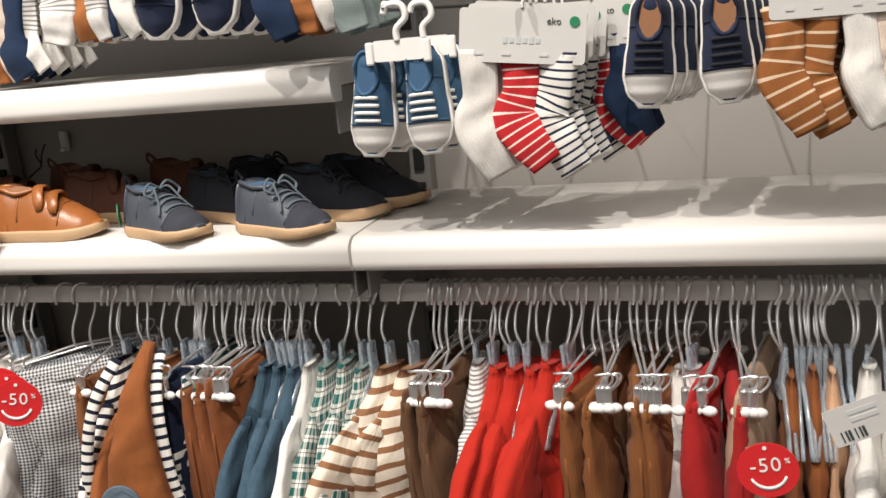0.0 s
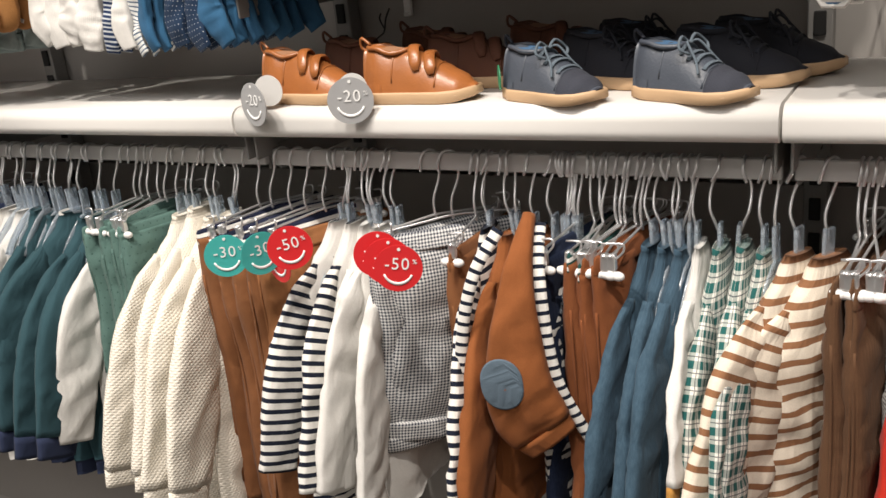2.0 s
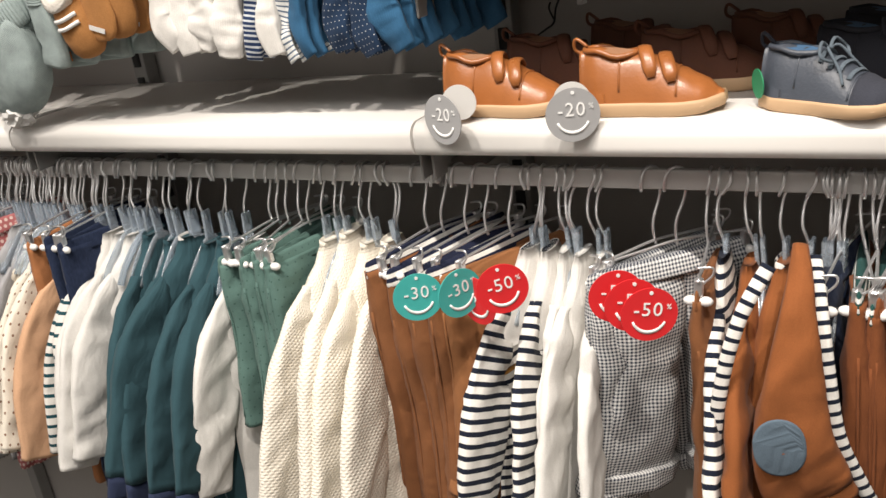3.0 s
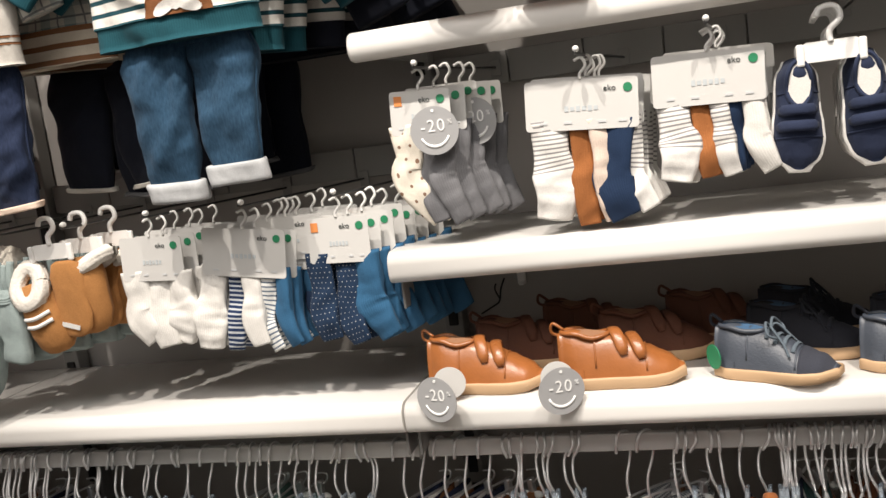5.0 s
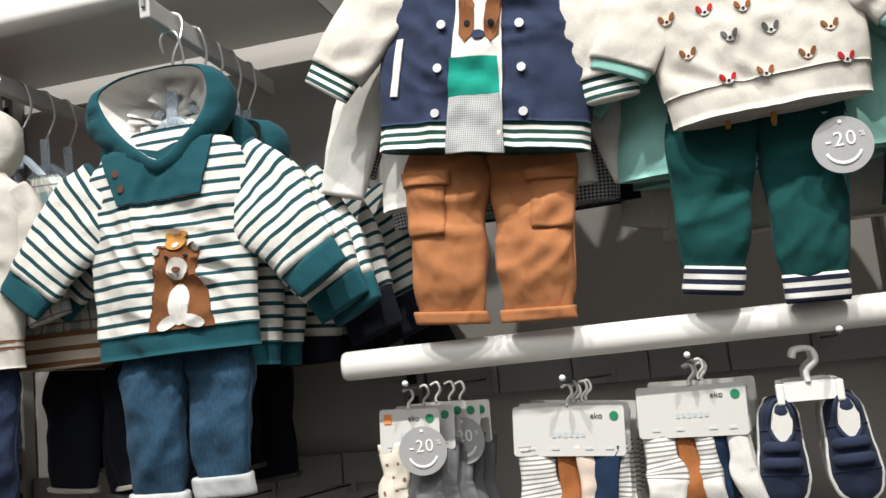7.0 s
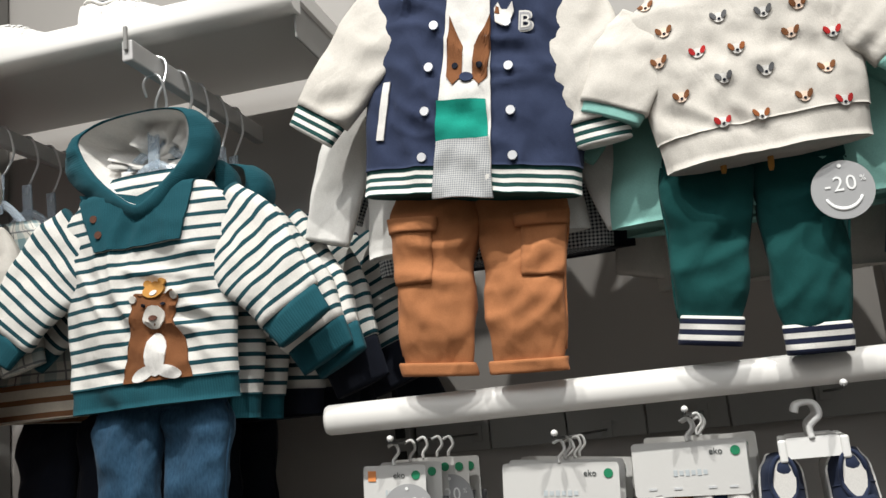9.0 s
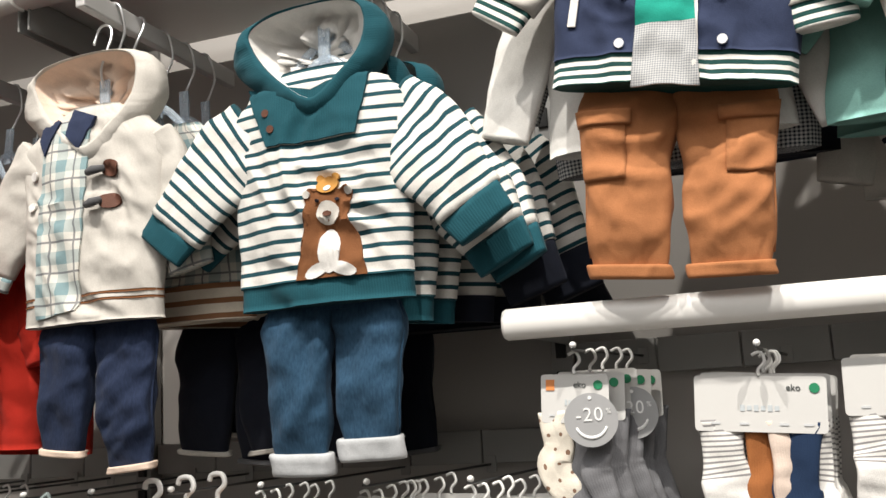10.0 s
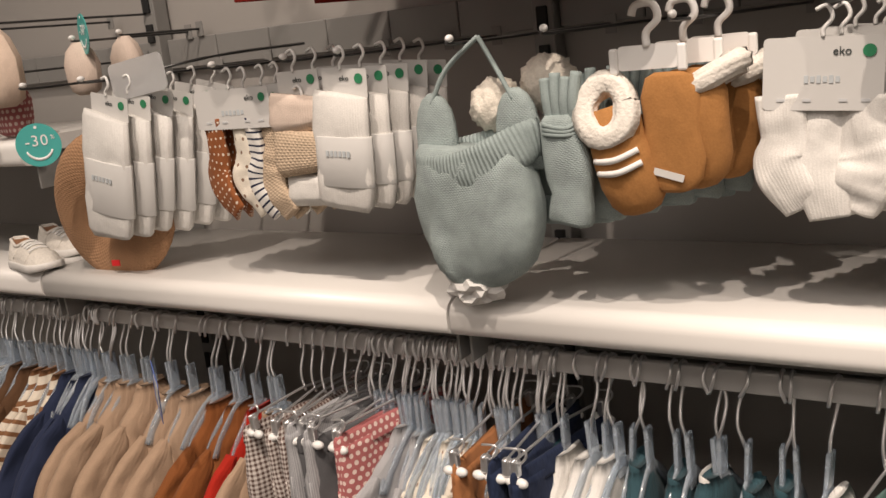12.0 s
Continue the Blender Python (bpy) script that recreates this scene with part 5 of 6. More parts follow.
# a small white piece and a loose tie on the panel behind the shoes
piece_ob = thing("wall_piece", (-0.562, 1.448, 1.250), "small white piece on the back panel", "clip")
part("piece_body", box((0.012, 0.008, 0.030), (0, 0, 0), 0.002, 2), WHITE_PLASTIC, piece_ob)
part("piece_tongue", box((0.008, 0.012, 0.006), (0, -0.003, -0.012), 0.001, 1), WHITE_PLASTIC, piece_ob)
tie = thing("cable_tie", (-0.594, 1.432, 1.205), "loose black plastic tie hanging behind the shoes", "cable tie")
part("strap", wire([(-0.030, 0, -0.006), (-0.012, -0.004, 0.004), (0.0, -0.006, 0.012), (0.004, -0.004, 0.030), (0.010, 0, 0.044)], 0.0013, n=18), SLOT_DARK, tie)
part("strap_end", wire([(0.001, -0.006, 0.016), (-0.004, -0.008, 0.030), (-0.002, -0.006, 0.038)], 0.0012, n=10), SLOT_DARK, tie)

# sale discs on the rail garments
sale_disc((-0.631, 1.060, 0.997), "-30", DISC_TEAL, "teal", turn=36, tilt=2)
sale_disc((-0.590, 1.078, 0.997), "-30", DISC_TEAL, "teal", turn=60, tilt=-6)
sale_disc((-0.533, 1.064, 1.013), "-50", DISC_RED, "red", turn=34, tilt=-8)
sale_disc((-0.578, 1.092, 0.982), "-50", DISC_RED, "red", turn=-20, tilt=-14)
for i, x in enumerate((-0.418, -0.400, -0.382)):
    sale_disc((x, 1.074 - 0.008 * i, 1.010 - 0.004 * i), "-50", DISC_RED, "red", turn=30, tilt=8)
sale_disc((0.415, 1.068, 0.957), "-50", DISC_RED, "red", tilt=-8)
price = thing("price_tag", (0.492, 1.07, 1.008), "white paper price tag with printed black bars", "tag", tilt=-24)
part("paper", rounded_card(0.056, 0.036, 0.0006, 0.002), CARD_WHITE, price)
for i, bx in enumerate((-0.020, -0.016, -0.013, -0.008, -0.004, -0.001)):
    part("code_bar", box((0.0012 + 0.0006 * (i % 3), 0.0004, 0.010), (bx, -0.0004, -0.010)), INK_DARK, price)
for bz in (0.010, 0.003):
    part("print_line", box((0.024, 0.0004, 0.004), (0.004, -0.0004, bz)), INK_GREY, price)
blue_tag = thing("swing_tag", (-1.722, 1.09, 1.040), "blue and white card swing tag on a jacket", "tag", turn=-34, tilt=26)
part("card", rounded_card(0.048, 0.066, 0.0008, 0.002), solid("blue_tag_ink", (0.06, 0.13, 0.42), 0.4), blue_tag)
part("white_panel", box((0.026, 0.0004, 0.040), (0.010, -0.0004, 0.008)), CARD_WHITE, blue_tag)

# sock hooks and packs in the middle bays
for x, x1, z, y in ((-0.967, -0.90, 1.414, 1.165), (-0.835, -0.775, 1.414, 1.165), (-0.715, -0.665, 1.414, 1.165), (-1.085, -1.03, 1.412, 1.16), (-1.20, -1.15, 1.412, 1.16),
                    (-1.285, -1.25, 1.412, 1.14), (-1.435, -1.40, 1.412, 1.165), (-1.508, -1.47, 1.412, 1.165), (-1.614, -1.57, 1.412, 1.165), (-1.826, -1.78, 1.412, 1.15), (-1.93, -1.88, 1.412, 1.14)):
    prong(x, z, y, x1)
sock_pack((-0.973, 1.170, 1.388), 0.088, 0.056, [(-0.030, "white_sock", 0.042, 0.038, 0.021, 0.008), (0.002, "white_sock", 0.046, 0.040, 0.020, 0.004), (0.032, "white_sock", 0.042, 0.036, 0.022, -0.006)],
          5, tilt=3, label="pack of plain white baby socks on a card", drift=0.009)
sock_pack((-0.844, 1.172, 1.386), 0.112, 0.060, [(-0.044, "white_sock", 0.052, 0.042, 0.020, 0.002), (-0.014, "blue_stripe_sock", 0.060, 0.036, 0.012, 0.000), (0.006, "white_sock", 0.050, 0.036, 0.014, 0.004),
          (0.026, "grey_blue_stripe_sock", 0.056, 0.036, 0.013, 0.010), (0.048, "blue_sock", 0.046, 0.038, 0.012, 0.008)], 4, tilt=7, label="pack of white and navy striped baby socks", drift=0.008)
sock_pack((-0.800, 1.205, 1.392), 0.095, 0.055, [(-0.025, "white_sock", 0.05, 0.04, 0.018, 0.01), (0.008, "blue_sock", 0.055, 0.045, 0.018, 0.008), (0.036, "navy_sock", 0.055, 0.045, 0.018, 0.01)], 3, label="pack of blue and white baby socks on a card", drift=0.01)
sock_pack((-0.720, 1.172, 1.388), 0.078, 0.055, [(-0.030, "navy_specks", 0.055, 0.040, 0.018, 0.004), (0.002, "navy_specks", 0.060, 0.040, 0.018, 0.006), (0.030, "blue_sock", 0.050, 0.045, 0.019, 0.008)],
          6, tilt=2, label="pack of navy and blue baby socks on a card", badge=ORANGE_INK, drift=0.010)
sock_pack((-1.603, 1.172, 1.388), 0.116, 0.045, [(-0.040, "rust_dots", 0.055, 0.045, 0.019, 0.014), (0.000, "white_dots", 0.060, 0.040, 0.015, 0.010), (0.022, "navy_stripe_sock", 0.062, 0.040, 0.013, 0.012), (0.046, "beige_light", 0.055, 0.045, 0.019, 0.012)],
          3, label="pack of dotted and beige baby tights on a card", drift=0.008)
# under the display bar
for x, x1, y, z in ((-0.592, -0.56, 1.150, 1.545), (-0.415, -0.385, 1.146, 1.534), (-0.283, -0.26, 1.148, 1.545), (-0.02, 0.0, 1.13, 1.53), (-0.135, -0.11, 1.13, 1.555)):
    prong(x, z, y, x1)
sock_pack((-0.598, 1.172, 1.521), 0.071, 0.050, [(-0.022, "white_dots", 0.045, 0.055, 0.018, 0.016), (0.010, "grey_sock", 0.060, 0.040, 0.013, 0.006), (0.026, "grey_sock", 0.050, 0.050, 0.014, 0.012)],
          4, label="pack of white and grey patterned baby socks", badge=ORANGE_INK, drift=0.012, tilt=3)
sock_pack((-0.417, 1.172, 1.508), 0.122, 0.054, [(-0.036, "grey_stripe_sock", 0.052, 0.046, 0.024, -0.004), (-0.002, "rust_sock", 0.060, 0.045, 0.014, 0.002), (0.017, "pink_sock", 0.058, 0.044, 0.012, 0.002), (0.050, "grey_stripe_sock", 0.056, 0.034, 0.014, 0.008), (0.038, "navy_sock", 0.056, 0.040, 0.021, 0.010)],
          4, tilt=4, label="pack of striped, rust and navy baby socks")
sock_pack((-0.285, 1.170, 1.518), 0.113, 0.054, [(-0.036, "grey_stripe_sock", 0.040, 0.038, 0.020, -0.004), (-0.008, "rust_sock", 0.042, 0.034, 0.013, 0.001), (0.010, "grey_stripe_sock", 0.042, 0.034, 0.011, 0.002), (0.026, "navy_sock", 0.042, 0.032, 0.013, 0.004), (0.044, "white_sock", 0.040, 0.034, 0.013, 0.006)],
          5, tilt=2, label="pack of striped, rust and navy baby socks", drift=0.003)
sock_pack((-0.005, 1.130, 1.505), 0.100, 0.050, [(-0.035, "navy_sock", 0.042, 0.040, 0.018, 0.006), (0.000, "rust_sock", 0.044, 0.036, 0.016, 0.002), (0.020, "white_sock", 0.040, 0.036, 0.016, 0.004), (0.042, "sage_plain", 0.040, 0.040, 0.018, 0.006)],
          4, label="pack of navy, rust, white and olive socks")
sale_disc((-0.581, 1.156, 1.474), "-20", DISC_GREY, "grey", turn=14)
sale_disc((-0.545, 1.205, 1.478), "-20", DISC_GREY, "grey", turn=-12)
# right-hand bay
for x, y, z in ((0.205, 1.12, 1.400), (0.075, 1.13, 1.39), (0.36, 1.15, 1.42), (0.47, 1.15, 1.42)):
    prong(x, z, y, x + 0.02)
sock_pack((0.206, 1.136, 1.380), 0.120, 0.050, [(-0.042, "white_sock", 0.060, 0.050, 0.020, 0.012), (-0.004, "red_stripe_sock", 0.052, 0.046, 0.021, 0.014), (0.034, "navy_stripe_sock", 0.052, 0.048, 0.021, 0.016)],
          5, tilt=6, label="pack of red and navy striped baby socks on a card", drift=0.005)
sock_pack((0.262, 1.20, 1.382), 0.09, 0.045, [(-0.02, "navy_sock", 0.06, 0.04, 0.018, 0.012), (0.01, "red_stripe_sock", 0.06, 0.04, 0.016, 0.012), (0.03, "navy_sock", 0.05, 0.04, 0.018, 0.01)], 2, label="pack of navy and red baby socks on a card")
sock_pack((0.475, 1.150, 1.400), 0.106, 0.050, [(-0.042, "rust_stripe_sock", 0.050, 0.050, 0.019, 0.010), (-0.010, "rust_stripe_sock", 0.055, 0.045, 0.019, 0.012), (0.022, "white_sock", 0.052, 0.045, 0.016, 0.008), (0.044, "pink_sock", 0.050, 0.045, 0.017, 0.010)],
          4, label="pack of rust striped and cream baby socks")


def shoe_hanger(at):
    ob = thing("shoe_hanger", at, "white plastic shoe hanger clipping a pair of shoes", "hanger", "shoe hangers")
    part("plate", rounded_card(0.052, 0.020, 0.003, 0.004), WHITE_PLASTIC, ob)
    part("hook", wire([(0, 0.001, 0.008), (0.0, 0.001, 0.020), (0.010, 0.001, 0.030), (0.006, 0.001, 0.042), (-0.008, 0.001, 0.042), (-0.012, 0.001, 0.034)], 0.0032, n=22, sides=8), WHITE_PLASTIC, ob)
    for s in (-1, 1):
        part("clip_end", box((0.008, 0.005, 0.022), (s * 0.029, 0.0, -0.002), 0.002, 2), WHITE_PLASTIC, ob)
    return ob


def hung_pair(shoe, x, y, z_top, gap, L, lean=8, behind=3, dx=0.010):
    """A pair hung with the toes down and the uppers to the room, with more pairs behind."""
    first = True
    for k in range(behind + 1):
        for s in (-1, 1):
            m = Matrix.Translation((x + s * gap / 2 + dx * k, y + 0.045 * k, z_top - 0.002 * k)) @ Matrix(((0, 1, 0), (0, 0, -1), (-1, 0, 0))).to_4x4() @ pose(0, 0, 0, 0, -lean, s * 3)
            if first:
                place(shoe, m)
                first = False
            else:
                copy_thing(shoe, m)


blue_sneaker = make_shoe(0.104, LOW_SHOE, FAB["canvas_blue"], FAB["sole_white"], FAB["shoe_inside"], "blue canvas baby sneaker with a white toe cap", "laces", FAB["lace_white"], FAB["sole_white"], name="baby_sneaker", group="blue sneakers")
hung_pair(blue_sneaker, 0.075, 1.165, 1.350, 0.052, 0.098, 10)
shoe_hanger((0.085, 1.125, 1.352))
shoe_hanger((0.098, 1.170, 1.352))
navy_white = make_shoe(0.104, LOW_SHOE, FAB["canvas_navy"], FAB["sole_white"], FAB["inside_tan"], "navy and white baby sneaker with dark laces", "laces", FAB["lace_dark"], FAB["sole_white"], name="baby_sneaker", group="navy sneakers")
hung_pair(navy_white, 0.352, 1.175, 1.382, 0.062, 0.098, 8)
navy_strap = make_shoe(0.113, LOW_SHOE, FAB["canvas_navy"], FAB["sole_white"], FAB["lining"], "navy canvas baby shoe with two straps", "straps", name="baby_shoe", group="navy strap shoes")
hung_pair(navy_strap, -0.167, 1.200, 1.494, 0.062, 0.12, 8, behind=3, dx=0.004)
shoe_hanger((-0.167, 1.160, 1.502))
for k in range(1, 4):
    shoe_hanger((-0.167 + 0.004 * k, 1.160 + 0.045 * k, 1.502))

# slippers with fleece cuffs
slipper = thing("baby_slipper", (-1.088, 1.150, 1.372), "tan suede baby slipper hung sole outward", "slipper", "tan slippers")
sole_path = [Vector((0, 0, z)) for z in (0.0, -0.004, -0.02, -0.045, -0.07, -0.088, -0.097, -0.1)]
part("sole", tube(sole_path, [(0.012, 0.003), (0.020, 0.005), (0.025, 0.006), (0.023, 0.006), (0.028, 0.006), (0.025, 0.005), (0.017, 0.004), (0.008, 0.002)], n=20), FAB["suede_tan"], slipper)
part("upper", tube([p + Vector((0.012, 0.018, 0)) for p in sole_path], [(0.014, 0.010), (0.024, 0.016), (0.030, 0.020), (0.030, 0.020), (0.032, 0.018), (0.027, 0.014), (0.018, 0.010), (0.008, 0.004)], n=20, fold=0.03), FAB["suede_tan"], slipper, "ribbed suede upper")
part("word_bar", box((0.026, 0.0006, 0.006), (-0.002, -0.0066, -0.084), rot=Matrix.Rotation(radians(16), 3, "Y")), CARD_WHITE, slipper, "white printed sole mark")
ring = [Vector((0.030 + 0.021 * math.cos(a), 0.022 + 0.014 * math.sin(a), -0.008 + 0.012 * math.cos(a))) for a in (2 * math.pi * i / 20 for i in range(21))]
part("fleece_cuff", tube(ring, [(0.009, 0.009)] * 21, n=18, side=(0, 0, 1), fold=0.16, waves=7, worn=0.003, cap=(False, False)), FAB["fleece_white"], slipper, "white fleece cuff")
slip2 = thing("baby_slipper", (-1.143, 1.155, 1.350), "tan suede baby slipper with a white fleece cuff", "slipper", "tan slippers", tilt=-14)
part("upper", tube(sole_path[1:], [(0.016, 0.016), (0.024, 0.022), (0.027, 0.024), (0.028, 0.022), (0.024, 0.018), (0.017, 0.012), (0.008, 0.006)], n=20, fold=0.03), FAB["suede_tan"], slip2)
ring = [Vector((0.020 * math.cos(a), -0.010 + 0.010 * math.sin(a), -0.006 + 0.022 * math.sin(a))) for a in (2 * math.pi * i / 20 for i in range(21))]
part("fleece_cuff", tube(ring, [(0.009, 0.009)] * 21, n=18, side=(0, 1, 0), fold=0.16, waves=7, worn=0.003, cap=(False, False)), FAB["fleece_white"], slip2, "white fleece cuff")
for k, zz in enumerate((-0.045, -0.056)):
    part("lace_bar", wire([(-0.02, -0.018, zz), (0, -0.026, zz - 0.003), (0.02, -0.018, zz)], 0.0028, n=10), FAB["lace_white"], slip2, "white lace")
for k in range(1, 4):
    copy_thing(slipper, pose(-1.088 + 0.016 * k, 1.150 + 0.05 * k, 1.372, 0, 4 * k, 0))
for k in range(3):
    shoe_hanger((-1.105 + 0.018 * k, 1.15 + 0.04 * k, 1.385))

# knitted hats and gloves
hat = thing("knitted_hat", (-1.276, 1.150, 1.304), "sage green knitted bonnet with a ribbed brim hung by its cords", "hat", turn=0)
hp = [Vector((0.003 * math.sin(z * 30), 0, z)) for z in (0.012, -0.002, -0.018, -0.036, -0.054, -0.072, -0.088, -0.102, -0.113, -0.121, -0.125)]
part("crown", tube(hp, [(0.060, 0.020), (0.062, 0.024), (0.065, 0.027), (0.067, 0.028), (0.066, 0.028), (0.062, 0.026), (0.055, 0.024), (0.049, 0.020), (0.036, 0.015), (0.020, 0.009), (0.006, 0.003)], n=48, fold=0.045, waves=2, seed=3, worn=0.009), FAB["sage_melange"], hat)
rim = [Vector((0.062 * math.cos(q), 0.026 * math.sin(q), 0.006 + 0.012 * math.cos(q) - 0.012 * max(0.0, -math.sin(q)) ** 2)) for q in (2 * math.pi * i / 48 for i in range(49))]
part("brim", tube(rim, [(0.019, 0.0048)] * 49, n=14, side=(0, 0, 1), fold=0.06, waves=2, cap=(False, False), worn=0.002), FAB["sage_rib"], hat, "deep ribbed turned-back brim")
for s in (-1, 1):
    part("ear_flap", tube([Vector((s * 0.044, 0.004, z)) for z in (-0.01, 0.014, 0.034, 0.048, 0.058, 0.064)], [(0.023, 0.008), (0.022, 0.008), (0.021, 0.008), (0.018, 0.007), (0.012, 0.005), (0.004, 0.003)], n=18, worn=0.002), FAB["sage_melange"], hat)
    part("cord", wire([(s * 0.044, 0, 0.054), (s * 0.026, 0.004, 0.085), (0.008, 0.01, 0.112)], 0.0024, n=14), FAB["sage_plain"], hat, "knitted tie cord")


def pom(at, r, label):
    ob = thing("pompom", at, label, "pompom", "pompoms")
    bm = bmesh.new()
    bmesh.ops.create_icosphere(bm, subdivisions=4, radius=r)
    for v in bm.verts:
        v.co *= 1 + 0.16 * noise.noise(v.co * 260) + 0.10 * noise.noise(v.co * 90)
    part("wool", from_bm(bm, "wool", smooth=True), FAB["pompom"], ob)
    return ob


pom((-1.268, 1.185, 1.350), 0.026, "fluffy cream wool pompom on a hat cord")
pom((-1.222, 1.205, 1.366), 0.027, "fluffy cream wool pompom on a hat cord")
for k in range(6):
    glove = thing("knitted_glove", (-1.185 + 0.020 * k, 1.150 + 0.032 * k, 1.372), "sage green knitted baby mitten hung on a hook", "mitten", "sage mittens", turn=-8 + 3 * k)
    gp = [Vector((0.003 * math.sin(z * 50), 0, z)) for z in (-0.030, -0.036, -0.045, -0.058, -0.072, -0.086, -0.100, -0.112, -0.124, -0.128)]
    part("palm", tube(gp, [(0.012, 0.006), (0.017, 0.008), (0.018, 0.008), (0.021, 0.009), (0.023, 0.010), (0.022, 0.009), (0.019, 0.008), (0.020, 0.009), (0.021, 0.009), (0.019, 0.007)], n=22, fold=0.05, seed=k, worn=0.0045), FAB["sage_melange"], glove)
    for q in range(4):
        fx = -0.0135 + 0.009 * q
        part("finger", wire([(fx * 0.9, 0, -0.034), (fx, -0.002, -0.018), (fx * 1.15, 0.001 * q, 0.002 + 0.004 * (q % 2))], 0.0048, n=10, sides=10), FAB["sage_plain"], glove, "ribbed finger")
    for q in range(3):
        part("cord", wire([(-0.019, 0.0, -0.036 - 0.005 * q), (-0.012, -0.0105, -0.038 - 0.004 * q), (0.010, -0.011, -0.041 - 0.003 * q), (0.019, 0.0, -0.034 - 0.005 * q)], 0.0021, n=12), FAB["sage_plain"], glove, "knitted cord")
for k in range(4):
    cap = thing("knitted_hat", (-1.205 + 0.026 * k, 1.19 + 0.04 * k, 1.265), "sage green knitted cap with a small orange patch", "hat", "sage caps")
    part("brim", tube([Vector((0, 0, z)) for z in (0.0, -0.002, -0.026, -0.028)], [(0.044, 0.014), (0.046, 0.016), (0.046, 0.016), (0.044, 0.014)], n=20, fold=0.03, seed=k), FAB["sage_plain"], cap, "ribbed brim")
    part("crown", tube([Vector((0, 0, z)) for z in (0.05, 0.03, 0.0)], [(0.026, 0.010), (0.038, 0.014), (0.043, 0.015)], n=20, fold=0.05, seed=k), FAB["sage_melange"], cap)
    part("patch", box((0.012, 0.001, 0.013), (0.016, -0.0165, -0.013), 0.0003, 1), FAB["mustard"] if k else ORANGE_INK, cap, "orange leather patch")


def tights_pack(at, w, h, fab, label, band=True, behind=4, drift=0.010, tilt=0.0, card_top=True):
    ob = thing("tights_pack", at, label, "tights", "tights packs", tilt=tilt)
    if card_top:
        c = part("card", rounded_card(w * 0.8, 0.03, 0.0008, 0.002), CARD_WHITE, ob, "white hang card")
        c.location = (w * 0.05, 0.004, 0.010)
        part("green_badge", flat_disc(0.0052, 0.0006, 18), GREEN_INK, c, "green round badge").location = (w * 0.26, -0.0006, 0.005)
        part("word", text_mesh("eko", 0.006), INK_DARK, c).location = (0.0, -0.0006, 0.005)
    zs = [0.0, -0.004, -h * 0.3, -h * 0.5, -h * 0.72, -h + 0.008, -h]
    part("folded_tights", tube([Vector((0.002 * math.sin(z * 60), 0, z)) for z in zs], [(w * 0.46, 0.003), (w * 0.49, 0.006), (w * 0.5, 0.007), (w * 0.48, 0.006), (w * 0.5, 0.008), (w * 0.47, 0.007), (w * 0.40, 0.003)], n=26, fold=0.03, seed=2, worn=0.0035), fab, ob)
    if band:
        b = part("paper_band", tube([Vector((0, 0, z)) for z in (-h * 0.36, -h * 0.365, -h * 0.79, -h * 0.795)], [(w * 0.505, 0.0105), (w * 0.51, 0.011), (w * 0.51, 0.011), (w * 0.505, 0.0105)], n=18), CARD_WHITE, ob, "white paper band")
        for k in range(6):
            part("logo_mark", box((w * 0.05, 0.0006, 0.006), (w * (-0.19 + 0.076 * k), -0.0115, -h * 0.50)), INK_PALE, ob, "pale logo mark")
    part("card_hook", PEG_ME, WHITE_PLASTIC, ob).location = (0, 0.003, 0.024)
    for k in range(1, behind + 1):
        copy_thing(ob, pose(at[0] + drift * k, at[1] + 0.022 * k, at[2] + rng.uniform(-0.003, 0.003), 0, tilt + rng.uniform(-2, 2), rng.uniform(-4, 4)))
    return ob


tights_pack((-1.440, 1.165, 1.374), 0.072, 0.122, FAB["white_sock"], "folded white baby tights in a paper band", tilt=4)
tights_pack((-1.508, 1.172, 1.376), 0.072, 0.040, FAB["pink_sock"], "rolled pale pink baby tights under a card", band=False, behind=2)
tights_pack((-1.504, 1.170, 1.338), 0.076, 0.048, FAB["beige_light"], "rolled beige knitted baby tights", band=False, behind=3, card_top=False)
tights_pack((-1.503, 1.176, 1.290), 0.066, 0.036, FAB["white_sock"], "folded white baby tights with a card", band=False, behind=2, card_top=False)
tights_pack((-1.803, 1.155, 1.370), 0.084, 0.158, FAB["white_knit"], "long folded white baby tights in a paper band", behind=5, drift=0.014, tilt=11)
tissue = thing("tissue_paper", (-1.292, 1.150, 1.180), "crumpled white tissue paper under a knitted hat", "paper")
bm = bmesh.new()
bmesh.ops.create_icosphere(bm, subdivisions=3, radius=0.03)
for v in bm.verts:
    v.co = Vector((v.co.x * 1.0, v.co.y * 0.6, v.co.z * 0.6)) * (1 + 0.5 * noise.noise(v.co * 90))
part("sheet", from_bm(bm, "sheet"), CARD_WHITE, tissue)
# knitted loop scarf and clear label holder
snood = thing("knitted_snood", (-1.872, 1.195, 1.248), "caramel knitted loop scarf hung on a hook", "scarf", turn=14)
ring = [Vector((0.064 * math.cos(a) * (1 - 0.15 * math.sin(a)), 0.008 * math.sin(2 * a), 0.074 * math.sin(a))) for a in (2 * math.pi * i / 32 for i in range(33))]
part("knit_ring", tube(ring, [(0.011, 0.030)] * 33, n=12, side=(0, 1, 0), fold=0.04, cap=(False, False)), fabric("caramel_knit", (0.40, 0.225, 0.125), "knit", period=0.006), snood)
part("red_label", box((0.012, 0.002, 0.008), (0.010, -0.030, -0.072)), DISC_RED, snood, "small red label")
holder = thing("label_holder", (-1.762, 1.18, 1.412), "clear plastic label holder on a steel arm", "label holder", tilt=-6)
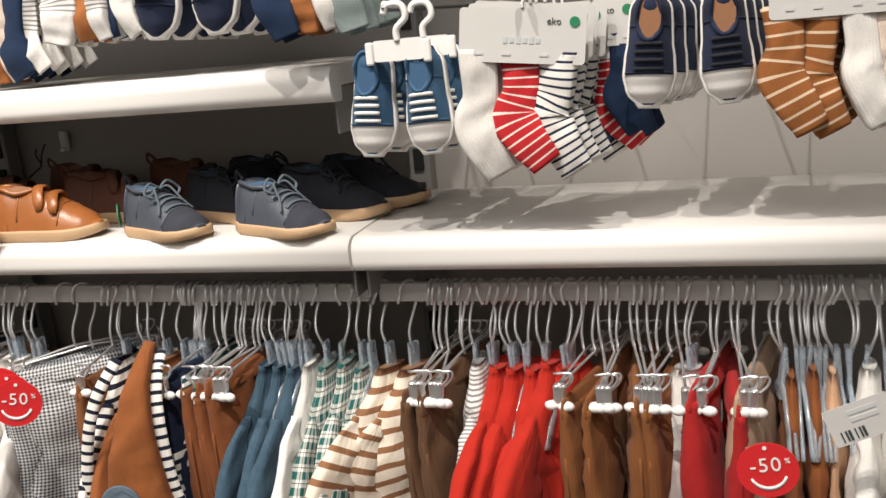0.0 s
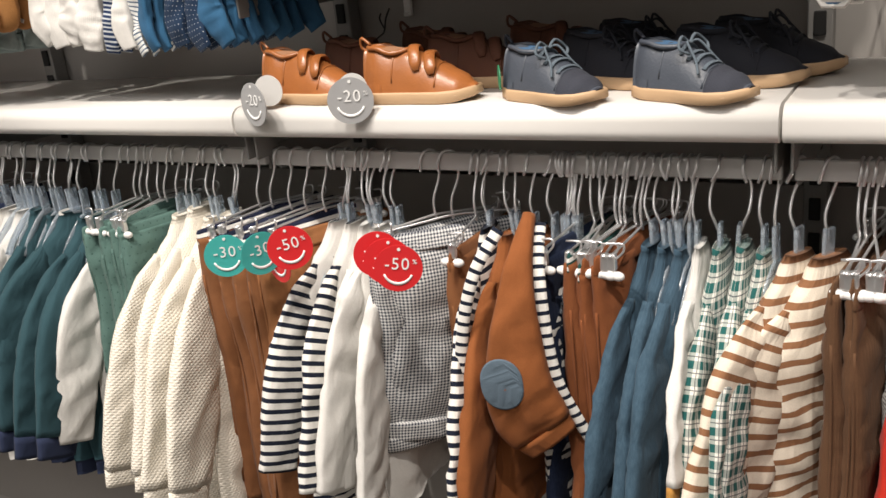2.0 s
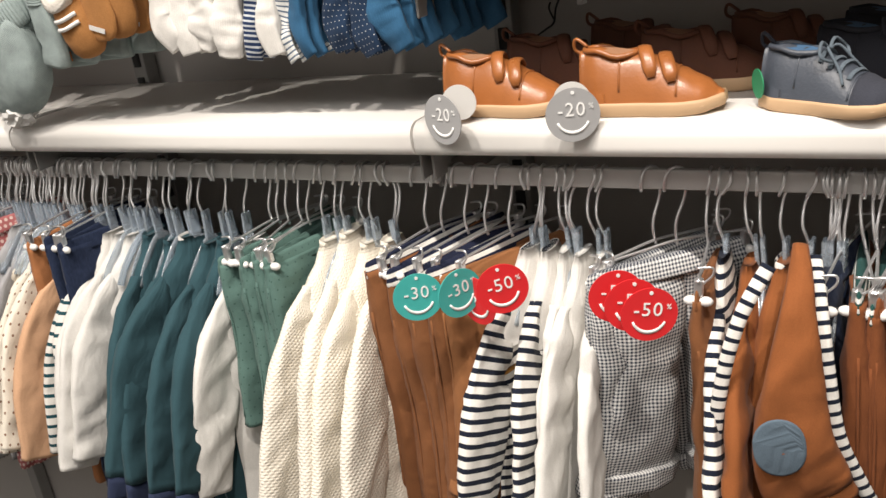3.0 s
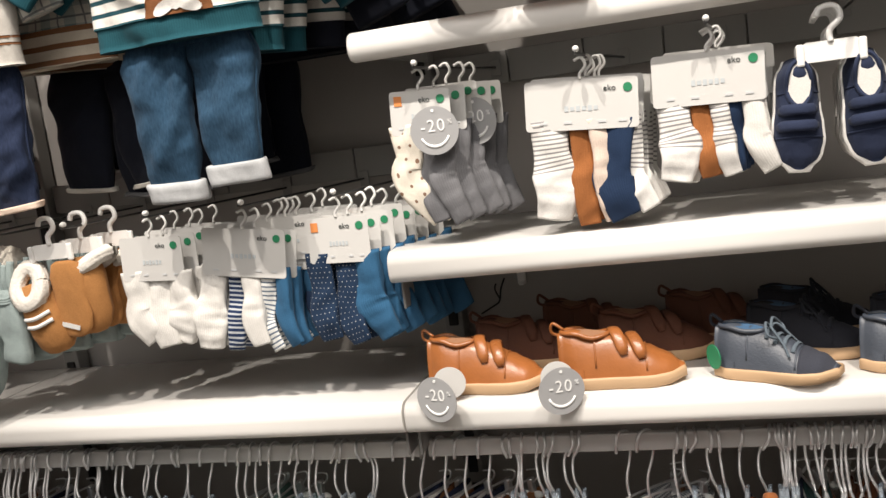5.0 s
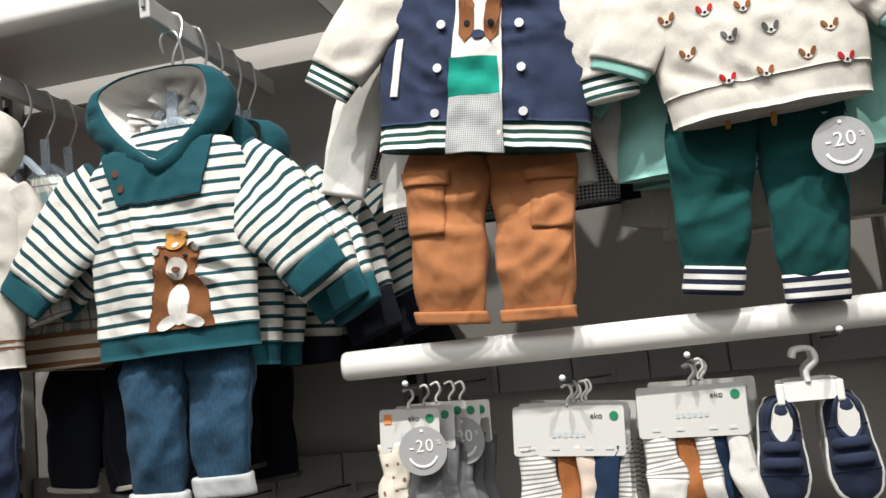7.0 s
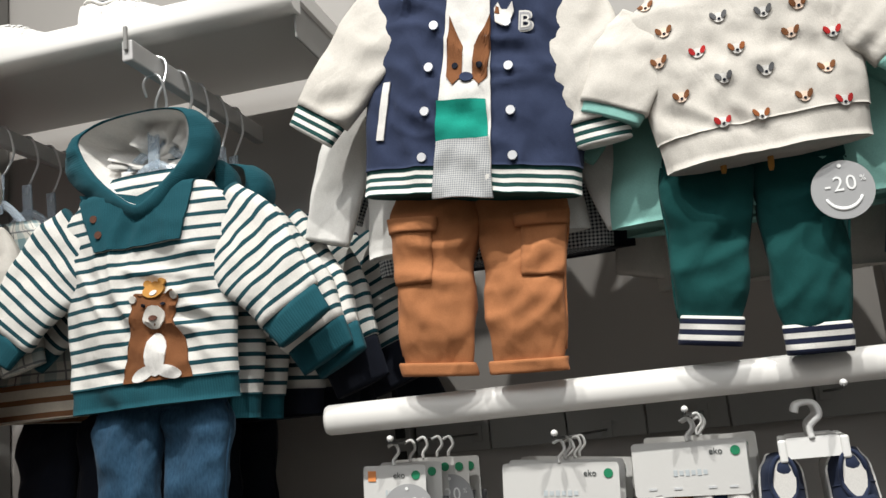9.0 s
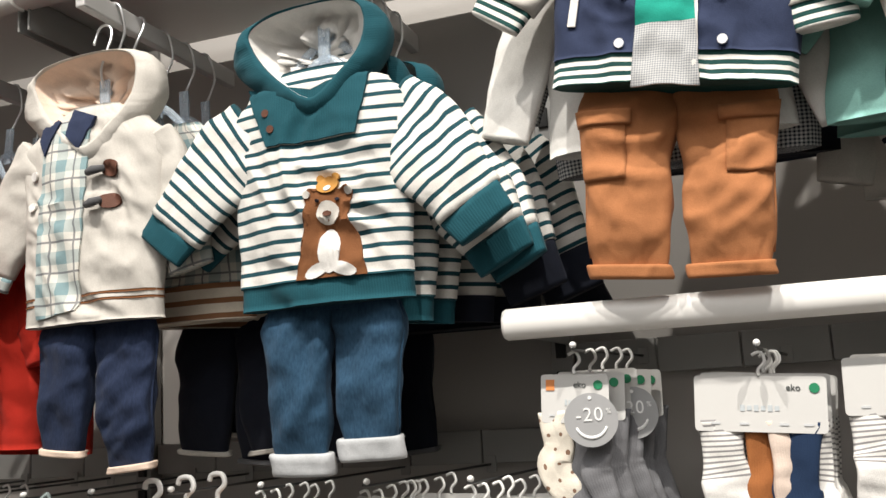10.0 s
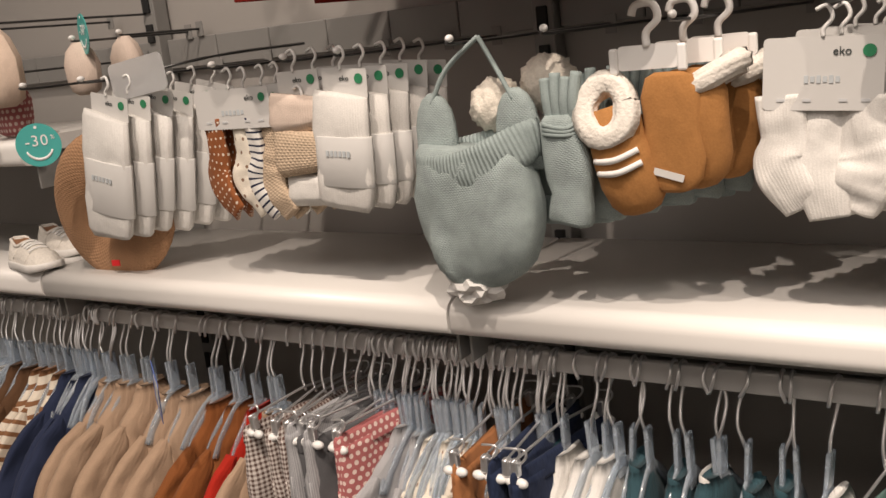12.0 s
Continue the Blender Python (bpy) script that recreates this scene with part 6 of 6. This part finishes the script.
part("plate", rounded_card(0.10, 0.045, 0.0015, 0.008), clear_plastic("frosted_plastic", (0.95, 0.96, 0.97), 0.4), holder)
part("arm", wire([(-0.05, 0.01, -0.006), (0, 0.02, 0.004), (0.05, 0.10, 0.01), (0.06, 0.25, 0.012)], 0.002, n=16), DARK_WIRE, holder)
sale_disc((-1.884, 1.112, 1.343), "-30", DISC_TEAL, "teal", turn=45)
# far left bay: pale hats, discs, shoes
for x, y, z, r, lab in ((-2.03, 1.17, 1.445, 0.046, "peach"), (-1.955, 1.25, 1.43, 0.030, "pink_sock"), (-1.93, 1.31, 1.435, 0.028, "pink_sock"), (-2.06, 1.20, 1.39, 0.036, "rose"), (-2.13, 1.15, 1.45, 0.04, "peach")):
    ob = thing("baby_bonnet", (x, y, z), "pale pink knitted bonnet hung on a hook", "hat", "pink bonnets")
    part("crown", tube([Vector((0, 0, q * r)) for q in (1.2, 0.8, 0.2, -0.5, -1.0, -1.2)], [(r * 0.3, r * 0.2), (r * 0.7, r * 0.5), (r, r * 0.6), (r * 0.95, r * 0.6), (r * 0.8, r * 0.5), (r * 0.4, r * 0.3)], n=18, fold=0.08, seed=int(r * 900)), FAB["pink_lining"] if lab == "peach" else FAB[lab], ob)
    prong(x, z + r * 1.25, y - 0.005, x + 0.02)
sale_disc((-2.04, 1.10, 1.425), "-30", DISC_TEAL, "teal", turn=20)
sale_disc((-1.925, 1.24, 1.475), "-30", DISC_TEAL, "teal", turn=-25)
pale_shoe = make_shoe(0.115, LOW_SHOE, FAB["fleece_white"], FAB["sole_white"], FAB["inside_tan"], "pale knitted baby shoe on the shelf", "laces", FAB["lace_white"], group="pale shoes")
place(pale_shoe, pose(-2.10, 1.185, SHELF_Z, 0, 0, -10))
copy_thing(pale_shoe, pose(-2.14, 1.26, SHELF_Z, 0, 0, -6))
brown_shoe = copy_thing(tan_dark, pose(-2.12, 1.34, SHELF_Z, 0, 0, -6))
# white sneakers on the top shelf
top_shoe = make_shoe(0.125, LOW_SHOE, FAB["sole_white"], FAB["sole_white"], FAB["canvas_navy"], "white baby sneaker with a navy collar on the top shelf", "laces", FAB["lace_white"], group="white sneakers")
place(top_shoe, pose(-0.985, 1.19, 2.1135, 0, 0, 6))
copy_thing(top_shoe, pose(-0.815, 1.185, 2.1135, 0, 0, 4))
copy_thing(top_shoe, pose(-1.16, 1.19, 2.1135, 0, 0, 8))


# ---- outfits displayed facing the room ----
def faceout_rail(x, z, front):
    ob = thing("faceout_rail", (x, front, z), "grey square steel arm reaching out from the wall", "arm", "display arms")
    part("tube", box((0.014, 1.425 - front, 0.026), (0, (1.425 - front) / 2, 0), 0.002, 2), RAIL_STEEL, ob)
    part("stop", box((0.005, 0.004, 0.03), (0, -0.002, 0.014), 0.001, 1), GREY_STEEL, ob)
    for k in range(5):
        hang("top", (x + 0.002, front + 0.06 + 0.05 * k, z + 0.002), rng.uniform(-14, 14))
    return ob


faceout_rail(-0.848, 2.020, 1.075)
faceout_rail(-1.160, 2.020, 1.085)
faceout_rail(-1.470, 2.010, 1.085)
faceout_rail(-0.455, 2.195, 1.060)
faceout_rail(-0.180, 2.180, 1.060)

# hooded striped sweater with a bear on its chest, over jeans
bear_opts = dict(length=0.268, shoulder=0.112, hem=0.103, thick=0.018, neck=0.058, sleeves=((-0.206, -0.186), (0.188, -0.206)), cuff=FAB["teal_dark"], cuff_len=0.034, hem_fab=FAB["teal_dark"], hem_len=0.026,
                 arm=0.053, taper=0.66, fold=0.0085, slump=0.05, fine=True, group="striped hooded sweaters")
bear, bt = make_top("hooded_sweater", "white and petrol striped hooded sweater with a bear applique", "sweater", (-0.850, 1.108, 1.878), FAB["teal_stripe"], tilt=-0.5, seed=2, **bear_opts,
                    hood=(1.0, FAB["teal_dark"], FAB["lining"]))
part("bib", bt.patch([(-0.086, -0.012), (-0.072, -0.040), (-0.054, -0.089), (0.054, -0.089), (0.064, -0.050), (0.070, -0.012), (0.030, -0.022), (0, -0.030), (-0.030, -0.022)], 0.004), FAB["teal_dark"], bear, "petrol rib chest panel")
for bx, bz in ((-0.054, -0.050), (-0.047, -0.070)):
    part("button", flat_disc(0.0045, 0.003, 14), FAB["leather_brown"], bear, "brown button").location = (bx, bt.front(bx, bz) - 0.004, bz)
BX, BZ = 0.019, -0.242
part("bear_figure", bt.patch([(BX - 0.040, BZ), (BX - 0.031, BZ + 0.042), (BX - 0.020, BZ + 0.066), (BX - 0.024, BZ + 0.078), (BX - 0.028, BZ + 0.090), (BX - 0.022, BZ + 0.098), (BX - 0.014, BZ + 0.094), (BX + 0.014, BZ + 0.094),
                              (BX + 0.022, BZ + 0.098), (BX + 0.028, BZ + 0.090), (BX + 0.024, BZ + 0.078), (BX + 0.020, BZ + 0.066), (BX + 0.031, BZ + 0.042), (BX + 0.040, BZ)], 0.0025), FAB["bear_brown"], bear, "brown bear applique")
part("belly_patch", bt.patch(ellipse(BX, BZ + 0.028, 0.0120, 0.024) , 0.0042, 1), FAB["lining"], bear, "white belly patch")
for s in (-1, 1):
    part("paw_patch", bt.patch(ellipse(BX + s * 0.015, BZ + 0.008, 0.015, 0.0070, 14, -s * 0.35), 0.0042, 1), FAB["lining"], bear, "white paw patch")
part("muzzle_patch", bt.patch(ellipse(BX, BZ + 0.069, 0.0125, 0.0130, 16), 0.0042, 1), FAB["oatmeal"], bear, "pale muzzle patch")
part("nose", bt.patch(ellipse(BX, BZ + 0.068, 0.005, 0.003, 10), 0.006, 1), FAB["leather_brown"], bear)
for s in (-1, 1):
    part("eye", bt.patch(ellipse(BX + s * 0.011, BZ + 0.083, 0.0022, 0.0018, 8), 0.0046, 1), FAB["navy_dark"], bear)
    part("inner_ear", bt.patch(ellipse(BX + s * 0.0235, BZ + 0.091, 0.0042, 0.0042, 10), 0.0046, 1), FAB["oatmeal"], bear, "pale ear patch")
    part("cub_ear", bt.patch(ellipse(BX + s * 0.0095, BZ + 0.108, 0.0042, 0.0042, 10), 0.0048, 1), FAB["mustard"], bear, "mustard cub ear")
part("cub_head", bt.patch(ellipse(BX, BZ + 0.100, 0.0125, 0.0095, 16), 0.0052, 1), FAB["mustard"], bear, "mustard bear cub head")
part("cub_muzzle", bt.patch(ellipse(BX, BZ + 0.0965, 0.0042, 0.0034, 10), 0.0066, 1), FAB["lining"], bear, "white cub muzzle")
hang("top", (-0.846, 1.124, 1.995), 2)
spare, _ = make_top("hooded_sweater", "white and petrol striped hooded sweater hung behind another", "sweater", (-0.826, 1.152, 1.862), FAB["teal_stripe"], seed=8, tilt=4, **bear_opts,
                    hood=(0.74, FAB["teal_dark"], FAB["lining"], -0.014, 3.0))
copy_thing(spare, pose(-0.802, 1.200, 1.862, 0, 6, -12))
for k in range(2):
    make_top("striped_sweater", "white and dark navy striped sweater hung behind others", "sweater", (-0.775 + 0.030 * k, 1.245 + 0.05 * k, 1.850), FAB["teal_stripe"], seed=50 + k, tilt=5, turn=-14, length=0.255, shoulder=0.112, hem=0.105,
             sleeves=((-0.17, -0.22), (0.165, -0.225)), cuff=FAB["navy_dark"], cuff_len=0.05, hem_fab=FAB["navy_dark"], hem_len=0.03, arm=0.05, group="dark cuffed sweaters")
dark, _ = make_top("sweater", "dark navy sweater hung at the back of the arm", "sweater", (-0.80, 1.345, 1.86), FAB["navy_dark"], seed=5, length=0.27, hem=0.13, shoulder=0.13, sleeves=((-0.2, -0.27), (0.2, -0.27)), thick=0.03)
make_pants("jeans", "blue denim baby jeans with white turned-up hems", (-0.848, 1.120, 1.628), FAB["denim"], length=0.189, hip=0.079, hem=0.0315, spread=0.002, thick=0.013, worn=0.008, fine=1.9, seed=4, cuff=FAB["turn_up_denim"], cuff_len=0.024, category="jeans", roll=1.12, legs=(0.008, -0.006))

# cream duffle coat over a plaid shirt, over navy trousers
coat, ct = make_top("duffle_coat", "cream wool duffle coat with toggles over a plaid shirt", "coat", (-1.160, 1.115, 1.886), FAB["oatmeal"], seed=11, length=0.270, shoulder=0.108, hem=0.100, thick=0.020, neck=0.05,
                    sleeves=((-0.175, -0.205), (0.128, -0.215)), cuff=FAB["pale_plaid"], cuff_len=0.022, arm=0.040, drop_y=0.012, fold=0.0075, slump=0.05, fine=True, hood=(1.06, FAB["oatmeal"], FAB["pink_lining"], -0.012, 6.0))
part("shirt_front", ct.patch([(-0.066, -0.262), (-0.058, -0.02), (0.012, -0.02), (-0.006, -0.255)], 0.003, 4), FAB["pale_plaid"], coat, "pale plaid shirt front")
for lx0, lx1 in ((-0.062, -0.034), (-0.018, 0.018)):
    part("shirt_collar", ct.patch([(lx0, -0.005), (lx1, -0.020), (lx1 - 0.02, -0.062), (lx0 - 0.004, -0.040)], 0.006, 2), FAB["navy"], coat, "navy shirt collar")
for tz in (-0.092, -0.132):
    part("toggle", tube([Vector((0.012, ct.front(0.02, tz) - 0.008, tz)), Vector((0.022, ct.front(0.02, tz) - 0.010, tz + 0.002)), Vector((0.034, ct.front(0.03, tz) - 0.008, tz + 0.004))], [(0.004, 0.004), (0.0055, 0.005), (0.004, 0.004)], n=10, side=(0, 0, 1)),
         FAB["grey_dark"], coat, "dark wooden toggle")
    part("toggle_tab", ct.patch(ellipse(0.040, tz + 0.004, 0.013, 0.010, 14), 0.004, 1), FAB["leather_brown"], coat, "brown leather tab")
    part("snap", ct.patch(ellipse(-0.078, tz + 0.010, 0.006, 0.006, 12), 0.004, 1), FAB["lining"], coat, "pale snap button")
for hz in (-0.236, -0.244):
    part("hem_stripe", ct.mesh(hz, hz - 0.0028, nz=1, grow=0.0012), FAB["bear_brown"], coat, "brown knitted stripe")
hang("top", (-1.158, 1.128, 1.985), 3)
make_pants("trousers", "navy denim baby trousers with turned-up hems", (-1.164, 1.125, 1.634), FAB["denim_dark"], length=0.184, hip=0.080, hem=0.0305, spread=0.010, thick=0.014, worn=0.009, fine=1.9, seed=9, cuff=FAB["pink_lining"], cuff_len=0.008, roll=0.98, legs=(-0.012, 0.008))
behind, _ = make_top("duffle_coat", "cream coat with a plaid lining hung behind another", "coat", (-1.10, 1.20, 1.875), FAB["pale_plaid"], seed=13, length=0.26, shoulder=0.105, hem=0.11, sleeves=((-0.16, -0.2), (0.15, -0.22)), cuff=FAB["oatmeal"], hem_fab=FAB["brown_stripe"], hem_len=0.045)
copy_thing(behind, pose(-1.07, 1.28, 1.872, 0, 4, 6))
for k in range(3):
    make_pants("trousers", "black cotton baby trousers hung behind a coat", (-1.06 + 0.030 * k, 1.27 + 0.045 * k, 1.625), FAB["navy_dark"], length=0.175 - 0.02 * (k % 2), hip=0.085, hem=0.036, spread=0.01, cuff=FAB["oatmeal"], cuff_len=0.006, roll=1.0, seed=20 + k)

for k in range(3):
    make_pants("trousers", "black cotton baby trousers hung behind a sweater", (-0.975 + 0.03 * k, 1.28 + 0.045 * k, 1.625), FAB["navy_dark"], length=0.19 - 0.02 * (k % 2), hip=0.085, hem=0.038, spread=0.01, cuff=FAB["grey_dark"], cuff_len=0.006, roll=1.0, seed=40 + k)
# red dresses under a fur gilet
red, rt = make_top("dress", "bright red long-sleeved baby dress on a hanger", "dress", (-1.468, 1.11, 1.872), FAB["red"], seed=15, length=0.326, shoulder=0.10, hem=0.130, thick=0.026, sleeves=((-0.15, -0.21), (0.136, -0.215)), arm=0.034, fold=0.012, group="red dresses")
copy_thing(red, pose(-1.425, 1.18, 1.800, 0, 2, 6))
copy_thing(red, pose(-1.385, 1.25, 1.79, 0, 3, -4))
gilet, gt = make_top("gilet", "brown faux fur gilet worn over a red dress", "gilet", (-1.474, 1.090, 1.880), FAB["fur"], seed=17, length=0.185, shoulder=0.085, hem=0.085, thick=0.034, sleeves=(), fold=0.012)
part("placket", gt.patch([(-0.006, -0.02), (-0.008, -0.18), (0.008, -0.18), (0.006, -0.02)], 0.003, 3), FAB["leather_brown"], gilet, "dark front opening")
part("collar", gt.mesh(0.0, -0.024, nz=6, grow=0.004), FAB["fur"], gilet, "fur collar band")
hang("top", (-1.468, 1.10, 1.985), 0)

# navy varsity jacket over a printed top and camel cargo trousers
jacket, jt = make_top("varsity_jacket", "navy varsity jacket with pale sleeves and striped rib", "jacket", (-0.4265, 1.100, 2.059), FAB["navy"], tilt=8.5, seed=21, length=0.274, shoulder=0.120, hem=0.116, thick=0.020, neck=0.05,
                      sleeves=((-0.181, -0.206), (0.138, -0.222)), sleeve_fab=FAB["oatmeal"], cuff=FAB["cuff_stripe"], cuff_len=0.026, hem_fab=FAB["cuff_stripe"], hem_len=0.028, arm=0.044, taper=0.66, fold=0.0065, slump=0.05, fine=True)
part("top_front", jt.patch([(-0.028, -0.01), (-0.033, -0.277), (0.028, -0.277), (0.014, -0.01)], 0.003, 5), FAB["lining"], jacket, "white printed top front")
part("green_band", jt.patch([(-0.033, -0.179), (-0.033, -0.221), (0.023, -0.218), (0.018, -0.177)], 0.0045, 3), FAB["green_print"], jacket, "green print band")
part("check_band", jt.patch([(-0.033, -0.221), (-0.034, -0.281), (0.030, -0.281), (0.023, -0.218)], 0.0045, 3), FAB["fine_check"], jacket, "small check hem")
for s in (-1, 1):
    part("brown_patch", jt.patch([(-0.003 + s * qx, qz) for qx, qz in ((0.005, -0.152), (0.014, -0.162), (0.0215, -0.152), (0.023, -0.120), (0.0215, -0.084), (0.013, -0.104), (0.006, -0.118))], 0.0046, 1), FAB["bear_brown"], jacket, "brown print patch")
    part("dark_dot", jt.patch(ellipse(-0.003 + s * 0.013, -0.140, 0.0034, 0.0034, 10), 0.0062, 1), FAB["navy_dark"], jacket)
part("nose_print", jt.patch(ellipse(-0.003, -0.153, 0.007, 0.0055, 12), 0.0062, 1), FAB["navy"], jacket)
for nm, h, fab, lift in (("letter_backing", 0.025, "lining", 0.0036), ("letter", 0.021, "grey_melange", 0.0046), ("letter_face", 0.015, "lining", 0.0052)):
    part(nm, text_mesh("B", h), FAB[fab], jacket, "white outlined letter patch").location = (0.056, jt.front(0.056, -0.095) - lift, -0.094)
part("dog_patch", jt.patch([(0.024, -0.092), (0.022, -0.076), (0.026, -0.070), (0.030, -0.078), (0.036, -0.078), (0.041, -0.070), (0.043, -0.080), (0.039, -0.092), (0.032, -0.097)], 0.0036, 1), FAB["lining"], jacket, "small white dog patch")
part("dog_patch_ear", jt.patch([(0.023, -0.082), (0.024, -0.074), (0.027, -0.076), (0.028, -0.083)], 0.0046, 1), FAB["bear_brown"], jacket)
for i in range(5):
    z = -0.045 - 0.048 * i
    for x in (-0.040 - 0.002 * i, 0.032 + 0.004 * i):
        part("snap", flat_disc(0.0048, 0.003, 16), CHROME, jacket, "steel snap button").location = (x, jt.front(x, z) - 0.003, z)
part("pocket_trim", jt.patch([(-0.098, -0.150), (-0.090, -0.150), (-0.094, -0.215), (-0.102, -0.215)], 0.003, 2), FAB["lining"], jacket, "white pocket trim")
cargo = make_pants("cargo_trousers", "camel cotton cargo trousers with flap pockets", (-0.463, 1.126, 1.812), FAB["camel_twill"], length=0.207, hip=0.091, hem=0.0385, spread=0.003, thick=0.014, seed=23, cuff=FAB["camel_twill"], cuff_len=0.014, roll=1.02, tilt=4, worn=0.0075, fine=2.0, pockets=True)
part("button", flat_disc(0.0045, 0.003, 14), FAB["leather_brown"], cargo, "brown waist button").location = (0.076, -0.014, -0.022)
make_top("long_tee", "white long-sleeved cotton tee hung behind a jacket", "tee", (-0.478, 1.165, 2.05), FAB["white"], seed=25, length=0.30, shoulder=0.125, hem=0.125, sleeves=((-0.172, -0.275), (0.170, -0.30)), arm=0.035)
make_top("shirt", "small grey check shirt hung behind a jacket", "shirt", (-0.468, 1.205, 2.05), FAB["grey_check"], seed=27, length=0.315, shoulder=0.125, hem=0.138, sleeves=((-0.18, -0.24), (0.18, -0.28)))
make_top("top", "white and navy striped top hung behind a jacket", "top", (-0.43, 1.26, 2.04), FAB["navy_stripe"], seed=29, length=0.30, shoulder=0.125, hem=0.13, sleeves=((-0.16, -0.25), (0.19, -0.30)), hem_fab=FAB["navy_dark"])

# pale printed sweatshirt over green joggers
sweat, st = make_top("sweatshirt", "oatmeal sweatshirt with small animal face prints", "sweatshirt", (-0.180, 1.092, 1.992), FAB["oatmeal"], tilt=-2.5, seed=31, length=0.212, shoulder=0.112, hem=0.096, thick=0.020, neck=0.05,
                     sleeves=((-0.140, -0.145), (0.145, -0.140)), cuff=FAB["mint"], cuff_len=0.014, hem_fab=FAB["oatmeal"], hem_len=0.030, arm=0.045, taper=0.7, fold=0.0065, slump=0.05, fine=True)
print_fabs = ("bear_brown", "grey_dark", "red_twill", "bear_brown", "rust", "grey_dark")
pr = random.Random(9)
for j in range(5):
    for i in range(5):
        x = -0.085 + 0.041 * i + (0.020 if j % 2 else 0) + pr.uniform(-0.009, 0.009)
        z = -0.038 - 0.034 * j + pr.uniform(-0.006, 0.006)
        if abs(x) > 0.092:
            continue
        k = (i * 2 + j * 3) % 6
        part("print_patch", st.patch(ellipse(x, z, 0.0056, 0.0052, 12), 0.0018, 1), FAB[("pink_lining", "lining", "lining")[k % 3]], sweat, "small pale print")
        for s in (-1, 1):
            part("print_mark", st.patch(ellipse(x + s * 0.0052, z + 0.0022, 0.0024, 0.0046, 8, -s * 0.5), 0.0026, 1), FAB[print_fabs[k]], sweat)
        part("print_nose", st.patch(ellipse(x, z - 0.0018, 0.0016, 0.0013, 6), 0.0028, 1), FAB["navy_dark"], sweat)
jog = make_pants("joggers", "bottle green baby joggers with striped rib cuffs", (-0.182, 1.125, 1.806), FAB["green"], length=0.205, hip=0.086, hem=0.0295, spread=0.006, thick=0.015, seed=33, cuff=FAB["cuff_navy"], cuff_len=0.029, roll=0.98, tilt=5, legs=(-0.002, 0.008), worn=0.0065, fine=1.9)
for s in (-1, 1):
    part("cord_end", tube([Vector((-0.006 + s * 0.022, -0.028, z)) for z in (-0.018, -0.022, -0.034, -0.038)], [(0.002, 0.002), (0.003, 0.003), (0.003, 0.003), (0.002, 0.002)], n=8), FAB["mustard"], jog, "tan cord end")
sale_disc((-0.112, 1.085, 1.735), "-20", DISC_GREY, "grey", radius=0.028)
for k, (x, y) in enumerate(((-0.178, 1.145), (-0.165, 1.20))):
    make_top("tee", "mint jersey tee hung behind a sweatshirt", "tee", (x, y, 1.985), FAB["mint"], seed=35 + k, length=0.245, shoulder=0.135, hem=0.150, sleeves=((-0.19, -0.15), (0.19, -0.15)), arm=0.045, group="mint tees")
make_top("sweatshirt", "oatmeal printed sweatshirt hung behind a tee", "sweatshirt", (-0.150, 1.27, 1.985), FAB["oatmeal"], seed=39, length=0.30, shoulder=0.13, hem=0.14, sleeves=((-0.16, -0.28), (0.19, -0.24)))
make_top("shirt", "pale blue denim shirt hung near the upright", "shirt", (0.10, 1.22, 1.95), FAB["denim_light"], seed=41, length=0.28, shoulder=0.11, hem=0.12, sleeves=((-0.14, -0.27), (0.15, -0.25)), turn=10)
hang("top", (-0.455, 1.08, 2.175), 0)
hang("top", (-0.178, 1.085, 2.16), 0)
